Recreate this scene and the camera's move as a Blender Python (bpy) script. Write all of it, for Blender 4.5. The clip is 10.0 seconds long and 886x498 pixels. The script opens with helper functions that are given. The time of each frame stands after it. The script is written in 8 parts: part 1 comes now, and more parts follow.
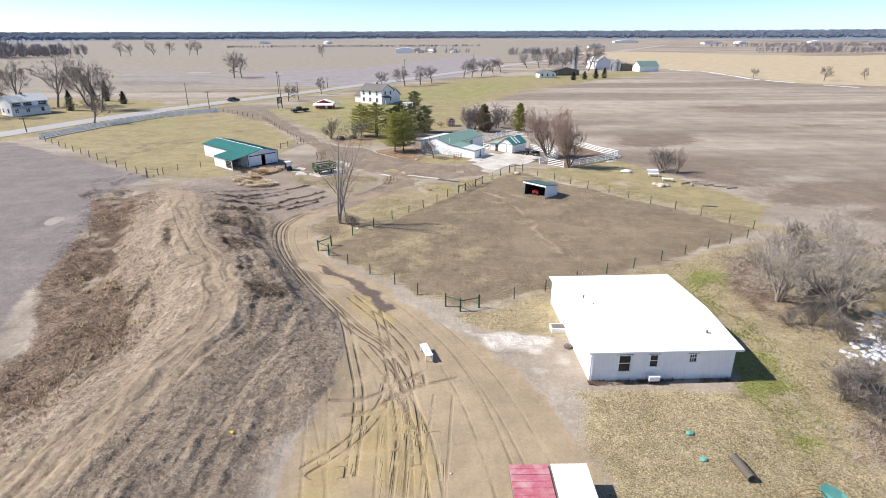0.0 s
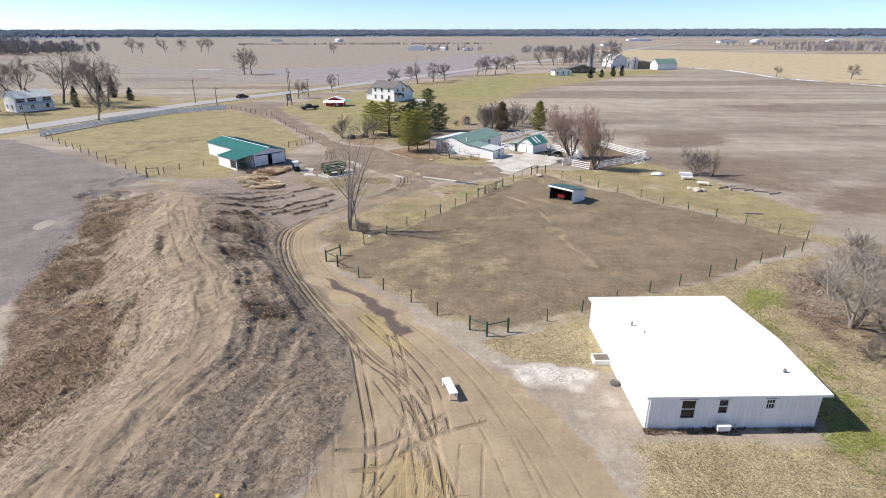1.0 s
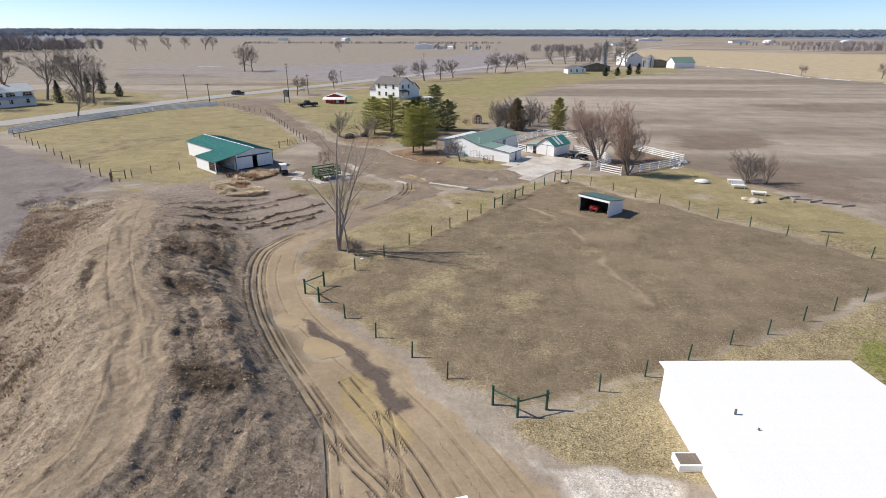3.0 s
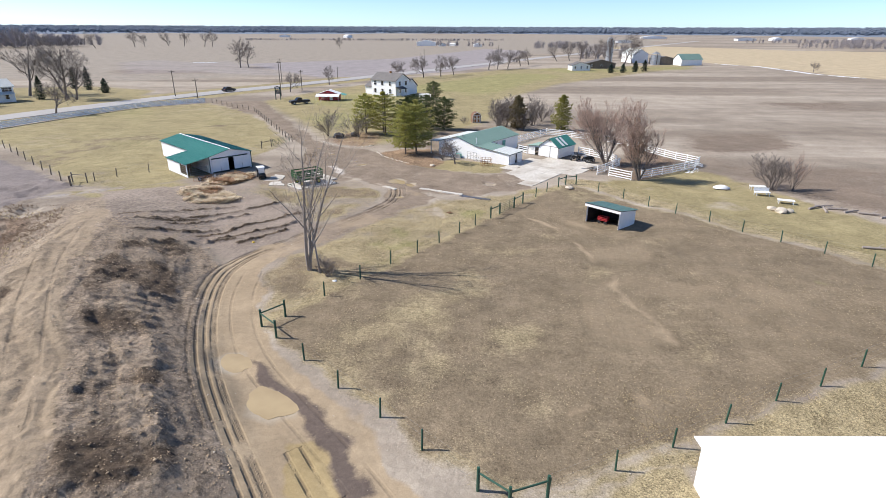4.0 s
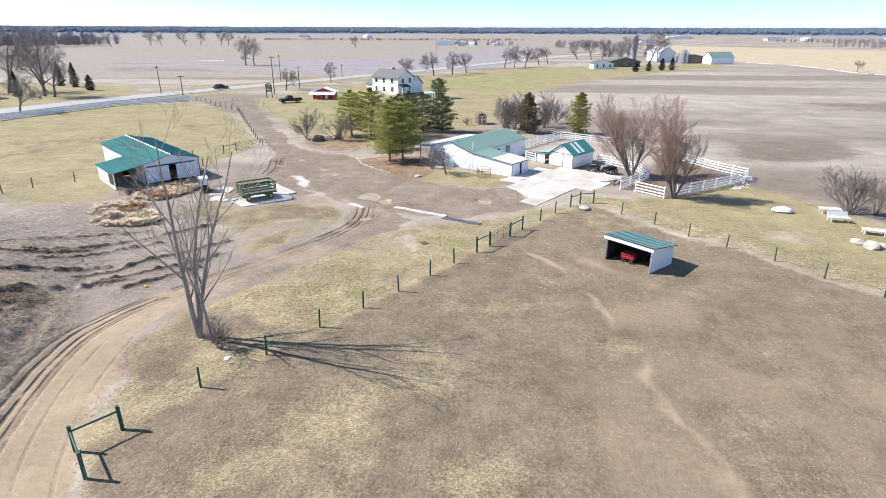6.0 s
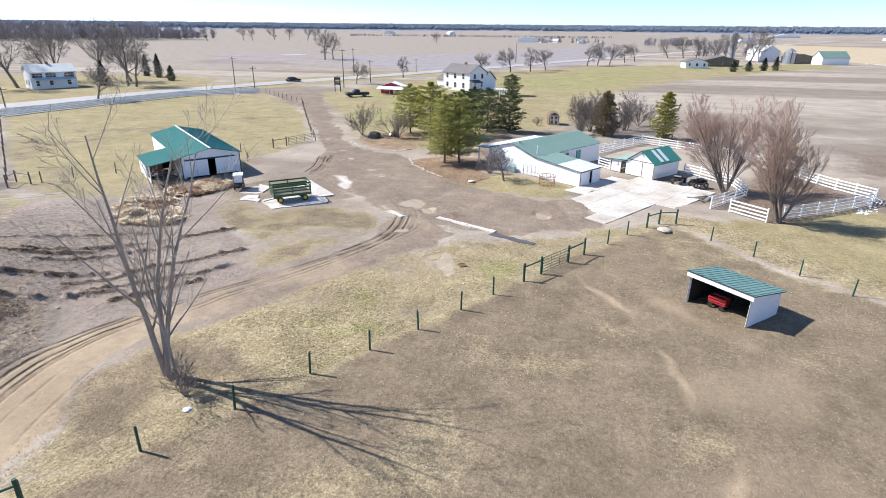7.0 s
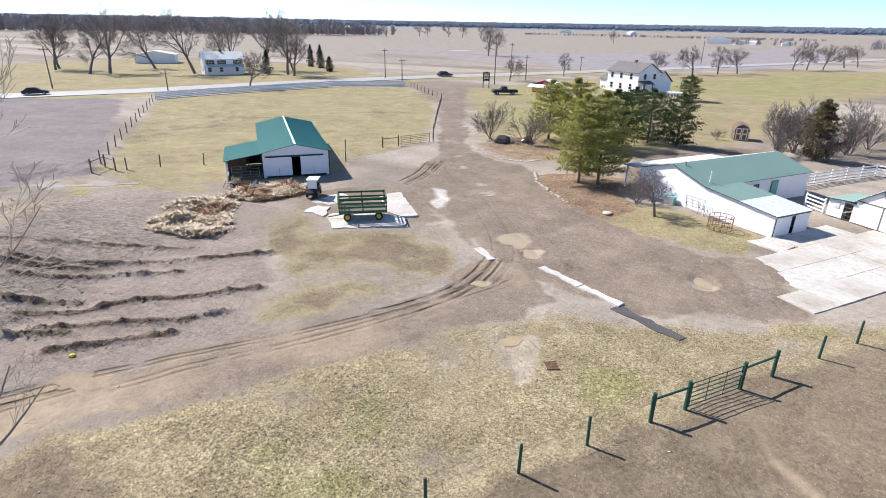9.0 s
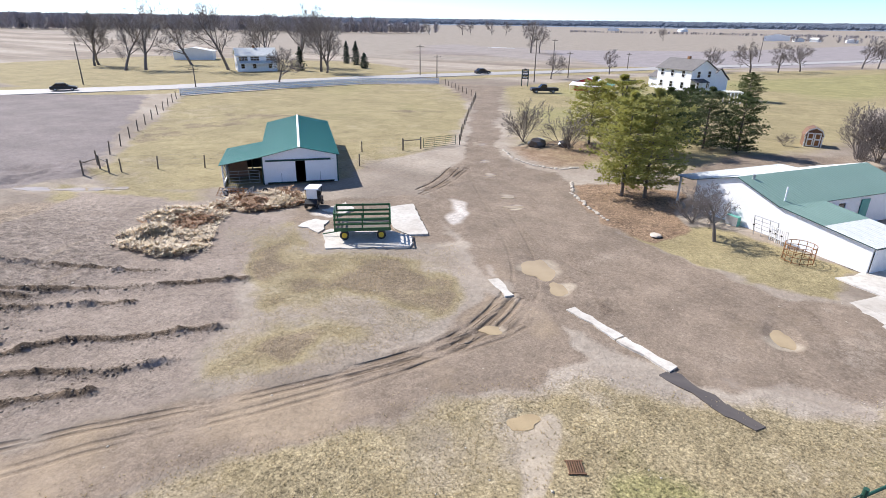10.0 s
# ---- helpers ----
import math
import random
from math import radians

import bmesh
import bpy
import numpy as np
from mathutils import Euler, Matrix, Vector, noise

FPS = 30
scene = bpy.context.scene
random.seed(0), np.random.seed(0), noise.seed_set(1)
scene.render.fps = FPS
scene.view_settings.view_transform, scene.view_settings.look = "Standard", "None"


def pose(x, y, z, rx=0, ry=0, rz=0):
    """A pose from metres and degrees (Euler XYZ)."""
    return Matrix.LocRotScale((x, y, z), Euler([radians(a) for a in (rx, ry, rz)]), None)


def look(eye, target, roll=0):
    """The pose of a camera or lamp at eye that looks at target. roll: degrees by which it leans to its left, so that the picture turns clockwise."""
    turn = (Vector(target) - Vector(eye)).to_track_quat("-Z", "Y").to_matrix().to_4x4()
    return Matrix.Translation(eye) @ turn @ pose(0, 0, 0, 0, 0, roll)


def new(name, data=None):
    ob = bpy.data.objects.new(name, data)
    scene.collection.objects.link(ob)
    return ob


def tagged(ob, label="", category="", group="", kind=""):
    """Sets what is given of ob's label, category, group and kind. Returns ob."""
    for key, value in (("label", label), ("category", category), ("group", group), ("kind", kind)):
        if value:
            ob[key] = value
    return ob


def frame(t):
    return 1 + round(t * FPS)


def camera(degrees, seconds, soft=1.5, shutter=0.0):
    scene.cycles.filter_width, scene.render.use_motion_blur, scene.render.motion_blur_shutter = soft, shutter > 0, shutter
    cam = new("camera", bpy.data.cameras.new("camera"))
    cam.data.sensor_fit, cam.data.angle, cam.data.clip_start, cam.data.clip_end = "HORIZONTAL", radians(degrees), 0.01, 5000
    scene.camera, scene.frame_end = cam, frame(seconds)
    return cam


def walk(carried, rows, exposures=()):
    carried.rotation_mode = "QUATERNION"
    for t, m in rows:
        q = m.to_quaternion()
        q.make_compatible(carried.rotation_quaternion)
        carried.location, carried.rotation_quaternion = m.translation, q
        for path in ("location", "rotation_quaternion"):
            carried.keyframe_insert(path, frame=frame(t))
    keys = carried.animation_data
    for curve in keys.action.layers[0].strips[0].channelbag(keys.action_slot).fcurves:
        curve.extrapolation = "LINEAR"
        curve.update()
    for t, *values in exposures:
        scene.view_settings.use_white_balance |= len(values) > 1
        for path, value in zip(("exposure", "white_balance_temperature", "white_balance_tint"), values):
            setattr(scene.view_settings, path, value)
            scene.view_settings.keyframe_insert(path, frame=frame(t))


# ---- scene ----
import functools

cam = camera(77.0, 10.0, soft=0.6)
PATH = [
    (0, (0.629, 0.903, 24.622), (0.611, 2.768, 23.9), -0.2),
    (0.5, (0.026, 4.03, 24.18), (-0.011, 5.894, 23.455), -0.1),
    (1, (-0.689, 7.527, 23.606), (-0.741, 9.39, 22.879), -0.1),
    (1.5, (-1.243, 10.596, 23.106), (-1.302, 12.458, 22.379), -0.0),
    (2, (-1.675, 14.096, 22.441), (-1.738, 15.959, 21.714), 0.0),
    (2.5, (-1.794, 17.289, 21.856), (-1.861, 19.151, 21.129), 0.1),
    (2.7, (-1.738, 18.667, 21.545), (-1.807, 20.529, 20.821), 0.1),
    (4, (-0.386, 28.918, 20.201), (-0.468, 30.777, 19.468), 0.2),
    (4.5, (0.41, 32.847, 19.56), (0.326, 34.707, 18.83), 0.3),
    (5, (1.393, 37.137, 18.987), (1.302, 38.997, 18.259), 0.3),
    (5.2, (1.682, 38.837, 18.706), (1.592, 40.698, 17.979), 0.3),
    (6.3, (3.701, 47.857, 17.513), (3.49, 49.706, 16.779), 0.2),
    (6.5, (4.065, 49.618, 17.29), (3.802, 51.459, 16.554), 0.3),
    (7, (4.633, 53.799, 16.707), (4.227, 55.612, 15.968), 0.5),
    (7.5, (4.819, 57.736, 16.147), (4.279, 59.514, 15.406), 0.6),
    (8, (4.834, 61.931, 15.567), (4.165, 63.664, 14.826), 0.7),
    (8.5, (4.512, 65.99, 15.166), (3.709, 67.663, 14.42), 0.9),
    (9, (3.964, 70.072, 14.665), (3.055, 71.69, 13.919), 1.0),
    (9.5, (3.087, 73.771, 14.204), (2.112, 75.349, 13.456), 0.9),
    (10, (1.941, 77.167, 13.827), (0.914, 78.709, 13.074), 0.8),
]
EXPOSURES = [(0.0, 0.47, 6700, 10), (1.0, 0.29, 6750, 10), (1.5, 0.24, 6800, 10), (2.5, 0.02, 6950, 10), (4.0, 0.36, 6600, 10), (4.5, 0.64, 6450, 10), (5.0, 0.76, 6400, 10), (6.5, 0.70, 6380, 10), (8.5, 0.62, 6420, 11), (10.0, 0.56, 6450, 12)]
walk(cam, [(t, look(eye, target, roll)) for t, eye, target, roll in PATH], EXPOSURES)

# ---- world, sun, exposure ----
SUN_TRAVEL = Vector((1.0, -0.06, -0.90)).normalized()
sun = new("sun", bpy.data.lights.new("sun", "SUN"))
sun.data.energy, sun.data.angle, sun.data.color = 4.8, radians(0.53), (1.0, 0.965, 0.92)
sun.matrix_world = look((0, 0, 200), Vector((0, 0, 200)) + SUN_TRAVEL)
world = bpy.data.worlds.new("sky")
scene.world = world
world.use_nodes = True
sky = world.node_tree.nodes.new("ShaderNodeTexSky")
sky.sky_type = "NISHITA"
sky.sun_disc = False
sky.sun_elevation = math.asin(-SUN_TRAVEL.z)
sky.sun_rotation = math.atan2(-SUN_TRAVEL.x, -SUN_TRAVEL.y)
sky.air_density, sky.dust_density, sky.ozone_density = 0.5, 0.25, 4.5
background = world.node_tree.nodes["Background"]
background.inputs["Strength"].default_value = 0.15
world.node_tree.links.new(sky.outputs[0], background.inputs["Color"])


# ---- materials ----
def shader(name, rough=0.8, metal=0.0):
    m = bpy.data.materials.new(name)
    m.use_nodes = True
    t = m.node_tree
    b = t.nodes["Principled BSDF"]
    b.inputs["Roughness"].default_value = rough
    b.inputs["Metallic"].default_value = metal
    return m, t, b


def put(t, kind, **values):
    n = t.nodes.new(kind)
    for k, v in values.items():
        n.inputs[k].default_value = v
    return n


def noise_at(t, scale, detail=4.0, rough=0.6, coords=None):
    n = put(t, "ShaderNodeTexNoise", Scale=scale, Detail=detail, Roughness=rough)
    if coords:
        t.links.new(coords, n.inputs["Vector"])
    return n.outputs["Fac"]


def ramp(t, fac, lo, hi):
    n = t.nodes.new("ShaderNodeMapRange")
    n.inputs["From Min"].default_value, n.inputs["From Max"].default_value = lo, hi
    t.links.new(fac, n.inputs["Value"])
    return n.outputs[0]


def blend(t, fac, a, b):
    n = t.nodes.new("ShaderNodeMix")
    n.data_type = "RGBA"
    for socket, v in ((n.inputs["Factor"], fac), (n.inputs["A"], a), (n.inputs["B"], b)):
        if isinstance(v, (int, float)):
            socket.default_value = v
        elif isinstance(v, tuple):
            socket.default_value = (*v, 1.0)
        else:
            t.links.new(v, socket)
    return n.outputs["Result"]


def maths(t, op, a, b=0.0):
    n = t.nodes.new("ShaderNodeMath")
    n.operation = op
    for socket, v in zip(n.inputs, (a, b)):
        if isinstance(v, (int, float)):
            socket.default_value = v
        else:
            t.links.new(v, socket)
    return n.outputs[0]


def scaled(t, c, amount):
    n = t.nodes.new("ShaderNodeVectorMath")
    n.operation = "SCALE"
    t.links.new(c, n.inputs[0])
    t.links.new(amount, n.inputs["Scale"])
    return n.outputs[0]


def bumped(t, b, height, strength, distance):
    n = put(t, "ShaderNodeBump", Strength=strength, Distance=distance)
    t.links.new(height, n.inputs["Height"])
    t.links.new(n.outputs[0], b.inputs["Normal"])


def coat(name, colour, worn, rough=0.6, metal=0.0, fine=9.0, coarse=0.7, grain=0.25, vary=0.25, leafy=0.0):
    """A weathered surface: two colours mixed by coarse stains and fine grain, each object a little lighter or darker."""
    m, t, b = shader(name, rough, metal)
    co = t.nodes.new("ShaderNodeTexCoord").outputs["Object"]
    big = ramp(t, noise_at(t, coarse, 5.0, 0.6, co), 0.42, 0.72)
    small = noise_at(t, fine, 3.0, 0.7, co)
    c = blend(t, maths(t, "MULTIPLY", big, 0.8), colour, worn)
    c = blend(t, maths(t, "MULTIPLY", ramp(t, small, 0.45, 0.8), 0.5), c, tuple((0.82 if max(worn) > 0.6 else 0.6) * v for v in worn))
    info = t.nodes.new("ShaderNodeObjectInfo").outputs["Random"]
    c = blend(t, maths(t, "MULTIPLY", info, vary), c, tuple(min(1.0, 0.72 * v) for v in colour))
    t.links.new(c, b.inputs["Base Color"])
    t.links.new(ramp(t, small, 0.2 - rough, 1.4 - 0.3 * rough), b.inputs["Roughness"])
    b.inputs["Roughness"].default_value = rough
    bumped(t, b, small, grain, 0.02)
    if leafy:
        thin = t.nodes.new("ShaderNodeBsdfTranslucent")
        t.links.new(c, thin.inputs["Color"])
        mix = t.nodes.new("ShaderNodeMixShader")
        mix.inputs[0].default_value = leafy
        t.links.new(b.outputs[0], mix.inputs[1])
        t.links.new(thin.outputs[0], mix.inputs[2])
        t.links.new(mix.outputs[0], t.nodes["Material Output"].inputs["Surface"])
    return m


def plain_glass(name):
    m, t, b = shader(name, 0.06)
    b.inputs["Base Color"].default_value = (0.012, 0.015, 0.02, 1)
    b.inputs["Specular IOR Level"].default_value = 0.6
    return m


WHITE = coat("white_painted_metal", (0.92, 0.92, 0.92), (0.86, 0.86, 0.85), 0.42, grain=0.06, vary=0.06)
WHITE_ROOF = coat("white_coated_roof", (0.88, 0.88, 0.87), (0.86, 0.86, 0.85), 0.5, grain=0.02, vary=0.0)
WHITE_BOARD = coat("white_board", (0.91, 0.91, 0.90), (0.80, 0.79, 0.76), 0.6, grain=0.15, vary=0.10)
GREEN_ROOF = coat("green_metal_roof", (0.045, 0.235, 0.20), (0.075, 0.28, 0.24), 0.42, 0.0, fine=14, grain=0.05, vary=0.12)
PALE_ROOF = coat("faded_green_roof", (0.19, 0.30, 0.25), (0.24, 0.345, 0.30), 0.5, 0.0, fine=14, grain=0.05, vary=0.10)
PALE_WHITE_ROOF = coat("weathered_white_roof", (0.68, 0.70, 0.68), (0.50, 0.54, 0.51), 0.55, 0.0, fine=6, coarse=1.6, grain=0.08, vary=0.10)
# paler than the barn's green: sun glare is put into the base colour
SHELTER_ROOF = coat("sun_glare_green_roof", (0.15, 0.285, 0.25), (0.20, 0.32, 0.29), 0.4, 0.0, fine=14, grain=0.05, vary=0.12)
GREEN_TRIM = coat("dark_green_trim", (0.012, 0.05, 0.045), (0.02, 0.07, 0.06), 0.5, grain=0.05)
GREEN_POST = coat("green_painted_post", (0.015, 0.085, 0.055), (0.05, 0.09, 0.06), 0.7, vary=0.35)
GREEN_WAGON = coat("green_painted_wood", (0.03, 0.12, 0.04), (0.06, 0.13, 0.05), 0.65, vary=0.25)
GREY_POST = coat("weathered_post", (0.16, 0.13, 0.10), (0.24, 0.21, 0.17), 0.85, vary=0.4)
WIRE = coat("galvanised_wire", (0.32, 0.32, 0.31), (0.25, 0.22, 0.2), 0.5, 0.6)
RUST = coat("rusty_steel", (0.30, 0.14, 0.05), (0.20, 0.08, 0.03), 0.8)
STEEL = coat("galvanised_steel", (0.50, 0.51, 0.52), (0.38, 0.38, 0.38), 0.4, 0.7)
DARK = coat("dark_interior", (0.03, 0.026, 0.023), (0.05, 0.04, 0.033), 0.9)
RUBBER = coat("black_rubber", (0.018, 0.018, 0.019), (0.035, 0.033, 0.03), 0.75)
BLACK = coat("black_paint", (0.012, 0.012, 0.015), (0.02, 0.02, 0.022), 0.3, grain=0.02)
YELLOW = coat("yellow_paint", (0.70, 0.48, 0.03), (0.55, 0.37, 0.04), 0.5)
RED = coat("red_paint", (0.42, 0.025, 0.03), (0.33, 0.03, 0.035), 0.5)
FADED_RED = coat("faded_red_roof", (0.50, 0.13, 0.17), (0.70, 0.50, 0.50), 0.6, coarse=1.1, fine=5)
TEAL = coat("teal_plastic", (0.12, 0.40, 0.33), (0.20, 0.43, 0.37), 0.5)
GREY_SHINGLE = coat("grey_shingles", (0.17, 0.155, 0.145), (0.12, 0.11, 0.105), 0.9, fine=5, vary=0.2)
DARK_SHINGLE = coat("dark_shingles", (0.06, 0.062, 0.075), (0.09, 0.09, 0.1), 0.85, fine=5, vary=0.2)
SIDING = coat("white_siding", (0.91, 0.91, 0.91), (0.84, 0.84, 0.83), 0.55, grain=0.08, vary=0.05)
CONCRETE = coat("pale_concrete", (0.67, 0.63, 0.56), (0.38, 0.315, 0.24), 0.9, fine=3, coarse=0.3, vary=0.22)
ASPHALT = coat("worn_asphalt", (0.42, 0.395, 0.37), (0.36, 0.335, 0.31), 0.9, fine=3, coarse=0.15, vary=0.05)
BARK = coat("grey_bark", (0.20, 0.165, 0.14), (0.12, 0.10, 0.085), 0.95, fine=12, vary=0.3)
PALE_BARK = coat("pale_bark", (0.36, 0.31, 0.275), (0.22, 0.185, 0.16), 0.95, fine=12, vary=0.2)
TWIG = coat("grey_brown_twigs", (0.225, 0.19, 0.17), (0.16, 0.135, 0.12), 0.95, vary=0.35)
PALE_TWIG = coat("pale_twigs", (0.46, 0.39, 0.32), (0.35, 0.29, 0.235), 0.95, vary=0.3)
RED_TWIG = coat("reddish_twigs", (0.52, 0.375, 0.30), (0.40, 0.28, 0.22), 0.95, vary=0.35)
NEEDLE = coat("yellow_green_needles", (0.43, 0.41, 0.11), (0.27, 0.28, 0.075), 0.75, fine=2, vary=0.25, leafy=0.45)
DARK_NEEDLE = coat("dark_green_needles", (0.115, 0.145, 0.05), (0.075, 0.10, 0.036), 0.75, fine=2, vary=0.3, leafy=0.45)
BROWN_NEEDLE = coat("brownish_needles", (0.23, 0.185, 0.10), (0.15, 0.125, 0.065), 0.8, fine=2, vary=0.3, leafy=0.45)
SPRUCE = coat("blue_green_needles", (0.04, 0.065, 0.045), (0.028, 0.05, 0.033), 0.8, fine=2, vary=0.3, leafy=0.45)
# the blue of distance haze is painted into the horizon woods' base colour
FAR_WOODS_HAZE = coat("far_woods_in_haze", (0.25, 0.295, 0.37), (0.225, 0.27, 0.34), 1.0, fine=0.05, coarse=0.01, vary=0.0, leafy=0.5)
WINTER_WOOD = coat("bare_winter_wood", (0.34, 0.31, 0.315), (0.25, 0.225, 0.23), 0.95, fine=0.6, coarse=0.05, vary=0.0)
STRAW = coat("old_straw", (0.80, 0.67, 0.48), (0.62, 0.48, 0.30), 0.95, fine=6, coarse=2.2)
CLOD = coat("dry_clods", (0.50, 0.37, 0.235), (0.38, 0.275, 0.17), 0.95, fine=6, vary=0.4)
DARK_CLOD = coat("moist_clods", (0.27, 0.20, 0.135), (0.19, 0.14, 0.095), 0.95, fine=6, vary=0.3)
MANURE = coat("brown_manure", (0.46, 0.27, 0.14), (0.33, 0.19, 0.10), 0.95, fine=6, coarse=2.0)
BROWN_WOOD = coat("brown_planks", (0.22, 0.115, 0.06), (0.15, 0.08, 0.045), 0.85, fine=8)
STONE = coat("pale_stone", (0.62, 0.55, 0.45), (0.48, 0.41, 0.32), 0.9, vary=0.4)
DRY_GRASS = coat("dead_grass", (0.66, 0.54, 0.34), (0.50, 0.40, 0.24), 0.95, vary=0.4, leafy=0.45)
GREEN_WEED = coat("green_weeds", (0.36, 0.40, 0.11), (0.42, 0.40, 0.16), 0.9, vary=0.4, leafy=0.45)
DARK_WEED = coat("dark_dead_weeds", (0.29, 0.205, 0.138), (0.17, 0.12, 0.08), 0.95, vary=0.4, leafy=0.3)
SNOW = coat("old_snow", (0.85, 0.86, 0.88), (0.72, 0.72, 0.72), 0.7, grain=0.1)
GLASS = plain_glass("dark_glass")
WATER = shader("silty_water", 0.08)[0]
_b = WATER.node_tree.nodes["Principled BSDF"]
_c = blend(WATER.node_tree, ramp(WATER.node_tree, noise_at(WATER.node_tree, 1.3), 0.35, 0.7), (0.45, 0.345, 0.20), (0.37, 0.28, 0.16))
WATER.node_tree.links.new(_c, _b.inputs["Base Color"])
CLEAR_WET = shader("dark_wet_mud", 0.12)[0]
_b = CLEAR_WET.node_tree.nodes["Principled BSDF"]
_c = blend(CLEAR_WET.node_tree, noise_at(CLEAR_WET.node_tree, 3.0), (0.07, 0.06, 0.055), (0.17, 0.145, 0.12))
CLEAR_WET.node_tree.links.new(_c, _b.inputs["Base Color"])

# zones of the ground: name, light colour, dark colour; a later one lies over an earlier one
ZONES = [
    ("straw", (0.44, 0.362, 0.218), (0.22, 0.176, 0.1)),
    ("pasture", (0.375, 0.315, 0.172), (0.235, 0.192, 0.1)),
    ("lawn", (0.345, 0.31, 0.145), (0.22, 0.2, 0.088)),
    ("paddock", (0.275, 0.216, 0.146), (0.15, 0.115, 0.074)),
    ("clods", (0.41, 0.325, 0.243), (0.195, 0.15, 0.11)),
    ("soil", (0.345, 0.283, 0.231), (0.25, 0.2, 0.16)),
    ("bank", (0.44, 0.352, 0.258), (0.25, 0.193, 0.137)),
    ("sand", (0.395, 0.308, 0.208), (0.305, 0.233, 0.155)),
    ("yellow_sand", (0.4, 0.308, 0.168), (0.325, 0.245, 0.128)),
    ("gravel", (0.3, 0.237, 0.179), (0.178, 0.138, 0.102)),
    ("weeds", (0.30, 0.31, 0.10), (0.19, 0.19, 0.07)),
    ("mulch", (0.36, 0.25, 0.16), (0.175, 0.115, 0.073)),
    ("stubble", (0.345, 0.297, 0.243), (0.262, 0.226, 0.183)),
    ("golden", (0.50, 0.408, 0.275), (0.42, 0.337, 0.218)),
    ("dead_brush", (0.31, 0.222, 0.158), (0.09, 0.065, 0.047)),
    ("track", (0.36, 0.282, 0.20), (0.275, 0.212, 0.146)),
    ("pale_gravel", (0.72, 0.67, 0.61), (0.40, 0.345, 0.29)),
    ("silt", (0.43, 0.365, 0.28), (0.355, 0.295, 0.22)),
    ("mud", (0.19, 0.14, 0.098), (0.082, 0.059, 0.042)),
    ("wet", (0.155, 0.12, 0.10), (0.108, 0.083, 0.07)),
    ("west_field", (0.25, 0.214, 0.2), (0.192, 0.162, 0.15)),
    ("plough", (0.25, 0.197, 0.151), (0.178, 0.136, 0.102)),
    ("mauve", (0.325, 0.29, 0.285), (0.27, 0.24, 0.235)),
    # ground under the horizon woods, its haze put into the colour
    ("haze_floor", (0.2, 0.24, 0.3), (0.17, 0.205, 0.26)),
]


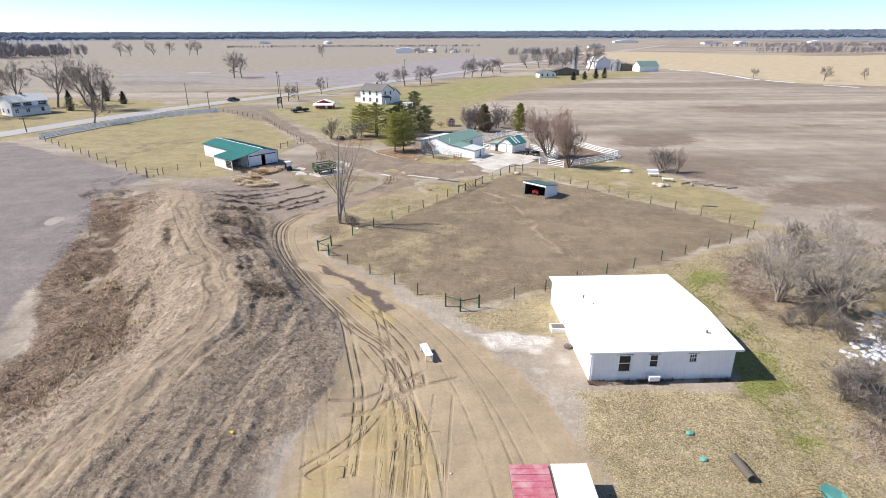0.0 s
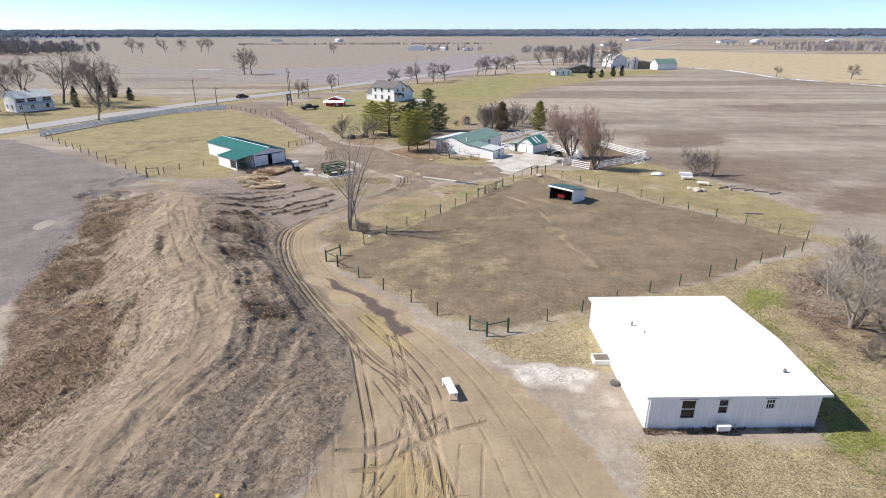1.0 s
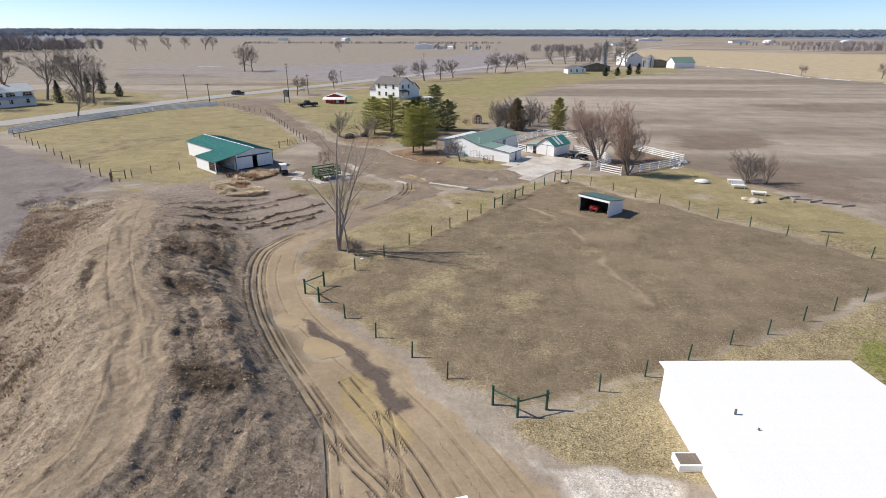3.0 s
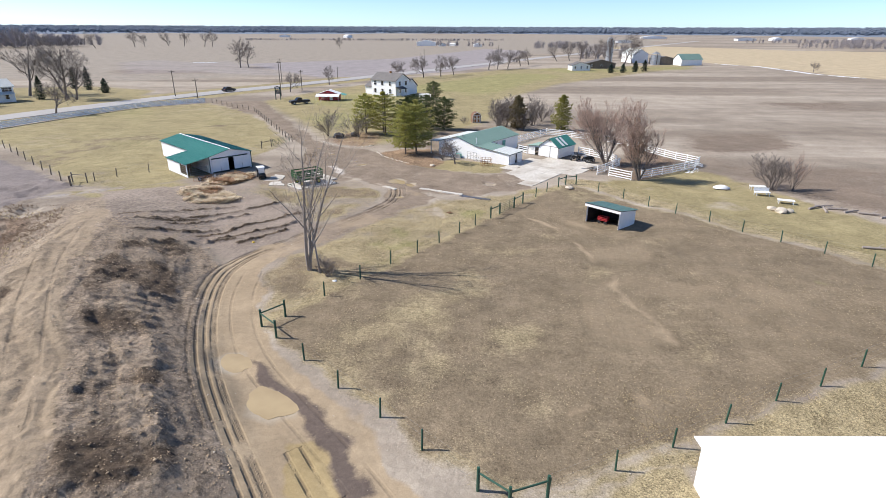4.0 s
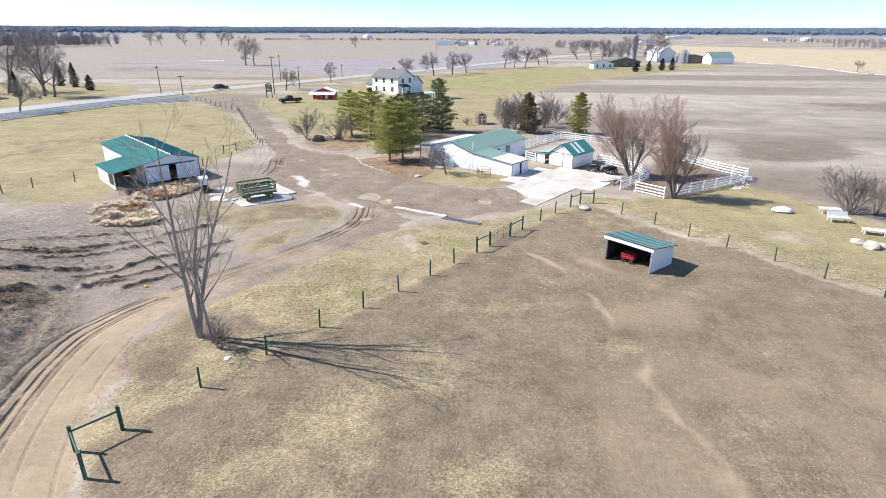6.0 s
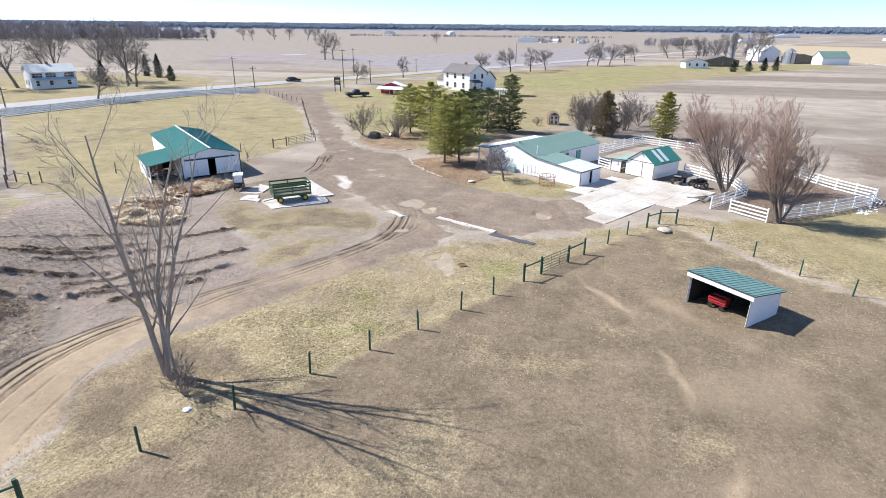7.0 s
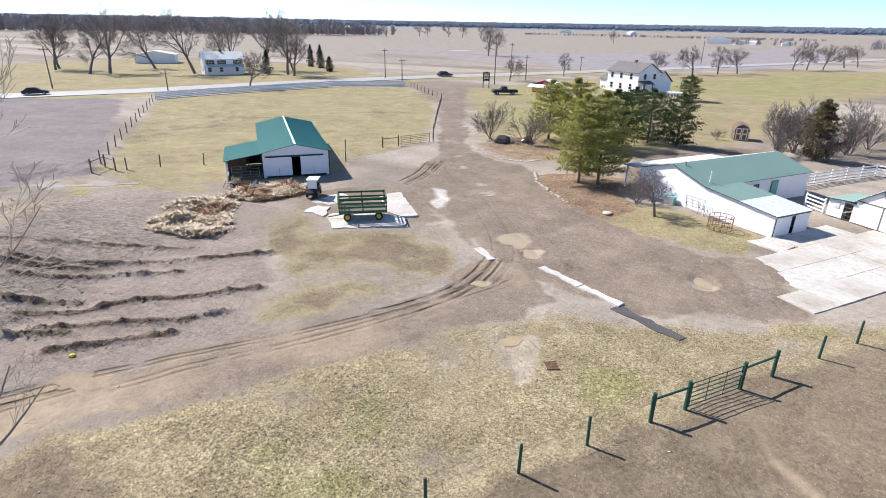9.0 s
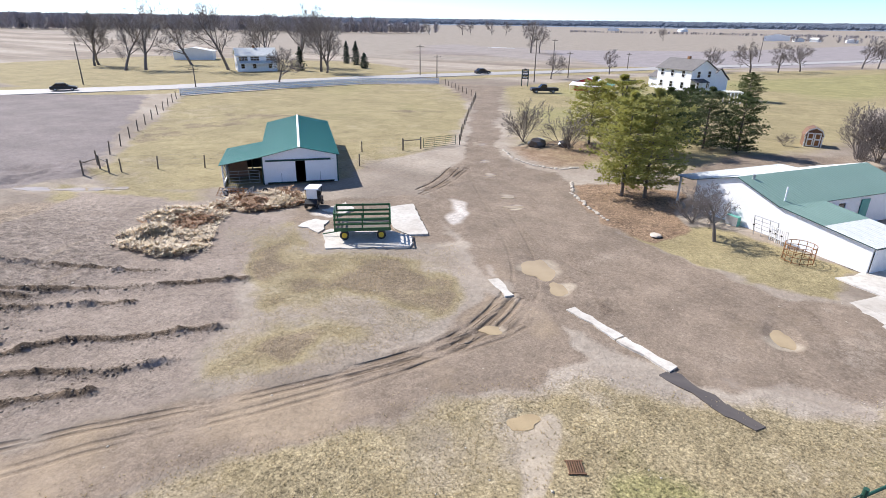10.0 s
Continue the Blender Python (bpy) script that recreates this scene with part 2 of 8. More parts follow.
def ground_material():
    m, t, b = shader("ground_soil_and_grass", 0.95)
    b.inputs["Specular IOR Level"].default_value = 0.2
    geo = t.nodes.new("ShaderNodeNewGeometry").outputs["Position"]
    mid = noise_at(t, 0.5, 6.0, 0.65, geo)
    fine = noise_at(t, 5.0, 5.0, 0.75, geo)
    grit = noise_at(t, 19.0, 3.0, 0.8, geo)
    lumps = noise_at(t, 2.6, 5.0, 0.7, geo)
    patch = noise_at(t, 0.16, 5.0, 0.65, geo)
    speck = maths(t, "ADD", maths(t, "MULTIPLY", fine, 0.6), maths(t, "MULTIPLY", grit, 0.4))
    tone = ramp(t, maths(t, "ADD", maths(t, "MULTIPLY", mid, 0.35), maths(t, "MULTIPLY", speck, 0.65)), 0.40, 0.60)
    # open field: long swathes left by the plough and the harrow
    stretch = put(t, "ShaderNodeMapping", Scale=(0.0055, 0.034, 1.0), Rotation=(0, 0, 0.22))
    t.links.new(geo, stretch.inputs["Vector"])
    rows = noise_at(t, 1.0, 4.0, 0.55, stretch.outputs[0])
    narrow = put(t, "ShaderNodeMapping", Scale=(0.03, 0.42, 1.0), Rotation=(0, 0, 0.22))
    t.links.new(geo, narrow.inputs["Vector"])
    drills = noise_at(t, 1.0, 3.0, 0.6, narrow.outputs[0])
    c = blend(t, ramp(t, rows, 0.43, 0.57), (0.42, 0.36, 0.29), (0.245, 0.202, 0.158))
    c = blend(t, maths(t, "MULTIPLY", ramp(t, drills, 0.45, 0.65), 0.35), c, (0.25, 0.197, 0.153))
    c = blend(t, maths(t, "MULTIPLY", tone, 0.3), c, (0.24, 0.192, 0.15))
    traits = t.nodes.new("ShaderNodeAttribute")
    traits.attribute_name = "wheel_track"
    trait = t.nodes.new("ShaderNodeSeparateColor")
    t.links.new(traits.outputs["Color"], trait.inputs[0])
    litter, rough = trait.outputs[2], traits.outputs["Alpha"]
    for i, (name, light, dark) in enumerate(ZONES):
        if i % 4 == 0:
            a = t.nodes.new("ShaderNodeAttribute")
            a.attribute_name = "zone_%d" % (i // 4)
            split = t.nodes.new("ShaderNodeSeparateColor")
            t.links.new(a.outputs["Color"], split.inputs[0])
        value = a.outputs["Alpha"] if i % 4 == 3 else split.outputs[i % 4]
        edge = maths(t, "ADD", value, maths(t, "MULTIPLY", maths(t, "SUBTRACT", speck, 0.5), 0.55))
        edge = maths(t, "ADD", edge, maths(t, "MULTIPLY", maths(t, "SUBTRACT", mid, 0.5), 0.5))
        edge = maths(t, "MULTIPLY", ramp(t, edge, 0.34, 0.66), ramp(t, value, 0.02, 0.15))
        c = blend(t, edge, c, blend(t, tone, light, dark))
    # stains and trodden litter
    shade = maths(t, "ADD", 1.12, maths(t, "MULTIPLY", ramp(t, patch, 0.36, 0.64), -0.24))
    shade = maths(t, "ADD", shade, maths(t, "MULTIPLY", maths(t, "SUBTRACT", 0.5, ramp(t, lumps, 0.36, 0.64)), maths(t, "ADD", 0.08, maths(t, "MULTIPLY", rough, 0.58))))
    bits = noise_at(t, 10.0, 2.5, 0.6, geo)
    shade = maths(t, "SUBTRACT", shade, maths(t, "MULTIPLY", maths(t, "MULTIPLY", ramp(t, bits, 0.53, 0.64), litter), 0.58))
    shade = maths(t, "ADD", shade, maths(t, "MULTIPLY", maths(t, "MULTIPLY", ramp(t, bits, 0.45, 0.35), litter), 0.55))
    c = scaled(t, c, shade)
    pebble = maths(t, "MULTIPLY", ramp(t, grit, 0.66, 0.74), maths(t, "MULTIPLY", rough, 0.5))
    c = blend(t, pebble, c, (0.55, 0.48, 0.39))
    # pressed and darker earth in each wheel track
    offset = maths(t, "MULTIPLY", maths(t, "SUBTRACT", trait.outputs[0], 0.5), 2.0)
    within = maths(t, "SUBTRACT", 1.0, ramp(t, maths(t, "ABSOLUTE", offset), 0.05, 0.14))
    groove = within
    press = maths(t, "MULTIPLY", maths(t, "MULTIPLY", groove, trait.outputs[1]), ramp(t, mid, 0.38, 0.54))
    c = blend(t, maths(t, "MULTIPLY", press, 0.72), c, (0.15, 0.108, 0.07))
    t.links.new(c, b.inputs["Base Color"])
    height = maths(t, "ADD", maths(t, "MULTIPLY", speck, 0.5), maths(t, "MULTIPLY", lumps, 1.0))
    height = maths(t, "MULTIPLY", height, maths(t, "ADD", 0.10, rough))
    bumped(t, b, maths(t, "SUBTRACT", height, maths(t, "MULTIPLY", press, 0.4)), 1.0, 0.22)
    return m


GROUND = ground_material()


# ---- the lie of the land ----
def lattice(ix, iy, seed):
    h = (ix.astype(np.int64) * 374761393 + iy.astype(np.int64) * 668265263 + seed * 1442695041) & 0xFFFFFFFF
    h = ((h ^ (h >> 13)) * 1274126177) & 0xFFFFFFFF
    return ((h ^ (h >> 16)) & 0xFFFF) / 65535.0


def value_noise(x, y, seed=0):
    ix, iy = np.floor(x), np.floor(y)
    fx, fy = x - ix, y - iy
    fx, fy = fx * fx * (3 - 2 * fx), fy * fy * (3 - 2 * fy)
    a, b = lattice(ix, iy, seed), lattice(ix + 1, iy, seed)
    c, d = lattice(ix, iy + 1, seed), lattice(ix + 1, iy + 1, seed)
    return (a + (b - a) * fx) * (1 - fy) + (c + (d - c) * fx) * fy


def fbm(x, y, size, octaves=4, seed=0):
    """Noise between about -1 and 1 whose largest lumps are size metres wide."""
    total, weight, amount = 0.0, 0.0, 1.0
    for k in range(octaves):
        f = 2 ** k / size
        total = total + amount * (2 * value_noise(x * f, y * f, seed + 17 * k) - 1)
        weight += amount
        amount *= 0.55
    return 1.6 * total / weight


def along(x, y, line):
    """Distance to a line of points, which side (positive: to its right) and the part of the way along, segment by segment."""
    best = np.full(np.shape(x), 1e9)
    side, way = np.zeros(np.shape(x)), np.zeros(np.shape(x))
    for k in range(len(line) - 1):
        ax, ay, bx, by = *line[k][:2], *line[k + 1][:2]
        ux, uy = bx - ax, by - ay
        s = np.clip(((x - ax) * ux + (y - ay) * uy) / (ux * ux + uy * uy), 0, 1)
        d = np.hypot(x - ax - s * ux, y - ay - s * uy)
        near = d < best
        best = np.where(near, d, best)
        side = np.where(near, (x - ax) * uy - (y - ay) * ux, side)
        way = np.where(near, k + s, way)
    return best, side, way


def boxed(work):
    """Works only on the places near the line or polygon; 0 elsewhere."""
    def run(x, y, pts, *rest):
        x, y = np.asarray(x, float), np.asarray(y, float)
        reach = max([1.0, *rest]) + 1
        px, py = [p[0] for p in pts], [p[1] for p in pts]
        near = (x > min(px) - reach) & (x < max(px) + reach) & (y > min(py) - reach) & (y < max(py) + reach)
        out = np.zeros(x.shape)
        if near.any():
            out[near] = work(x[near], y[near], pts, *rest)
        return out
    return run


def reached(x, y, line, reach):
    """Distance to a line where it is less than reach; 99 elsewhere."""
    return 99.0 - boxed(lambda x, y, pts, r: 99.0 - along(x, y, pts)[0])(x, y, line, reach)


def beside(x, y, line, reach):
    """As reached, but only abreast of the line, not round its ends."""
    def work(x, y, pts, r):
        d, _, way = along(x, y, pts)
        return np.where((way > 0) & (way < len(pts) - 1), 99.0 - d, 0.0)
    return 99.0 - boxed(work)(x, y, line, reach)


@boxed
def inside(x, y, poly, soft=1.0):
    """1 well inside a polygon, 0 well outside, soft metres across at its edge."""
    odd = np.zeros(np.shape(x), bool)
    for (ax, ay), (bx, by) in zip(poly, poly[1:] + poly[:1]):
        cross = (ay > y) != (by > y)
        odd ^= cross & (x < (bx - ax) * (y - ay) / ((by - ay) or 1e-9) + ax)
    d = along(x, y, poly + poly[:1])[0]
    return np.clip(0.5 + np.where(odd, d, -d) / (2 * soft), 0, 1)


@boxed
def band(x, y, line, width, soft=0.5):
    return np.clip(0.5 + (width / 2 - along(x, y, line)[0]) / (2 * soft), 0, 1)


def step(v, lo, hi):
    s = np.clip((v - lo) / (hi - lo), 0, 1)
    return s * s * (3 - 2 * s)


RIDGE = [(-21.8, 12, 1.3), (-21.6, 25, 1.7), (-21.3, 32, 1.95), (-19.6, 40, 2.4), (-20.0, 46, 2.9), (-24.5, 54, 3.0),
         (-29.3, 60, 3.4), (-34.0, 70, 3.4), (-37.5, 79, 2.3), (-41.0, 87, 1.2), (-45.0, 94, 0.35), (-50.0, 98, 0.0)]
DRIVE_EAST = [(10.5, 18), (9.6, 30.5), (7.6, 34.7), (5.7, 37.9), (3.5, 42.4), (1.2, 45.6), (-1.2, 48.2), (-4.0, 51.4), (-6.8, 54.5), (-11.0, 58.4), (-14.5, 63.2), (-17.2, 68.4), (-18.8, 73.2), (-18.0, 78.6), (-16.4, 80.5)]
DRIVE_WEST = [(-9.4, 18), (-9.0, 30.5), (-8.6, 33.0), (-7.9, 36.0), (-8.2, 41.1), (-9.9, 46.0), (-11.9, 49.6), (-14.3, 53.6), (-17.4, 58.3), (-20.6, 64.1), (-22.7, 71.1), (-22.6, 76.3), (-20.7, 80.2), (-18.9, 82.0)]
GULLY = [(-33.0, 64.5), (-30.8, 60), (-29.8, 56.3), (-29.6, 51.3), (-28.5, 45.6), (-26.8, 41.2), (-25.8, 35)]
DARK_STRIP = [(-31.4, 73.5), (-28.4, 64.2), (-24.1, 57.3), (-20.9, 51.9), (-18.6, 47.4), (-17.2, 43.8), (-14.6, 45.0), (-13.6, 49.0), (-17.2, 54.3), (-20.6, 60.9), (-23.6, 69.7), (-26.6, 78.0), (-29.6, 78.5)]
DRIVE_MID = [(-21.9, 75), (-18.7, 81.3), (-17.4, 84.4), (-15.1, 87.6), (-12.8, 91.4), (-11.6, 96), (-11.6, 101), (-8, 102), (-4, 98),
             (-8.2, 92.5), (-10.3, 88.9), (-12.5, 85.6), (-14.3, 82.8), (-16.5, 80.5), (-18.1, 73)]
YARD = [(-67.4, 184.0), (-54.2, 170.3), (-38.5, 144.5), (-33.0, 134.3), (-29.6, 126.5), (-27.1, 117.1), (-23.6, 114.2), (-16.4, 107.2),
        (-13.0, 103.5), (-8, 100.5), (2.0, 99.0), (5, 104), (4.2, 110.0), (-0.2, 111.2), (-6.2, 115.4), (-9.3, 117.5), (-13.9, 122.5), (-16.1, 125.4),
        (-18.3, 130), (-21.4, 129.5), (-25.6, 131.2), (-29.8, 136.8), (-42.8, 161.2), (-53.7, 182.2), (-62, 198), (-80, 199)]
PADDOCK = [(-15.2, 64.2), (-13.6, 62.6), (-8.0, 57.0), (-2.5, 51.9), (1.8, 48.1), (10.6, 52.7), (21.4, 58.5), (36, 66.4), (42, 71.5),
           (34.6, 81.0), (27.2, 90.3), (21.9, 95.9), (13.5, 105.5), (12.2, 104.2), (6.6, 96.3), (-3.1, 81.8), (-11.7, 69.2)]
PASTURE = [(-54.7, 100.8), (-102.5, 141.2), (-98.6, 160.0), (-91.1, 181.0), (-76.0, 193.6), (-60.5, 179.5), (-44.4, 153.0), (-34.4, 134.5),
           (-36.0, 122.0), (-33.0, 115.0), (-41.0, 105.0), (-47.0, 99.5)]
MEADOW = [(-17.0, 78), (-14.3, 82.8), (-8.2, 92.5), (-4.0, 97.5), (2.0, 98.5), (8.0, 103.5), (12.0, 104.5), (6.4, 96.2), (-3.3, 81.8), (-12, 69),
          (-15.8, 65), (-18.1, 72)]
WAGON_GRASS = [(-31.5, 99.4), (-29.5, 103.8), (-26.0, 102.4), (-23.4, 100.4), (-18.2, 103.8), (-16.8, 106.0), (-13.6, 102.6), (-11.8, 98.4), (-12.2, 93.8), (-13.6, 91.0), (-15.4, 88.6), (-16.9, 87.6), (-18.5, 89.6), (-19.9, 92.3), (-23.4, 94.7), (-26.4, 97.4)]
WEST_FIELD = [(-56.8, 86.9), (-49.2, 72.9), (-45.6, 62.5), (-41.5, 50), (-36.5, 38), (-34, 10), (-260, -20), (-260, 60), (-132, 122), (-108, 138), (-54, 100)]
BRUSH_LAND = [(28, 14), (26, 30), (28, 44), (29, 54), (33, 62), (41, 69), (60, 66), (75, 40), (70, 14)]
HOUSE_LAWN = [(-64, 196), (-50, 240), (-24, 295), (20, 352), (120, 402), (146, 398), (90, 330), (36, 262), (10, 205), (8, 170), (0, 150), (-8, 136),
              (-20, 131), (-29, 138), (-45, 166)]
NEIGHBOUR_LAWN = [(-222, 147), (-172, 130), (-141, 129), (-119, 169), (-105, 203), (-110, 226), (-143, 240), (-225, 208)]
ROAD = [(-198, 10), (-148, 95), (-132, 122), (-117.5, 148), (-109, 172.4), (-97, 201), (-84.5, 224.5), (-68.5, 250.5), (-30, 322), (60, 500), (330, 1010), (900, 2080)]
GREEN_LAWN = [(-62, 194), (-1.6, 286), (24, 357), (86, 378), (139, 399), (124, 358), (57, 324), (23, 261), (6, 210), (-4, 180), (-30, 150)]
FAR_MAUVE = [(-140, 388), (-115, 412), (-58, 460), (18, 700), (60, 640), (19, 394), (-3, 338), (-34, 299), (-67, 286), (-100, 330)]
DARK_STREAK = [(-233, 395), (-222, 443), (-172, 404), (-176, 450), (-85, 311), (-66, 280), (-135, 305), (-167, 290)]
GOLDEN = [(159, 420), (174, 392), (178, 350), (178, 325), (184, 300), (330, 210), (1500, 500), (2600, 1100), (425, 660), (348, 692), (319, 764), (250, 847), (170, 800)]
FAR_TAN = [(-140, 262), (-84, 300), (-40, 400), (60, 560), (160, 700), (250, 850), (500, 1700), (-2500, 2600), (-3000, 500), (-600, 330), (-280, 280)]
EAST_DARK = [(33.5, 117.5), (38.5, 112.5), (43, 100), (46, 91), (50, 82), (66, 70), (110, 80), (75, 108), (60, 122), (64, 150), (46, 148), (38, 130)]
EAST_STREAK = [(84, 206), (100, 157), (150, 150), (125, 184), (113, 214)]
# puddles: place, half lengths, turn, level of the water
PUDDLES = [(-15.4, 59.5, 1.5, 0.95, -45, -0.18), (-11.7, 55.5, 1.7, 1.2, -45, -0.18), (-10.4, 106.2, 1.5, 0.95, -60, -0.04), (-8.3, 104.3, 0.8, 0.55, -60, -0.04),
           (-4.85, 93.0, 0.62, 0.45, 60, -0.04), (-9.2, 98.2, 0.55, 0.4, 40, -0.04), (-19.0, 118.7, 0.75, 0.32, 55, -0.04), (-17.4, 116.5, 0.8, 0.36, 40, -0.04), (-23.8, 124.1, 0.6, 0.28, 60, -0.04), (-27.4, 129.2, 0.7, 0.3, 60, -0.04), (-32.3, 136.5, 0.8, 0.32, 60, -0.03), (2.7, 105.5, 0.5, 0.95, 20, -0.04), (-53.6, 96.2, 1.6, 0.6, 32, -0.03), (-50.2, 98.6, 1.9, 0.55, 38, -0.03), (-48.0, 100.6, 0.9, 0.35, 30, -0.03), (-55.5, 76.0, 1.2, 2.2, 20, -0.15)]


def rounded(line, times=2):
    """The same line with its corners cut."""
    for _ in range(times):
        out = [line[0]]
        for (ax, ay), (bx, by) in zip(line, line[1:]):
            out += [(0.75 * ax + 0.25 * bx, 0.75 * ay + 0.25 * by), (0.25 * ax + 0.75 * bx, 0.25 * ay + 0.75 * by)]
        line = out + [line[-1]]
    return line


@functools.lru_cache(maxsize=None)
def tracks():
    """Wheel tracks: a line, the half gauge, the depth."""
    edge = [(-20.2, 79.4), (-21.8, 76.4), (-22.2, 72), (-20.2, 65.1), (-16.7, 57.6), (-13.3, 52.5), (-10.4, 48.5), (-7.5, 44.3), (-5.2, 42.2), (-3.3, 38.9), (-1.9, 34.5), (-1.2, 28)]
    shifted = lambda d, n: [(px + d, py + 0.35 * d) for px, py in edge[:n]]
    out = [([(-25.6, 18), (-22.4, 26.6), (-20.9, 31.5), (-19.6, 37), (-19.2, 43), (-21.0, 47.9), (-23.2, 51.8), (-26.6, 57), (-31, 64), (-35, 71.6), (-39.4, 80), (-42, 86)], 0.85, 0.035),
           (edge, 0.28, 0.10), (shifted(0.8, 10), 0.12, 0.07), (shifted(-0.75, 6), 0.0, 0.07),
           ([(-9.6, 48), (-8.7, 45.9), (-7.1, 39.9), (-5.7, 35.0), (-5.2, 27)], 0.32, 0.09), ([(-6.2, 48.6), (-5.3, 45.6), (-4.2, 40.1), (-3.0, 35.0), (-2.3, 31.0), (-2.2, 24)], 0.35, 0.085),
           ([(-9.2, 51.7), (-5.7, 46.9), (-3.6, 43.6), (-2.2, 40.8), (-1.4, 36)], 0.4, 0.085), ([(-7.9, 34.3), (-5.1, 34.7), (-3.1, 36.6), (-1.0, 38.4)], 0.06, 0.08), ([(-7.8, 32.7), (-4.8, 33.0), (-3.7, 34.6), (-1.7, 36.2), (1.5, 37.5)], 0.06, 0.075),
           ([(-8.2, 27.4), (-5.6, 30.0), (-4.0, 33.4), (-3.7, 38)], 0.35, 0.08), ([(0.2, 24), (-0.8, 31), (-3.2, 36.6), (-6.4, 42.0)], 0.4, 0.07),
           ([(5.2, 18), (3.6, 30), (1.2, 39), (-3.4, 47.6), (-9.8, 54.6), (-15.0, 60.6), (-18.4, 68), (-19.4, 74)], 0.8, 0.03), ([(7.4, 22), (5.4, 32), (2.6, 40), (-2.0, 47.8)], 0.8, 0.025),
           ([(-9.3, 98.5), (-9.8, 96.6), (-11.8, 92.1), (-14.3, 88.2), (-16.6, 84.9), (-18.7, 82.1), (-19.8, 80.6)], 0.16, 0.065), ([(-8.0, 99.5), (-8.5, 97.6), (-10.7, 92.7), (-13.0, 88.5), (-15.2, 85.2), (-17.0, 82.2), (-18.2, 80.4)], 0.2, 0.04),
           ([(-10.4, 102.4), (-9.9, 99.3), (-10.1, 96.0), (-11.3, 93.3), (-12.4, 91.4)], 0.3, 0.15), ([(-9.6, 102), (-9.2, 99.0), (-9.5, 96.0), (-10.6, 93.0)], 0.2, 0.09),
           ([(-33.5, 137), (-24, 122), (-14, 110), (-6, 105), (4.5, 108)], 0.75, 0.02), ([(-36, 141), (-27.5, 126), (-17, 114), (-9.6, 104), (-9, 98)], 0.75, 0.025), ([(-30, 134), (-20, 121), (-10, 112), (3, 106.5)], 0.75, 0.018),
           ([(-26.4, 115.8), (-26.6, 119.0), (-28.5, 125)], 0.45, 0.16), ([(-25.6, 114.8), (-25.6, 119.0), (-27.4, 126)], 0.2, 0.10)]
    rng = random.Random(12)
    for k in range(7):
        x0, y0 = rng.uniform(-7, 2), rng.uniform(16, 24)
        turn, bend = rng.uniform(-0.4, 0.15), rng.uniform(-0.02, 0.02)
        line = []
        for j in range(11):
            line.append((x0, y0))
            turn += bend + rng.gauss(0, 0.015) - 0.02 * (j > 4)
            x0, y0 = x0 + 2.2 * math.sin(turn), y0 + 2.2 * math.cos(turn)
        out.append((line[:rng.randint(7, 11)], rng.choice((0.2, 0.3, 0.7)), rng.uniform(0.015, 0.035)))
    return [(rounded(line), half, depth) for line, half, depth in out]


def furrows():
    """Ploughed ridges in the bare soil by the barn."""
    return [[(-38.0, 84.8), (-35.4, 87.2), (-33.0, 89.4), (-28.5, 92.6)], [(-34.0, 84.4), (-31.9, 86.1), (-30.2, 88.0), (-27.7, 90.5), (-25.8, 92.7), (-23.7, 95.0)], [(-32.0, 83.4), (-29.9, 85.3), (-28.2, 87.6), (-25.9, 89.7)],
            [(-28.0, 81.6), (-25.8, 83.8), (-25.0, 85.7), (-23.1, 87.3), (-22.3, 88.1), (-20.1, 90.7)], [(-26.2, 81.2), (-24.1, 83.1), (-22.3, 84.5), (-20.6, 85.6), (-19.5, 87.6)], [(-23.4, 80.6), (-21.8, 82.3), (-21.1, 83.2), (-19.8, 84.7)],
            [(-33.0, 78.6), (-30.5, 81.3), (-27.0, 84.0)], [(-30.4, 76.5), (-27.6, 79.2), (-24.4, 82.0)], [(-35.5, 82.0), (-33.2, 84.0), (-30.4, 86.6)]]


def berm(x, y):
    x, y = np.asarray(x, float), np.asarray(y, float)
    d, side, way = np.full(x.shape, 99.0), np.zeros(x.shape), np.zeros(x.shape)
    near = (x > -75) & (x < 5) & (y > -15) & (y < 120)
    d[near], side[near], way[near] = along(x[near], y[near], RIDGE)
    h = np.interp(way, np.arange(len(RIDGE)), [p[2] for p in RIDGE])
    wobble = 1 + 0.15 * fbm(x, y, 9.0, 3, 5)
    return h * np.where(side > 0, 1 - step(d * wobble, 0.8, 13.5), 1 - step(d * wobble, 0.6, 9.5)), d, side


def dozer_marks(x, y, d, side):
    """Long scrapes beside one another, about half a metre apart, which run along the bank."""
    s = np.sign(side) * np.minimum(d, 20.0)
    return fbm(s + 0.5 * fbm(x, y, 6.0, 2, 62), 0.10 * y + 0.04 * x, 0.85, 3, 63)


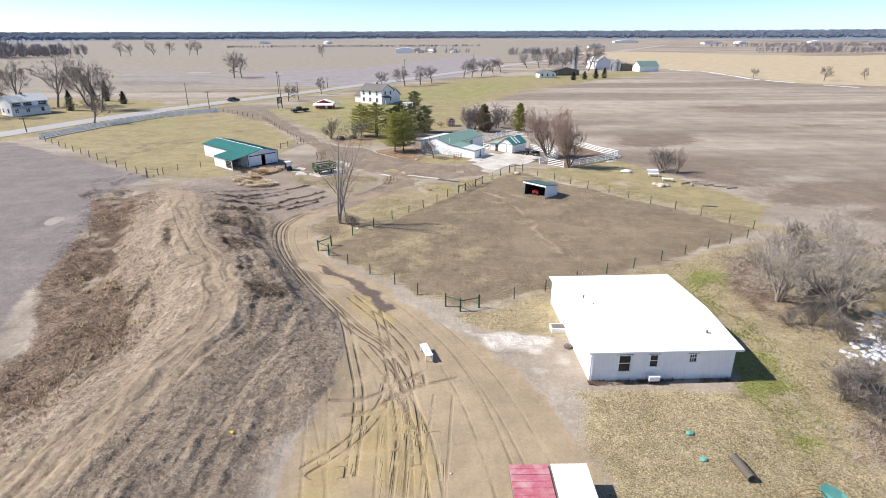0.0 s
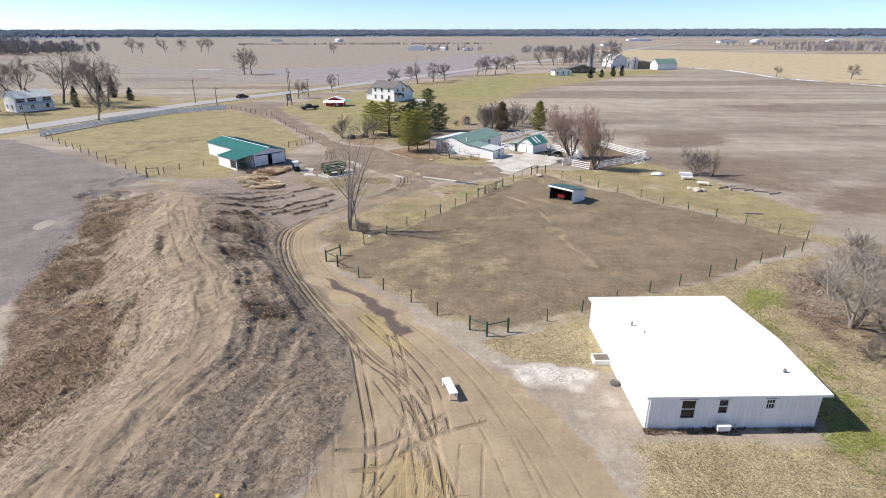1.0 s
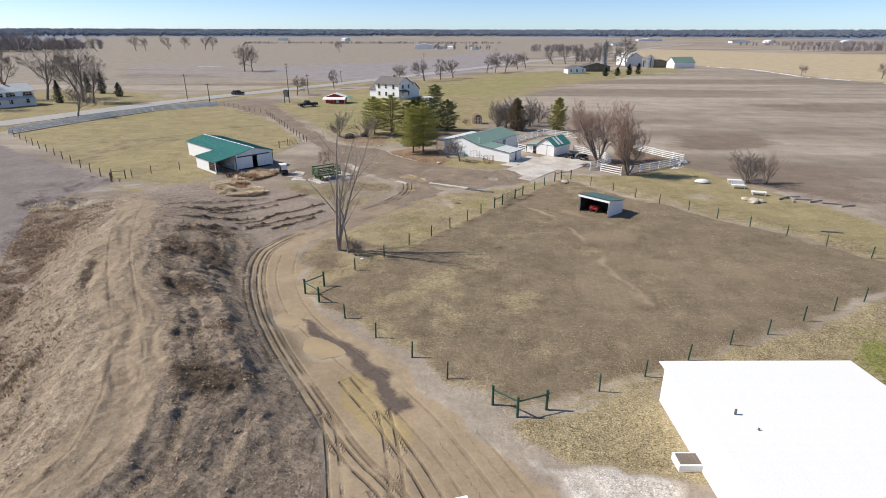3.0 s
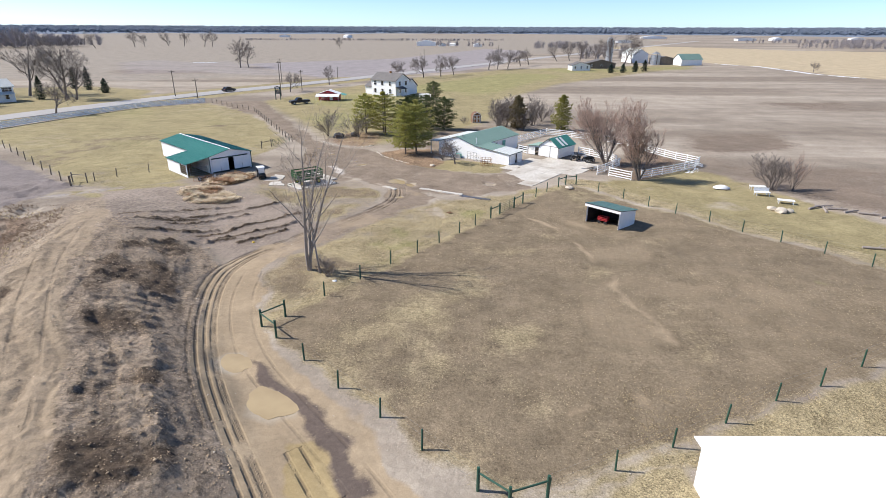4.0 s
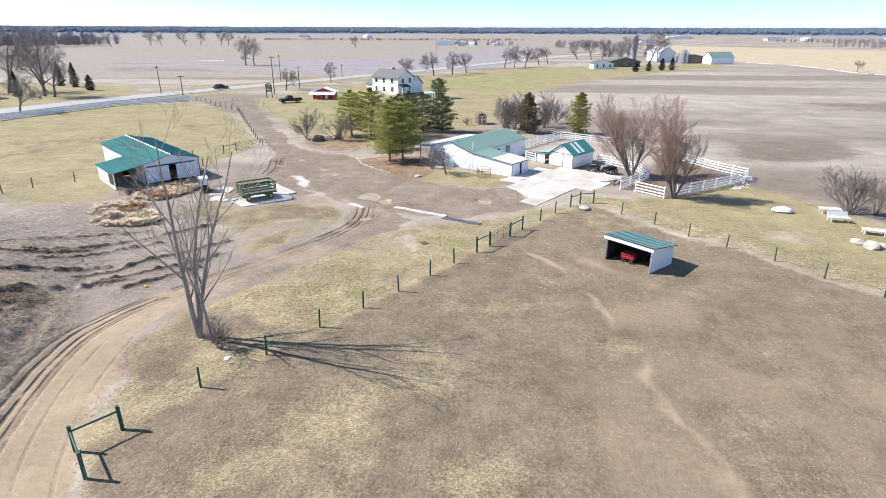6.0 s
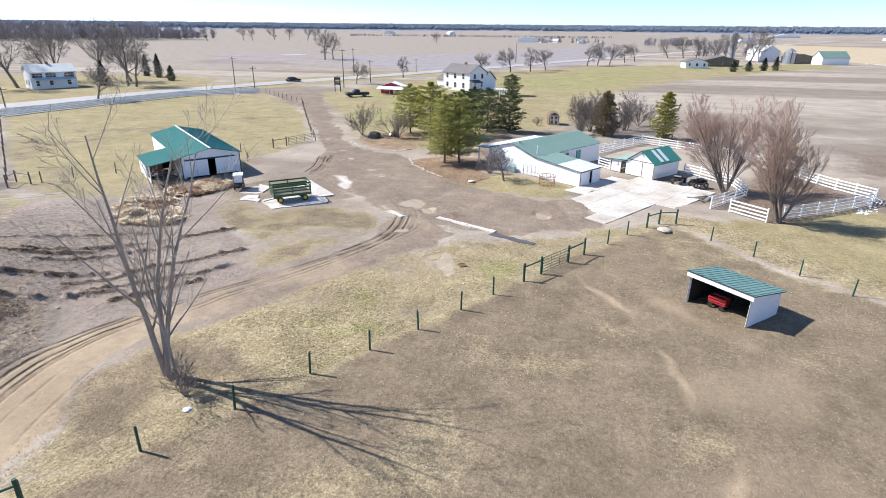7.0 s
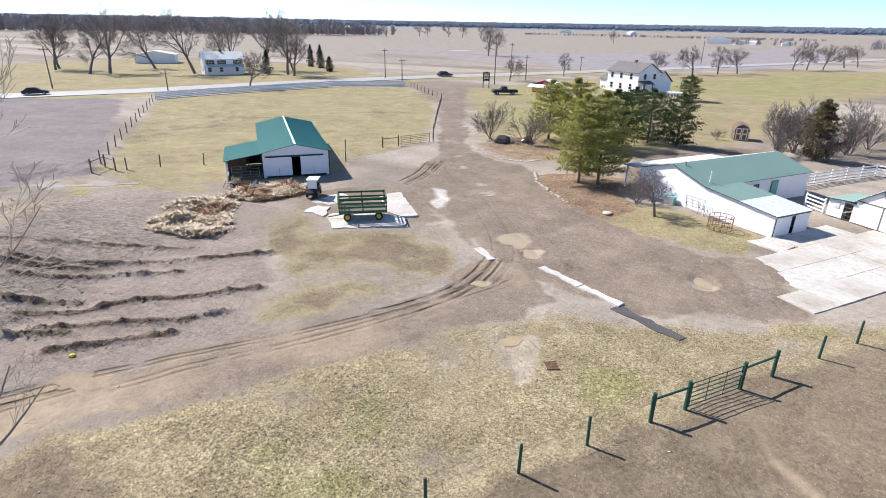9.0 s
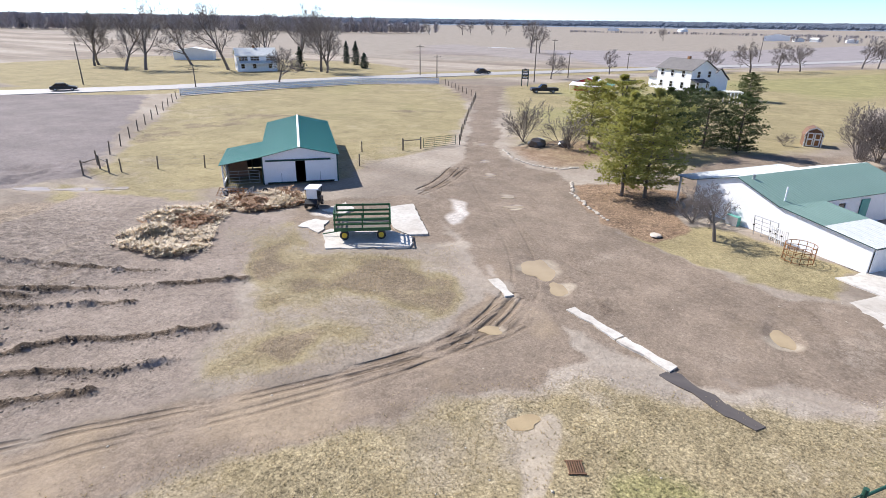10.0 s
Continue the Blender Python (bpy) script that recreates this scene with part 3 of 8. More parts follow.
def land(x, y):
    """Height of the ground."""
    x, y = np.asarray(x, float), np.asarray(y, float)
    b, d, side = berm(x, y)
    near = np.clip(1.2 - np.hypot(x + 10, y - 70) / 260, 0, 1)
    z = b + near * (0.09 * fbm(x, y, 11, 3, 1) + 0.035 * fbm(x, y, 1.6, 3, 2))
    east = inside(x, y, DRIVE_WEST + DRIVE_EAST[::-1], 2.2)
    rough = np.clip(b / 0.5, 0, 1) * (1 - east) * (1 - 0.85 * step(y, 74, 82))
    z *= 1 - 0.85 * east
    z += rough * 0.06 * fbm(x, y, 1.1, 4, 3) + rough * np.where(side > 0, 0.06, 0.12) * fbm(x * 0.35 + y * 0.25, y * 0.8 - x * 0.6, 1.3, 3, 4)
    z += rough * np.where(side > 0, 0.09, 0.07) * np.maximum(0, fbm(x, y, 0.6, 3, 61)) ** 1.3
    z += rough * 0.14 * dozer_marks(x, y, d, side)
    z -= 0.14 * east * (1 - np.clip(b, 0, 1))
    for line in furrows():
        fd = reached(x, y, line, 3.0)
        lump = np.clip(0.35 + 1.0 * fbm(x, y, 0.6, 3, 9), 0, 1.4)
        z += 0.26 * np.exp(-(fd / 0.26) ** 2) * lump - 0.04 * np.exp(-((fd - 0.9) / 0.5) ** 2)
    for line, half, depth in tracks():
        td = beside(x, y, line, 4.0)
        z += 0.38 * depth * (0.5 * np.exp(-((td - half - 0.3) / 0.14) ** 2) - np.exp(-((td - half) / 0.15) ** 2)) * (0.75 + 0.4 * fbm(x, y, 2.0, 2, 8))
    strip_part = inside(x, y, DARK_STRIP, 0.8)
    way = -0.447 * x + 0.894 * y
    across = 0.894 * x + 0.447 * y
    z += strip_part * (0.20 * np.maximum(0, fbm(way + 0.4 * fbm(x, y, 2.5, 2, 93), 0.16 * across, 0.7, 2, 91)) + 0.09 * fbm(x, y, 0.6, 3, 92))
    z += 30.0 * np.clip((np.hypot(x, y) - 1300) / 3300, 0, 1) ** 1.2
    for px, py, a, c, turn, level in PUDDLES:
        ct, st = math.cos(radians(turn)), math.sin(radians(turn))
        u, v = ((x - px) * ct + (y - py) * st) / a, (-(x - px) * st + (y - py) * ct) / c
        k = np.exp(-(u * u + v * v) ** 2 / 5)
        z = z * (1 - k) + k * (level - 0.035)
    gully = np.where(side < 0, np.clip((d - 5.0) / 3, 0, 1) * np.clip((15 - d) / 3, 0, 1), 0)
    z += gully * (0.30 * fbm(x, y, 2.6, 4, 71) + 0.16 * np.maximum(0, fbm(x, y, 0.8, 3, 72)))
    z -= 0.35 * band(x, y, GULLY, 0.7, 0.5) * (0.8 + 0.6 * fbm(x, y, 1.5, 3, 73))
    ditch = band(x, y, [(-34, 20), (-34.5, 40), (-38, 55), (-46, 76), (-54, 88)], 3.0, 2.0)
    z += ditch * (-0.25 + 0.16 * fbm(x, y, 1.8, 3, 12))
    for bx0, bx1, by0, by1 in ((10.0, 23.0, 36.0, 51.0),):
        k = np.clip(np.minimum(np.minimum(x - bx0 + 1, bx1 + 1 - x), np.minimum(y - by0 + 1, by1 + 1 - y)), 0, 1)
        z = z * (1 - k)
    return z


def at(x, y):
    return float(land(np.array([x]), np.array([y]))[0])


def zones(x, y):
    """How much of each kind of ground lies at each place."""
    w = {name: np.zeros(np.shape(x)) for name, _, _ in ZONES}

    def lay(name, *amounts):
        w[name] = np.clip(np.maximum.reduce([w[name], *amounts]), 0, 1)

    jx, jy = x + 0.7 * fbm(x, y, 5, 3, 21), y + 0.7 * fbm(x, y, 5, 3, 22)
    jx, jy = jx + 0.25 * fbm(x, y, 1.2, 2, 23), jy + 0.25 * fbm(x, y, 1.2, 2, 24)
    b, d, side = berm(x, y)
    n1, n2, n3 = fbm(x, y, 14, 4, 31), fbm(x, y, 4, 3, 32), fbm(x, y, 30, 3, 33)
    patchy = lambda base, amount=0.8: np.clip(base + amount * n2, 0, 1)
    drive = inside(jx, jy, DRIVE_WEST + DRIVE_EAST[::-1], 0.45)
    home = inside(jx, jy, [(-60, 14), (-57, 88), (-40, 103), (-27, 113), (-10, 104), (4, 104), (13, 106), (44, 72), (34, 62), (50, 14)], 1.5)
    straw_bed = [(-34.3, 93.5), (-37.4, 98.6), (-36.8, 101.0), (-34.9, 101.6), (-32.2, 98.4), (-29.6, 96.2), (-30.4, 94.4)]
    # dry grass
    lay("straw", inside(jx, jy, MEADOW, 0.8) * patchy(0.78, 0.3), 0.85 * inside(jx, jy, PADDOCK, 0.8), 0.4 * inside(jx, jy, WAGON_GRASS, 0.9), 0.5 * inside(jx, jy, PASTURE, 1.5), 0.85 * inside(jx, jy, [(10, 10), (9.8, 30), (10.4, 36), (26, 36), (29, 10)], 1.2), inside(jx, jy, [(1.8, 47.4), (10.6, 51.2), (11, 43.6), (5.0, 44.6)], 0.8), 0.8 * inside(jx, jy, straw_bed, 0.8),
        0.85 * inside(jx, jy, [(2, 48.2), (11, 51), (23, 51), (38, 62), (41, 68), (24, 59.5), (10.6, 52.6)], 0.8), 0.95 * band(jx, jy, [(15, 107), (18, 104.5), (28, 93.2), (37.6, 81.8), (42.6, 73), (52, 66)], 4.2, 1.2),
        0.7 * inside(jx, jy, [(24, 30), (23, 54), (30, 62), (60, 62), (60, 10), (24, 10)], 3), 0.6 * inside(jx, jy, PADDOCK, 1.0) * np.clip(0.9 * n1 + 0.5 * n2 - 0.25, 0, 1), 0.75 * band(jx, jy, [(-15.2, 64.3), (-11.8, 69.2), (-3.1, 81.8), (6.6, 96.3), (12.4, 104.4)], 2.6, 1.0),
        0.7 * inside(jx, jy, [(-15.4, 64), (-8, 57.2), (-5, 60), (-9, 66), (-12.4, 69)], 1.2) * patchy(0.7))
    lay("pasture", inside(jx, jy, PASTURE, 1.2) * np.clip(0.75 + 0.3 * n3 + 0.2 * n2, 0, 1), inside(jx, jy, WAGON_GRASS, 0.9) * patchy(0.55, 0.5), 0.75 * inside(x, y, HOUSE_LAWN, 4), inside(x, y, NEIGHBOUR_LAWN, 3), 0.85 * band(x, y, ROAD[:9], 24, 2.5),
        0.9 * inside(jx, jy, [(17, 106.6), (24, 110), (34, 116.6), (39, 112), (43, 100), (46, 91), (50, 82), (43, 74), (33, 87), (24, 97)], 1.6) * patchy(0.9, 0.4), 0.45 * inside(jx, jy, MEADOW, 1.0) * np.clip(0.2 + n1 + 0.04 * (y - 90), 0, 1),
        0.9 * inside(jx, jy, [(-54, 97), (-42, 104), (-36, 101), (-46, 94)], 1.5), inside(jx, jy, [(-9.6, 117.4), (-6, 114.9), (-1.9, 112.4), (0.8, 110.8), (4.6, 111.6), (6.0, 116.8), (-3, 121)], 0.6) * patchy(0.9, 0.3),
        0.5 * inside(jx, jy, PADDOCK, 0.8) * np.clip(0.15 + 0.9 * n3 - 0.3 * n1, 0, 1))
    lay("lawn", 0.9 * inside(x, y, GREEN_LAWN, 8) * np.clip(0.75 + 0.6 * n3 + 0.3 * n1, 0, 1), 0.5 * inside(jx, jy, PASTURE, 2) * np.clip(0.2 + 0.8 * n3 + 0.4 * n1, 0, 1), 0.85 * inside(jx, jy, MEADOW, 1.0) * np.clip(-0.05 + 0.06 * (x + 8) + 0.8 * n1 + 0.5 * n2, 0, 1),
        0.25 * inside(jx, jy, WAGON_GRASS, 1.0) * patchy(0.3))
    lay("paddock", 0.6 * inside(jx, jy, PASTURE, 1.5) * np.clip(0.1 + 0.8 * n1 + 0.5 * n2, 0, 1), 0.8 * inside(jx, jy, WAGON_GRASS, 1.0) * np.clip(0.45 + 0.7 * n2, 0, 1), 0.4 * inside(x, y, HOUSE_LAWN, 4) * np.clip(n1 + 0.3 * n2, 0, 1), inside(jx, jy, PADDOCK, 0.8) * np.clip(0.82 + 0.2 * n3 + 0.22 * n2 - 0.4 * np.clip(n1 - 0.1, 0, 1) - 0.5 * step(y, 84, 100) * step(x, 8, 14) * np.clip(0.5 + n2, 0, 1), 0, 1), 0.8 * inside(jx, jy, [(-19, 72), (-16, 65), (-13, 68.6), (-8, 75), (-13, 79), (-17, 78)], 1.5) * patchy(0.7, 0.5))
    # bulldozed bank and bare soil
    bank = np.clip(b / 0.35, 0, 1) * home
    marks = dozer_marks(x, y, d, side)
    lay("clods", bank * (1 - drive))
    lay("soil", inside(jx, jy, [(-46, 95), (-41, 86), (-34, 79.5), (-26, 78.5), (-22.6, 77), (-19, 82.4), (-16.4, 85.9), (-17.2, 88.2), (-19.9, 92.3), (-23.4, 94.7), (-26.5, 98.6), (-29.5, 103.6), (-36, 103), (-50, 98)], 1.2) * (1 - inside(jx, jy, WAGON_GRASS, 0.8)))
    lay("bank", np.where(side <= 0, 1.0, 0.0) * bank * np.clip(1.25 - d / 7.5, 0, 1) * np.clip(0.85 + 0.5 * marks, 0, 1), 0.55 * np.where(side > 0, 1.0, 0.0) * bank * np.clip(0.1 + 1.0 * marks + 0.4 * n2, 0, 1) * (1 - drive))
    lay("dead_brush", np.where(side < 0, np.clip((d - 6.5) / 1.8, 0, 1), 0) * np.clip((16 - d) / 2, 0, 1) * home * np.clip(0.9 + 0.5 * n2, 0, 1) * step(-y, -92, -84), 0.85 * inside(jx, jy, BRUSH_LAND, 2) * np.clip(0.6 + 0.7 * n1, 0, 1), 0.8 * inside(jx, jy, [(20.5, 112), (30, 135), (35, 122), (28, 110), (24, 108.5)], 1.5))
    lay("track", band(jx, jy, [(-25.6, 14), (-22.4, 26.6), (-20.9, 31.5), (-19.6, 37), (-19.2, 43), (-21.0, 47.9), (-23.2, 51.8), (-26.6, 57), (-31, 64), (-35, 71.6), (-39.4, 80), (-42, 86)], 3.8, 0.5))
    # drive and yard
    lay("sand", drive, 0.6 * band(jx, jy, [(11.8, 89.0), (13.2, 87.2), (14.8, 85.4), (16.0, 84.4)], 3.0, 1.6) * patchy(0.8, 0.6), (0.85 * band(jx, jy, [(5.4, 93), (6.6, 90.1), (9.9, 86.7), (11.0, 80.6), (12.2, 74.7), (13.0, 69.2), (14.1, 64.1), (15.4, 60.5)], 0.9, 0.6)) * patchy(0.7, 0.6),
        0.22 * inside(jx, jy, [(-6.4, 68.9), (-2.4, 71.8), (-0.5, 67.5), (-2.4, 62.5), (-5.7, 62.9)], 2.0) * patchy(0.5), 0.6 * inside(jx, jy, [(9.6, 57.4), (10.8, 57.6), (11.0, 56.4), (9.8, 56.2)], 0.5), 0.5 * band(jx, jy, [(5.4, 55.2), (6.8, 55.8)], 0.8, 0.4))
    yellow = inside(jx, jy, [(-10.6, 52.9), (-8.3, 53.4), (-4.2, 48.3), (-3.6, 45.4), (-2.0, 41.5), (-0.8, 36), (0.6, 28), (0.4, 20), (-8.6, 20), (-8.6, 31), (-7.7, 36), (-8.0, 41), (-9.4, 45)], 0.8)
    lay("sand", 0.42 * inside(jx, jy, [(6, 62), (18, 58), (30, 66), (27, 82), (17, 86), (8, 80)], 3.0) * patchy(0.75, 0.6))
    lay("yellow_sand", yellow * np.clip(0.36 + 0.35 * n2 + 0.2 * n1, 0, 1), 0.9 * inside(jx, jy, [(-9.8, 52.4), (-8.2, 53.0), (-4.5, 48.2), (-4.0, 45.7), (-6.2, 46.3), (-8.4, 48.6)], 0.4))
    lay("gravel", inside(jx, jy, YARD, 0.5) * np.clip(0.85 + 0.25 * n2, 0, 1), 0.9 * inside(jx, jy, [(1.0, 99.4), (4.2, 101.6), (8.6, 103.4), (7.6, 107), (7.2, 111), (4.2, 111.2), (0, 108)], 0.8) * patchy(0.8, 0.4), 0.9 * inside(jx, jy, DRIVE_MID, 0.5) * step(y, 74, 84), 0.9 * inside(jx, jy, [(-30, 103), (-33, 107), (-27, 114), (-22, 114), (-17, 107), (-21, 102)], 0.8), 0.8 * inside(jx, jy, [(-6, 127), (-10, 133), (-6, 150), (6, 158), (10, 140), (5, 134)], 2))
    lay("track", 0.95 * inside(jx, jy, DRIVE_MID, 0.6) * np.clip(0.6 + 0.5 * n2, 0, 1) * step(y, 74, 80))
    lay("track", 0.45 * inside(jx, jy, YARD, 0.8) * np.clip(0.35 + 0.8 * fbm(x * 0.6 + y * 0.3, y * 0.5 - x * 0.2, 4, 3, 57), 0, 1))
    lay("pale_gravel", inside(jx, jy, [(2.8, 45.0), (3.6, 41.6), (5.8, 38.4), (7.8, 34.6), (9.6, 30.8), (10.9, 31), (10.8, 36.4), (10.4, 43.4), (7.6, 44.0), (4.5, 44.6)], 0.7) * patchy(0.62, 0.9), 0.95 * band(jx, jy, [(-22.7, 115.9), (-18.3, 110.4), (-15.2, 106.7), (-11.8, 103.4)], 1.1, 0.6) * patchy(0.75),
        0.62 * inside(jx, jy, [(-6.7, 93.2), (-7.2, 94.8), (-5.1, 97.7), (-1.4, 100.3), (2.1, 102.7), (4.3, 101.6), (1.8, 97.3), (-2.6, 97.1), (-3.9, 94.9)], 0.8) * patchy(0.6), 0.5 * band(jx, jy, [(-8, 116), (-1, 112.0), (3, 110.3)], 0.7, 0.6), 0.5 * band(x, y, ROAD[:9], 11, 0.8),
        0.9 * inside(jx, jy, [(-32.6, 106.3), (-32.6, 108), (-29.4, 108.8), (-27.0, 108.0), (-27.0, 105.6), (-29.5, 105.0)], 0.5) * patchy(0.7), 0.3 * band(jx, jy, [(-5.4, 54.6), (-2.0, 51.0), (1.0, 48.0), (3.0, 45.8)], 0.8, 0.5) * patchy(0.5))
    lay("silt", inside(jx, jy, [(-5.7, 93.0), (-4.9, 93.8), (-4.0, 93.6), (-3.7, 92.0), (-2.9, 90.0), (-3.6, 89.4), (-4.4, 90.8), (-5.6, 91.9)], 0.35))
    for px, py, a, c, turn, level in PUDDLES:
        lay("silt", 0.75 * np.exp(-(np.hypot(jx - px, jy - py) / (1.0 * max(a, c))) ** 4))
    lay("weeds", 0.8 * inside(jx, jy, [(23.5, 34), (24.2, 52), (29, 58.5), (34, 57), (30, 46), (27.5, 34)], 1.5) * patchy(0.5, 0.9), 0.95 * band(jx, jy, [(23.2, 31), (24.5, 38), (25.6, 46), (26.4, 52), (29, 57)], 4.0, 1.6) * patchy(0.5, 0.9),
        0.6 * inside(jx, jy, [(27.0, 75), (30.5, 77), (34, 73.4), (30.5, 71)], 1.6) * patchy(0.4), 0.8 * band(jx, jy, [(14, 54.6), (18, 56.6), (23, 59), (32, 64.4)], 1.0, 0.6) * patchy(0.2))
    lay("mulch", inside(jx, jy, [(-16.2, 125.4), (-13.3, 120.6), (-9.6, 116.9), (-5.2, 115.6), (-4.0, 119.6), (-5.9, 122.6), (-6.5, 129), (-12, 130)], 0.6), 0.6 * inside(x, y, [(8, 150), (6, 190), (34, 200), (60, 190), (40, 150), (26, 146), (16, 150)], 3) * 0.5, 0.6 * inside(jx, jy, [(-29, 137), (-25.5, 132.5), (-20, 131), (-17.5, 134), (-18, 146), (-25, 147)], 1),
        0.5 * inside(jx, jy, [(-36.4, 102.4), (-36.6, 106.0), (-35.6, 107.8), (-32.5, 108.4), (-32.2, 106.2), (-33.6, 103.4)], 0.8))
    # turned and wet earth
    lay("mud", 0.45 * inside(jx, jy, YARD, 1.0) * np.clip(-0.1 + 1.1 * fbm(x * 0.7 + y * 0.5, y * 0.35 - x * 0.25, 3.0, 3, 58), 0, 1), 0.7 * w["dead_brush"] * (side < 0) * np.clip(-0.05 + 0.9 * n2 + 0.5 * n1, 0, 1), 0.45 * np.where(side > 0, 1.0, 0.0) * bank * np.clip(-0.25 - 1.5 * marks, 0, 1) * (1 - drive) * (1 - 0.9 * step(y, 74, 82)), 0.5 * np.where(side <= 0, 1.0, 0.0) * bank * np.clip(1.3 - d / 7.5, 0, 1) * np.clip(-0.45 - 1.4 * marks, 0, 1), 0.9 * band(jx, jy, GULLY, 0.9, 0.4) * patchy(0.6), inside(jx, jy, DARK_STRIP, 0.5) * patchy(0.5, 0.5), np.where(side > 0, 0.4, 0.0) * bank * np.clip(-0.05 + 0.8 * fbm(x, y, 2.2, 3, 81) - 0.4 * marks, 0, 1) * (1 - drive) * (1 - 0.9 * step(y, 74, 82)),
        0.3 * inside(jx, jy, [(24, 88), (34, 78), (38, 70), (28, 65), (22, 72), (18, 84)], 3.0) * np.clip(0.3 + n1, 0, 1), 0.5 * band(jx, jy, [(-57, 93.5), (-53.5, 96), (-50, 98.6), (-46.5, 101)], 3.4, 1.2) * patchy(0.35), 0.8 * band(jx, jy, [(-25.8, 115.6), (-26.2, 119.0), (-27.6, 123.5)], 1.8, 0.6) * patchy(0.4), 0.45 * band(jx, jy, [(-54, 111), (-47, 115), (-40, 119), (-37, 118)], 3.0, 1.5) * patchy(0.5),
        np.where(side < 0, np.exp(-((d - 8.2) / 0.7) ** 2), 0) * home * step(y, 30, 36) * step(-y, -66, -60) * patchy(0.5))
    lay("wet", inside(jx, jy, [(-14.0, 60.0), (-12.3, 58.2), (-9.6, 56.0), (-6.3, 52.7), (-4.2, 49.3), (-5.0, 48.4), (-7.0, 51.2), (-10.6, 55.0), (-13.2, 58.0)], 0.45) * patchy(1.0, 0.3), 0.6 * inside(jx, jy, [(-3.4, 97.4), (-1.2, 98.4), (2.2, 96.6), (1.0, 96.2)], 0.6) * patchy(0.4))
    for line in furrows():
        fd = reached(x, y, line, 3.0)
        lay("mud", 0.95 * np.exp(-(fd / 0.36) ** 2) * patchy(0.62, 0.9))
    for line, half, depth in tracks():
        td = beside(x, y, line, 4.0)
        lay("mud", min(0.5, 3.0 * depth) * np.exp(-((td - half) / 0.13) ** 2) * patchy(0.7))
    # fields round about
    lay("stubble", 0.9 * inside(x, y, FAR_TAN, 9))
    lay("golden", inside(x, y, GOLDEN, 5))
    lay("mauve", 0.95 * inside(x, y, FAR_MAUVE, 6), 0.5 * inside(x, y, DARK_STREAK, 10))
    lay("west_field", inside(jx, jy, WEST_FIELD, 1.2))
    lay("plough", 0.95 * inside(x, y, EAST_DARK, 6) * np.clip(0.75 + 0.7 * fbm(x * 0.3 + y * 0.2, y - 0.3 * x, 14, 3, 52), 0, 1), 0.8 * inside(x, y, EAST_STREAK, 7) * np.clip(0.8 + fbm(x * 0.4, y, 12, 3, 53), 0, 1), 0.75 * inside(x, y, DARK_STREAK, 10) * np.clip(0.45 + 1.2 * fbm(x * 0.35, y, 18, 3, 51), 0, 1))
    # beyond about two kilometres the ground takes the painted haze blue
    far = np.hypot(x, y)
    lay("haze_floor", step(far + 260 * fbm(x, y, 700, 3, 54), 2000, 2350))
    return w


def litter_and_roughness(w):
    """How thickly bits of straw lie on the ground, and how lumpy it is."""
    tread = np.maximum.reduce([w["sand"], 0.45 * w["gravel"], 0.8 * w["track"], w["yellow_sand"], w["silt"], w["wet"]])
    litter = np.maximum.reduce([0.85 * w["straw"] * (1 - 0.85 * w["paddock"]) * (1 - 0.5 * w["pasture"]), 0.4 * w["pasture"], 0.3 * w["lawn"], 0.8 * w["weeds"], w["dead_brush"], 0.8 * w["mulch"], 0.18 * w["paddock"], 0.25 * w["soil"], 0.6 * w["bank"], 0.5 * w["pale_gravel"], 0.3 * w["gravel"]]) * (1 - 0.85 * tread)
    rough = np.maximum.reduce([w["clods"], w["dead_brush"], 0.9 * w["mud"], 0.45 * w["soil"], 0.6 * w["straw"] * (1 - 0.6 * w["paddock"]), 0.3 * w["paddock"], 0.35 * w["pasture"], 0.7 * w["mulch"], 0.5 * w["weeds"], 0.5 * w["pale_gravel"], 0.25 * np.ones_like(tread)]) * (1 - 0.8 * tread)
    return np.clip(litter, 0, 1), np.clip(rough, 0, 1)


def spread(stretches, ratio, low_end, high_end):
    """Grid lines: even within each stretch (from, to, gap), wider and wider beyond."""
    mid = [v for lo, hi, gap in stretches for v in np.arange(lo, hi, gap)]
    out, s, v = [], stretches[-1][2], stretches[-1][1]
    while v < high_end:
        out.append(v)
        s *= ratio
        v += s
    low, s, v = [], stretches[0][2], stretches[0][0]
    while v > low_end:
        s *= ratio
        v -= s
        low.append(v)
    return np.array(low[::-1] + mid + out)


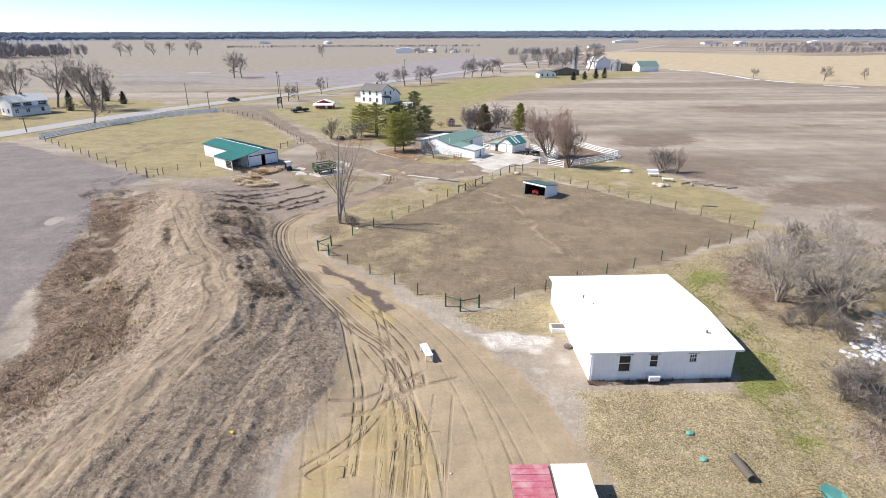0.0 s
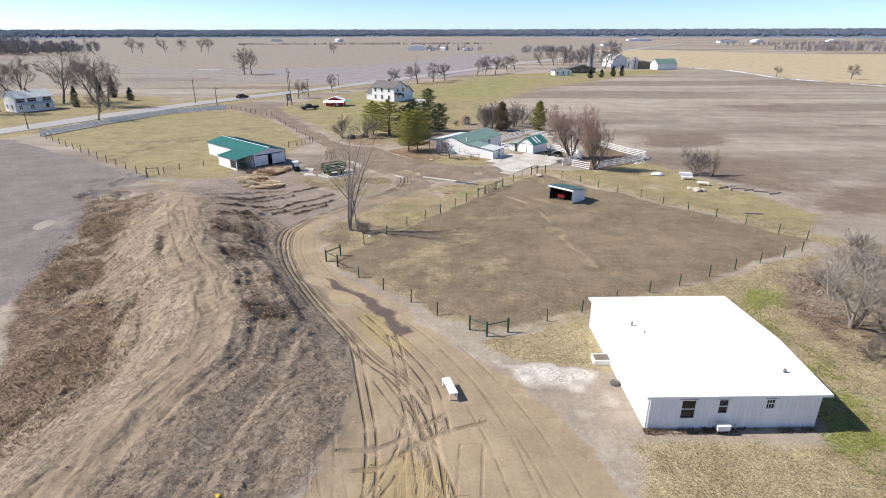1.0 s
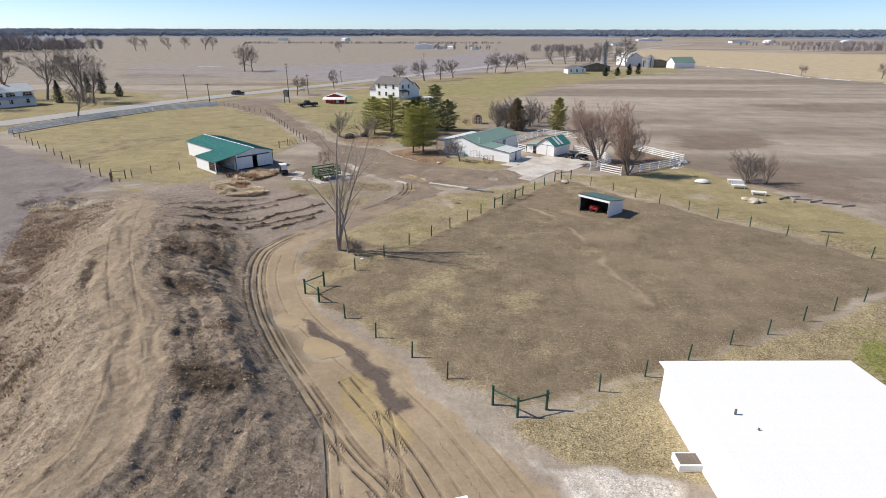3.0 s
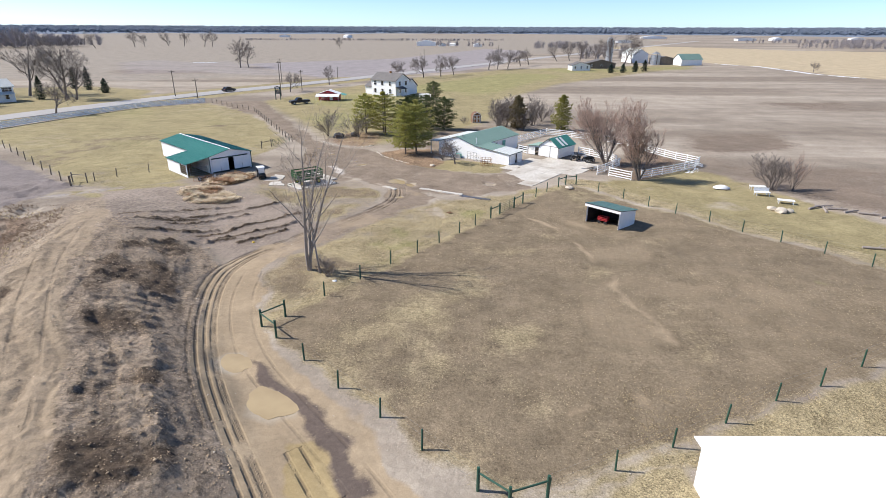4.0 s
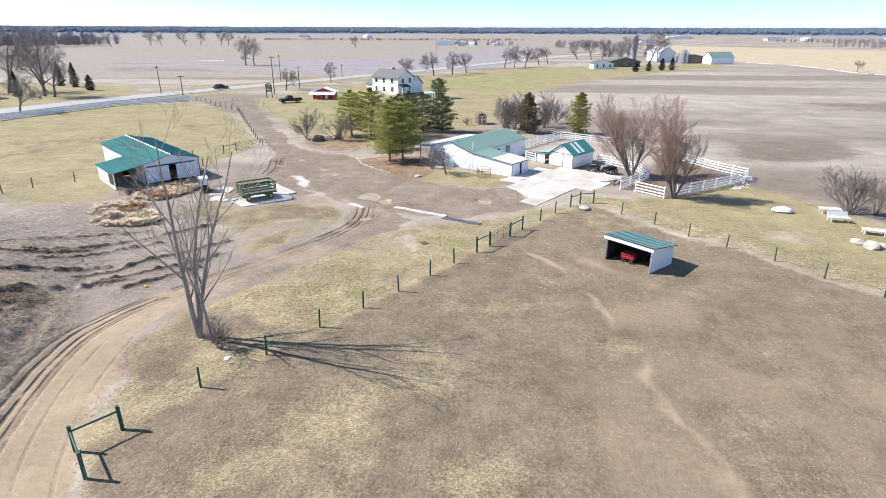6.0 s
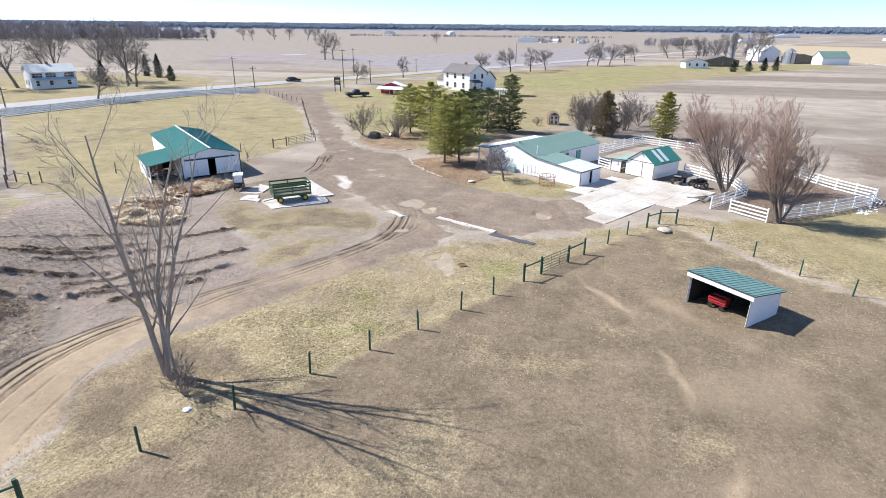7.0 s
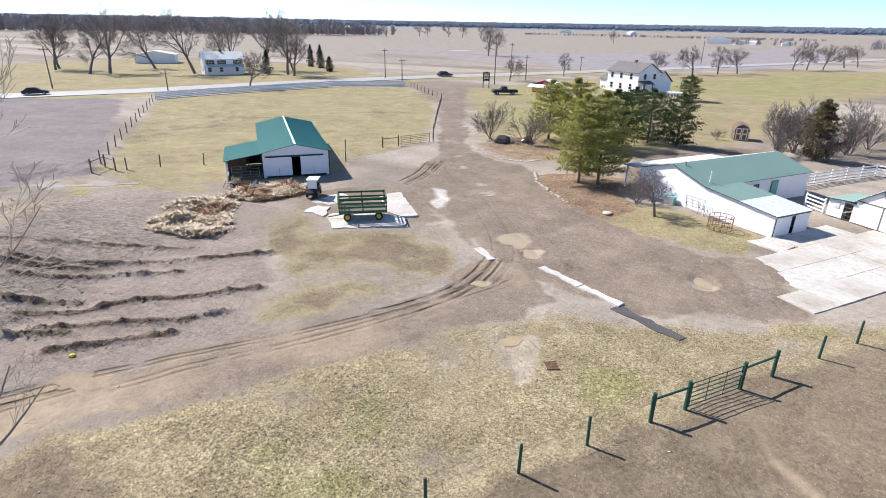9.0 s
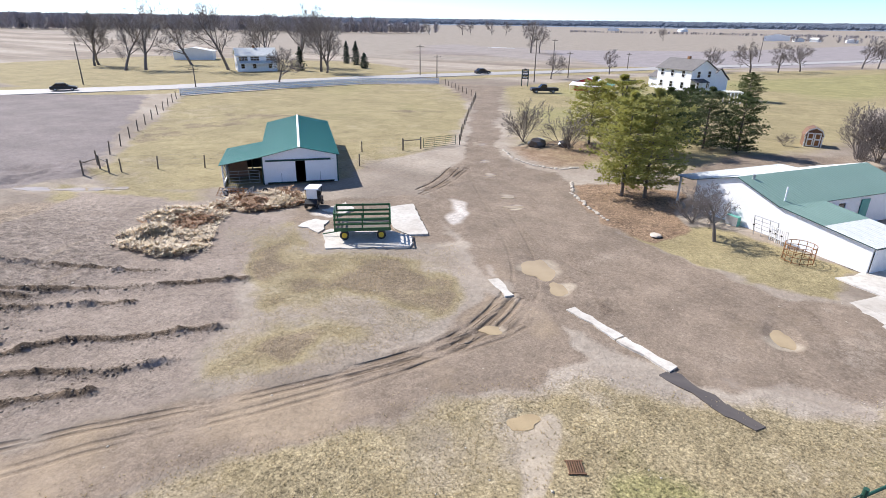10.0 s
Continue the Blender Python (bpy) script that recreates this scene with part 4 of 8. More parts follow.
def build_ground():
    gx = spread([(-58, -34, 0.24), (-34, -24, 0.16), (-24, 11, 0.13), (11, 26, 0.22)], 1.045, -4600, 4600)
    gy = spread([(20, 66, 0.14), (66, 112, 0.2)], 1.045, -250, 4700)
    x, y = np.meshgrid(gx, gy)
    x, y = x.ravel(), y.ravel()
    z = land(x, y)
    nx, ny = len(gx), len(gy)
    i = (np.arange(ny - 1)[:, None] * nx + np.arange(nx - 1)[None, :]).ravel()
    quads = np.stack([i, i + 1, i + 1 + nx, i + nx], 1)
    me = bpy.data.meshes.new("ground")
    me.vertices.add(len(x))
    me.vertices.foreach_set("co", np.stack([x, y, z], 1).astype(np.float32).ravel())
    me.loops.add(quads.size)
    me.loops.foreach_set("vertex_index", quads.astype(np.int32).ravel())
    me.polygons.add(len(quads))
    me.polygons.foreach_set("loop_start", np.arange(0, quads.size, 4, dtype=np.int32))
    me.polygons.foreach_set("use_smooth", np.ones(len(quads), bool))
    me.update(calc_edges=True)
    w = zones(x, y)
    for k in range(len(ZONES) // 4):
        a = me.attributes.new("zone_%d" % k, "FLOAT_COLOR", "POINT")
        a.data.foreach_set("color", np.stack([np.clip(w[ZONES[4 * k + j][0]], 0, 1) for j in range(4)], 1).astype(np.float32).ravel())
    best, press = np.full(x.shape, 1.0), np.zeros(x.shape)
    for line, half, depth in tracks():
        off = beside(x, y, line, 4.0) - half
        nearer = np.abs(off) < np.abs(best)
        best = np.where(nearer, off, best)
        press = np.where(nearer, min(1.0, 9 * depth), press)
    a = me.attributes.new("wheel_track", "FLOAT_COLOR", "POINT")
    a.data.foreach_set("color", np.stack([0.5 + 0.5 * np.clip(best, -1, 1), press, *litter_and_roughness(w)], 1).astype(np.float32).ravel())
    me.materials.append(GROUND)
    tagged(new("ground", me), "flat farmland with dry fields, brown pasture, sandy tracks and a bulldozed soil bank", "ground", kind="structure")


build_ground()


# ---- building blocks ----
def box(bm, x0, x1, y0, y1, z0, z1):
    v = [bm.verts.new((x, y, z)) for z in (z0, z1) for y in (y0, y1) for x in (x0, x1)]
    for f in ((0, 2, 3, 1), (4, 5, 7, 6), (0, 1, 5, 4), (2, 6, 7, 3), (0, 4, 6, 2), (1, 3, 7, 5)):
        bm.faces.new([v[k] for k in f])
    return bm


def prism(bm, pts, shift):
    """A solid between a polygon and the same polygon moved by shift."""
    a = [bm.verts.new(p) for p in pts]
    b = [bm.verts.new(Vector(p) + Vector(shift)) for p in pts]
    n = len(pts)
    bm.faces.new(a)
    bm.faces.new(b[::-1])
    for k in range(n):
        bm.faces.new([a[(k + 1) % n], a[k], b[k], b[(k + 1) % n]])
    bmesh.ops.recalc_face_normals(bm, faces=bm.faces[:])
    return bm


def tube(bm, p, q, r0, r1=None, n=8):
    p, q = Vector(p), Vector(q)
    r1 = r0 if r1 is None else r1
    d = (q - p).normalized()
    u = d.orthogonal().normalized()
    v = d.cross(u)
    ring = lambda c, r: [bm.verts.new(c + r * (math.cos(2 * math.pi * k / n) * u + math.sin(2 * math.pi * k / n) * v)) for k in range(n)]
    a, b = ring(p, r0), ring(q, r1)
    for k in range(n):
        bm.faces.new([a[k], a[(k + 1) % n], b[(k + 1) % n], b[k]])
    bm.faces.new(a[::-1])
    bm.faces.new(b)
    return bm


def B():
    return bmesh.new()


def part(name, bm, material, parent, label="", smooth=False):
    me = bpy.data.meshes.new(name)
    bm.to_mesh(me)
    bm.free()
    if smooth:
        me.polygons.foreach_set("use_smooth", np.ones(len(me.polygons), bool))
    me.materials.append(material)
    ob = new(name, me)
    ob.parent = parent
    return tagged(ob, label)


def share(name, like, parent, m):
    ob = new(name, like.data)
    ob.parent = parent
    ob.matrix_basis = m
    return ob


def thing(name, x, y, deg, label, category, group="", kind="", z=None):
    ob = new(name)
    ob.matrix_basis = pose(x, y, at(x, y) if z is None else z, 0, 0, deg)
    return tagged(ob, label, category, group, kind)


def ribs_profile(width, pitch=0.3, high=0.03):
    pts = [(0.0, 0.0)]
    k = 0.5 * pitch
    while k < width - 0.05:
        pts += [(k - 0.05, 0.0), (k - 0.02, high), (k + 0.02, high), (k + 0.05, 0.0)]
        k += pitch
    return pts + [(width, 0.0)]


def panel_mesh(width, length, high=0.03):
    bm = B()
    pts = ribs_profile(width - 0.006, 0.3, high)
    a = [bm.verts.new((px, 0, pz)) for px, pz in pts]
    b = [bm.verts.new((px, length, pz)) for px, pz in pts]
    for k in range(len(pts) - 1):
        bm.faces.new([a[k], a[k + 1], b[k + 1], b[k]])
    return bm


def basis(o, u, v):
    u, v = Vector(u).normalized(), Vector(v).normalized()
    n = u.cross(v)
    return Matrix(((u.x, v.x, n.x, o[0]), (u.y, v.y, n.y, o[1]), (u.z, v.z, n.z, o[2]), (0, 0, 0, 1)))


def sheeting(parent, name, o, u, v, material, backing, thick=0.05, width=0.92, high=0.03, label=""):
    """A metal skin of ribbed panels over a board: o the lower corner, u the full way along, v the full way up. u x v points outwards."""
    o, u, v = Vector(o), Vector(u), Vector(v)
    n = u.cross(v).normalized()
    slab = part(name, prism(B(), [o, o + u, o + u + v, o + v], -thick * n), backing, parent, label)
    count = max(1, round(u.length / width))
    w = u.length / count
    first = None
    for k in range(count):
        m = basis(o + u * k / count + 0.004 * n, u, v)
        if first is None:
            first = part("panel", panel_mesh(w, v.length, high), material, slab)
            first.matrix_basis = m
        else:
            share("panel", first, slab, m)
    return slab


def wall_with_openings(bm, length, height, thick, openings):
    """A wall along x from 0 to length, its outer face at y = 0, with openings (x0, x1, z0, z1) through it."""
    xs = sorted({0.0, length, *(v for o in openings for v in o[:2])})
    for x0, x1 in zip(xs, xs[1:]):
        holes = sorted((o[2], o[3]) for o in openings if o[0] <= x0 and o[1] >= x1)
        z = 0.0
        for z0, z1 in holes + [(height, height)]:
            if z0 - z > 0.001:
                box(bm, x0, x1, 0, thick, z, z0)
            z = z1
    return bm


def window(parent, x0, x1, z0, z1, y, bars=1, frame_mat=None, depth=0.1, rows=2):
    """A window in a wall whose outer face is at y, looking to -y."""
    bm, e = B(), 0.06
    box(bm, x0 - e, x1 + e, y - 0.03, y + depth, z1, z1 + e)
    box(bm, x0 - e, x1 + e, y - 0.05, y + depth, z0 - e, z0)
    box(bm, x0 - e, x0, y - 0.03, y + depth, z0, z1)
    box(bm, x1, x1 + e, y - 0.03, y + depth, z0, z1)
    for k in range(1, rows):
        z = z0 + (z1 - z0) * k / rows
        box(bm, x0, x1, y, y + 0.05, z - 0.025, z + 0.025)
    for k in range(1, bars):
        x = x0 + (x1 - x0) * k / bars
        box(bm, x - 0.015, x + 0.015, y + 0.005, y + 0.045, z0, z1)
    w = part("window", bm, frame_mat or WHITE_BOARD, parent)
    part("pane", box(B(), x0, x1, y + 0.05, y + 0.07, z0, z1), GLASS, w, "dark glass pane")
    return w


def slab_thing(name, poly, top, thick, material, label, category, kind="structure", ragged=0.0):
    """A flat slab with a polygon's outline lying on the ground."""
    bm = B()
    if ragged:
        rng = random.Random(len(poly))
        fine = []
        for (ax, ay), (bx, by) in zip(poly, poly[1:] + poly[:1]):
            n = max(1, int(math.hypot(bx - ax, by - ay) / 0.5))
            for k in range(n):
                j = ragged * (math.sin(3.1 * (ax + k)) * 0.5 + rng.uniform(-1, 1))
                fine.append((ax + (bx - ax) * k / n + j, ay + (by - ay) * k / n + ragged * rng.uniform(-1, 1)))
        poly = fine
    prism(bm, [(px, py, top) for px, py in poly], (0, 0, -thick))
    me = bpy.data.meshes.new(name)
    bm.to_mesh(me)
    bm.free()
    me.materials.append(material)
    return tagged(new(name, me), label, category, kind=kind)


def strip(name, line, half, lift, material, label, category):
    """A road laid along a line."""
    bm = B()
    pts = [Vector((px, py, 0)) for px, py in line]
    rows = []
    for k, p in enumerate(pts):
        d = (pts[min(k + 1, len(pts) - 1)] - pts[max(k - 1, 0)]).normalized()
        s = Vector((d.y, -d.x, 0))
        rows.append([bm.verts.new((*(p + s * o).xy, lift + c)) for o, c in ((-half, -0.3), (-half, 0), (0, 0.06), (half, 0), (half, -0.3))])
    for a, b in zip(rows, rows[1:]):
        for k in range(4):
            bm.faces.new([a[k], a[k + 1], b[k + 1], b[k]])
    bmesh.ops.recalc_face_normals(bm, faces=bm.faces[:])
    me = bpy.data.meshes.new(name)
    bm.to_mesh(me)
    bm.free()
    me.materials.append(material)
    return tagged(new(name, me), label, category, kind="structure")


def outline(cx, cy, a, c, turn, seed, n=28, wild=0.22):
    rng = random.Random(seed)
    ph = [rng.uniform(0, 6.28) for _ in range(4)]
    pts = []
    for k in range(n):
        t = 2 * math.pi * k / n
        r = 1 + wild * (math.sin(2 * t + ph[0]) * 0.6 + math.sin(3 * t + ph[1]) * 0.5 + math.sin(5 * t + ph[2]) * 0.35 + math.sin(9 * t + ph[3]) * 0.15)
        u, v = a * r * math.cos(t), c * r * math.sin(t)
        s, o = math.sin(radians(turn)), math.cos(radians(turn))
        pts.append((cx + u * o - v * s, cy + u * s + v * o))
    return pts


# ---- road, slabs, puddles ----
strip("road", ROAD, 4.4, 0.10, ASPHALT, "grey worn two-lane country road", "road")
for k, (px, py, a, c, turn, level) in enumerate(PUDDLES):
    slab_thing("puddle", outline(px, py, a, c, turn, k), level, 0.03, WATER, "shallow silty brown rain puddle on the dirt", "puddle", "")
slab_thing("pavement", [(-25.6, 103.2), (-23.1, 100.9), (-18.7, 104.4), (-19.8, 105.8), (-22.0, 106.2), (-24.4, 105.6)], 0.10, 0.3, CONCRETE, "pale broken concrete pad under the hay wagon", "concrete pad", ragged=0.14)
slab_thing("pavement", [(-24.3, 112.0), (-19.2, 107.1), (-20.2, 106.1), (-21.9, 106.5), (-25.4, 110.2)], 0.09, 0.3, CONCRETE, "pale square concrete slab behind the hay wagon", "concrete pad", ragged=0.06)
slab_thing("pavement", [(-27.8, 103.0), (-28.2, 104.7), (-26.8, 105.2), (-25.9, 102.9)], 0.06, 0.3, CONCRETE, "broken pale concrete patch beside the wagon pad", "concrete patch", ragged=0.2)
slab_thing("pavement", [(-29.0, 106.8), (-29.0, 109.3), (-27.2, 108.0), (-27.2, 106.4)], 0.06, 0.3, CONCRETE, "broken pale concrete patch before the barn", "concrete patch", ragged=0.2)
YARD_SLAB = [(4.0, 111.3), (5.8, 109.0), (7.4, 106.8), (7.0, 105.2), (8.6, 103.3), (10.4, 106.0), (12.7, 109.2), (16.2, 111.2), (19.8, 116.4), (20.6, 121.5), (15.2, 122.2), (12.6, 124.4), (9.4, 122.0), (8.9, 120.6), (6.4, 117.0)]


def concrete_yard():
    """Slabs cast side by side, with ragged outer edges and open joints."""
    root = thing("pavement", 0, 0, 0, "cracked pale concrete yard between stable and shed", "concrete yard", kind="structure", z=0)
    root.matrix_basis = Matrix.Identity(4)
    rng = random.Random(4)
    u, v, size = Vector((0.825, -0.565)), Vector((0.565, 0.825)), 2.3
    o = Vector((6.2, 117.1))
    for i in range(-6, 14):
        for j in range(-14, 10):
            c = o + u * ((i + 0.5) * size) + v * ((j + 0.5) * size)
            edge = inside(np.array([c.x]), np.array([c.y]), YARD_SLAB, 0.9)[0]
            if edge < 0.38 or (edge < 0.85 and rng.random() < 0.25):
                continue
            pts = []
            for a, b in ((0, 0), (0.5, 0), (1, 0), (1, 0.5), (1, 1), (0.5, 1), (0, 1), (0, 0.5)):
                gap, wild = 0.025, 0.03 if edge > 0.9 else 0.28
                q = c + u * ((a - 0.5) * (size - gap) + rng.uniform(-wild, 0.3 * wild)) + v * ((b - 0.5) * (size - gap) + rng.uniform(-wild, 0.3 * wild))
                pts.append((q.x, q.y, 0.085 + rng.uniform(-0.008, 0.008)))
            part("slab", prism(B(), pts, (0, 0, -0.2)), CONCRETE, root)


concrete_yard()
for k, (ax, ay, bx, by, half, mat, label) in enumerate([
        (-11.9, 103.25, -10.1, 101.85, 0.27, CONCRETE, "narrow pale concrete strip across the gravel yard"), (-6.75, 102.4, -3.75, 100.95, 0.25, CONCRETE, "narrow pale concrete strip across the gravel yard"),
        (-3.7, 100.9, -0.95, 99.7, 0.25, CONCRETE, "narrow pale concrete strip across the gravel yard"), (-1.3, 99.4, 2.45, 97.65, 0.34, CLEAR_WET, "dark wet trench drain filled with muddy water")]):
    d = Vector((bx - ax, by - ay)).normalized()
    s = Vector((-d.y, d.x)) * half
    slab_thing("pavement", [(ax - s.x, ay - s.y), (bx - s.x, by - s.y), (bx + s.x, by + s.y), (ax + s.x, ay + s.y)], 0.10 if k < 3 else 0.03, 0.3, mat, label, "concrete strip", ragged=0.08 if k < 3 else 0.13)


# ---- buildings ----
def deg_of(dx, dy):
    return math.degrees(math.atan2(dy, dx))


def white_building():
    w, dep, eave, mid, top = 10.9, 13.3, 2.6, 5.7, 3.05
    root = thing("metal_building", 11.3, 36.75, deg_of(10.8, 0.5), "long low white metal building with a flat white roof", "building", z=0.0)
    openings = [(2.15, 3.0, 0.85, 2.15), (4.5, 5.05, 1.2, 2.15), (7.5, 8.0, 1.5, 2.15)]
    front = part("front_wall", wall_with_openings(B(), w, eave, 0.15, openings), WHITE, root)
    bm = box(B(), 0, 0.06, -0.05, 0, 0.06, eave - 0.05)
    rib = None
    for k in range(40):
        x = 0.12 + k * 0.275
        if x > w - 0.05 or any(o[0] - 0.1 < x < o[1] + 0.1 for o in openings):
            continue
        if rib is None:
            rib = part("rib", bm, WHITE, front)
            rib.matrix_basis = pose(x, 0, 0)
        else:
            share("rib", rib, front, pose(x, 0, 0))
    for k, o in enumerate(openings):
        window(root, *o, 0.0, bars=(1, 1, 3)[k], rows=(2, 2, 2)[k])
        part("lintel", box(B(), o[0] - 0.2, o[1] + 0.2, -0.05, -0.002, o[3] + 0.1, o[3] + 0.15), GREY_POST, root)
    gable = [(0, 0), (dep, 0), (dep, eave), (mid, top - 0.12), (0, eave)]
    part("side_wall", prism(B(), [(0, 0.152 + p[0] * (dep - 0.3) / dep, p[1]) for p in gable], (0.15, 0, 0)), WHITE, root)
    part("side_wall", prism(B(), [(w, 0.152 + p[0] * (dep - 0.3) / dep, p[1]) for p in gable], (-0.15, 0, 0)), WHITE, root)
    part("back_wall", box(B(), 0, w, dep - 0.15, dep, 0, eave), WHITE, root)
    for y0, z0, y1, z1 in ((-0.25, eave + 0.02, mid, top), (dep + 0.35, eave + 0.02, mid, top)):
        o, v = Vector((-0.25, y0, z0)), Vector((0, y1 - y0, z1 - z0))
        u = Vector((w + 0.75, 0, 0))
        if y0 > y1:
            o, u = o + u, -u
        sheeting(root, "roof", o, u, v, WHITE_ROOF, WHITE, 0.06, 1.2, 0.001)
    part("fascia", box(B(), -0.25, w + 0.5, -0.29, -0.26, eave - 0.14, eave + 0.03), WHITE, root)
    part("roof_vent", tube(B(), (9.6, 2.0, eave), (9.6, 2.0, eave + 0.42), 0.09), GREY_POST, root)
    part("roof_vent", tube(B(), (1.6, 8.2, eave), (1.6, 8.2, eave + 0.62), 0.06), GREY_POST, root)
    part("roof_vent", tube(B(), (2.1, 6.9, eave), (2.1, 6.9, eave + 0.5), 0.05), GREY_POST, root)
    part("drain_pipe", tube(B(), (5.8, -0.08, 0.0), (5.8, -0.08, 0.4), 0.05), WHITE, root)
    unit = thing("gas_heater", 11.3 + 4.75, 36.55, 2.6, "small white metal heater box on the ground by the wall", "heater", z=0.0)
    part("case", box(B(), -0.4, 0.4, -0.25, 0.0, 0.3, 0.66), WHITE, unit)
    part("lid", box(B(), -0.42, 0.42, -0.28, 0.02, 0.662, 0.68), WHITE_BOARD, unit)
    for sx in (-0.35, 0.35):
        part("leg", box(B(), sx - 0.03, sx + 0.03, -0.2, -0.05, 0, 0.298), GREY_POST, unit)
    st = thing("wooden_stoop", 9.75, 44.0, 2.6, "white wooden stoop with a rough grey tread", "stoop", z=0.0)
    part("frame", wall_with_openings(B(), 1.35, 0.42, 0.08, []), WHITE_BOARD, st)
    part("frame", box(B(), 0, 1.35, 0.92, 1.0, 0, 0.42), WHITE_BOARD, st)
    part("frame", box(B(), 0, 0.08, 0.082, 0.918, 0, 0.42), WHITE_BOARD, st)
    for k in range(6):
        part("plank", box(B(), 0.1 + k * 0.2, 0.28 + k * 0.2, 0.085, 0.915, 0.36, 0.40), GREY_POST, st)


def gable_house(root, w, dep, eave, top, wall_mat, roof_mat, over=0.35, trim=None, ridge_along_y=True, thick=0.08, sheet=False):
    """Walls and a pitched roof over the rectangle 0..w by 0..dep; the ridge runs along y."""
    half = w / 2
    for y0, s in ((0, 0.15), (dep, -0.15)):
        part("gable_wall", prism(B(), [(0, y0, 0), (w, y0, 0), (w, y0, eave), (half, y0, top), (0, y0, eave)], (0, s, 0)), wall_mat, root)
    for x0, s in ((0, 0.15), (w, -0.15)):
        part("side_wall", prism(B(), [(x0, 0.152, 0), (x0, dep - 0.152, 0), (x0, dep - 0.152, eave), (x0, 0.152, eave)], (s, 0, 0)), wall_mat, root)
    rise = (top - eave) / half
    for sgn in (-1, 1):
        low = Vector((half + sgn * (half + over), -over, eave - rise * over + 0.03))
        high = Vector((half, -over, top + 0.03))
        length = Vector((0, dep + 2 * over, 0))
        if sheet:
            if sgn < 0:
                sheeting(root, "roof", low + length, -length, high - low, roof_mat, trim or roof_mat, thick)
            else:
                sheeting(root, "roof", low, length, high - low, roof_mat, trim or roof_mat, thick)
        else:
            part("roof", prism(B(), [low, low + length, high + length, high], (0, 0, thick)), roof_mat, root)


def barn():
    d = Vector((4.4, 4.9)).normalized()
    root = thing("barn", -38.6, 108.75, deg_of(*d), "white metal barn with a green ribbed roof and open lean-to", "barn", z=0.05)
    w, dep, eave, top = 6.6, 18.4, 2.55, 3.3
    half = w / 2
    front = B()
    box(front, 0, 0.35, 0, 0.12, 0, 2.12)
    box(front, 6.25, w, 0, 0.12, 0, 2.12)
    prism(front, [(0, 0, 2.12), (w, 0, 2.12), (w, 0, eave), (half, 0, top), (0, 0, eave)], (0, 0.12, 0))
    part("gable_wall", front, WHITE, root)
    part("gable_wall", prism(B(), [(0, dep, 0), (w, dep, 0), (w, dep, eave), (half, dep, top), (0, dep, eave)], (0, -0.12, 0)), WHITE, root)
    for x0, s in ((0, 0.12), (w, -0.12)):
        part("side_wall", prism(B(), [(x0, 0.122, 0), (x0, dep - 0.122, 0), (x0, dep - 0.122, eave), (x0, 0.122, eave)], (s, 0, 0)), WHITE, root)
    part("trim", box(B(), -0.06, 0.05, -0.03, -0.003, 0, eave), GREEN_TRIM, root)
    part("trim", box(B(), w - 0.05, w + 0.06, -0.03, -0.003, 0, eave), GREEN_TRIM, root)
    part("door_track", box(B(), 0.3, 6.0, -0.16, -0.005, 2.08, 2.22), GREEN_TRIM, root)
    for x0, x1 in ((0.32, 2.86), (3.72, 6.3)):
        door = part("sliding_door", box(B(), x0, x1, -0.11, -0.06, 0.12, 2.075), WHITE, root, "white sliding door")
        part("frame_rail", box(B(), x0, x1, -0.125, -0.112, 0.12, 0.2), GREEN_TRIM, door)
        part("frame_rail", box(B(), (x0 + x1) / 2 - 0.02, (x0 + x1) / 2 + 0.02, -0.125, -0.112, 0.2, 1.0), STEEL, door)
    part("floor", box(B(), 0.13, w - 0.13, 0.3, dep - 0.13, -0.2, 0.02), DARK, root)
    rise = (top - eave) / half
    ov = 0.22
    for sgn in (-1, 1):
        low = Vector((half + sgn * (half + ov), -0.2, eave - rise * ov + 0.03))
        high = Vector((half, -0.2, top + 0.03))
        length = Vector((0, dep + 0.4, 0))
        if sgn < 0:
            sheeting(root, "roof", low + length, -length, high - low, GREEN_ROOF, GREEN_TRIM)
        else:
            sheeting(root, "roof", low, length, high - low, GREEN_ROOF, GREEN_TRIM)
    part("ridge_cap", prism(B(), [(half - 0.11, -0.22, top + 0.045), (half, -0.22, top + 0.09), (half + 0.11, -0.22, top + 0.045)], (0, dep + 0.44, 0)), WHITE_ROOF, root, "pale metal ridge cap")
    # lean-to
    lx, ld = -3.45, 7.0
    z_in, z_out = eave - rise * ov + 0.02, 1.95
    low, high = Vector((lx - 0.2, -0.2, z_out)), Vector((-ov - 0.01, -0.2, z_in))
    length = Vector((0, ld + 0.3, 0))
    sheeting(root, "lean_to_roof", low + length, -length, high - low, GREEN_ROOF, GREEN_TRIM)
    side = B()
    for y0, y1, z0, z1 in ((2.4, ld, 0, 1.88), (0.0, 0.14, 0, 1.88), (0.14, 2.4, 0, 0.3), (0.14, 2.4, 1.7, 1.88)):
        box(side, lx, lx + 0.1, y0, y1, z0, z1)
    part("lean_to_wall", side, WHITE, root)
    for k in range(4):
        part("slat", box(B(), lx + 0.02, lx + 0.06, 0.145, 2.395, 0.5 + k * 0.3, 0.6 + k * 0.3), GREY_POST, root)
    part("lean_to_wall", prism(B(), [(lx + 0.102, ld, 0), (-0.005, ld, 0), (-0.005, ld, z_in - 0.12), (lx + 0.102, ld, 1.86)], (0, -0.1, 0)), DARK, root)
    part("plank_lining", box(B(), lx + 0.2, lx + 1.9, 3.2, 3.3, 0.05, 1.75), BROWN_WOOD, root, "brown plank partition")
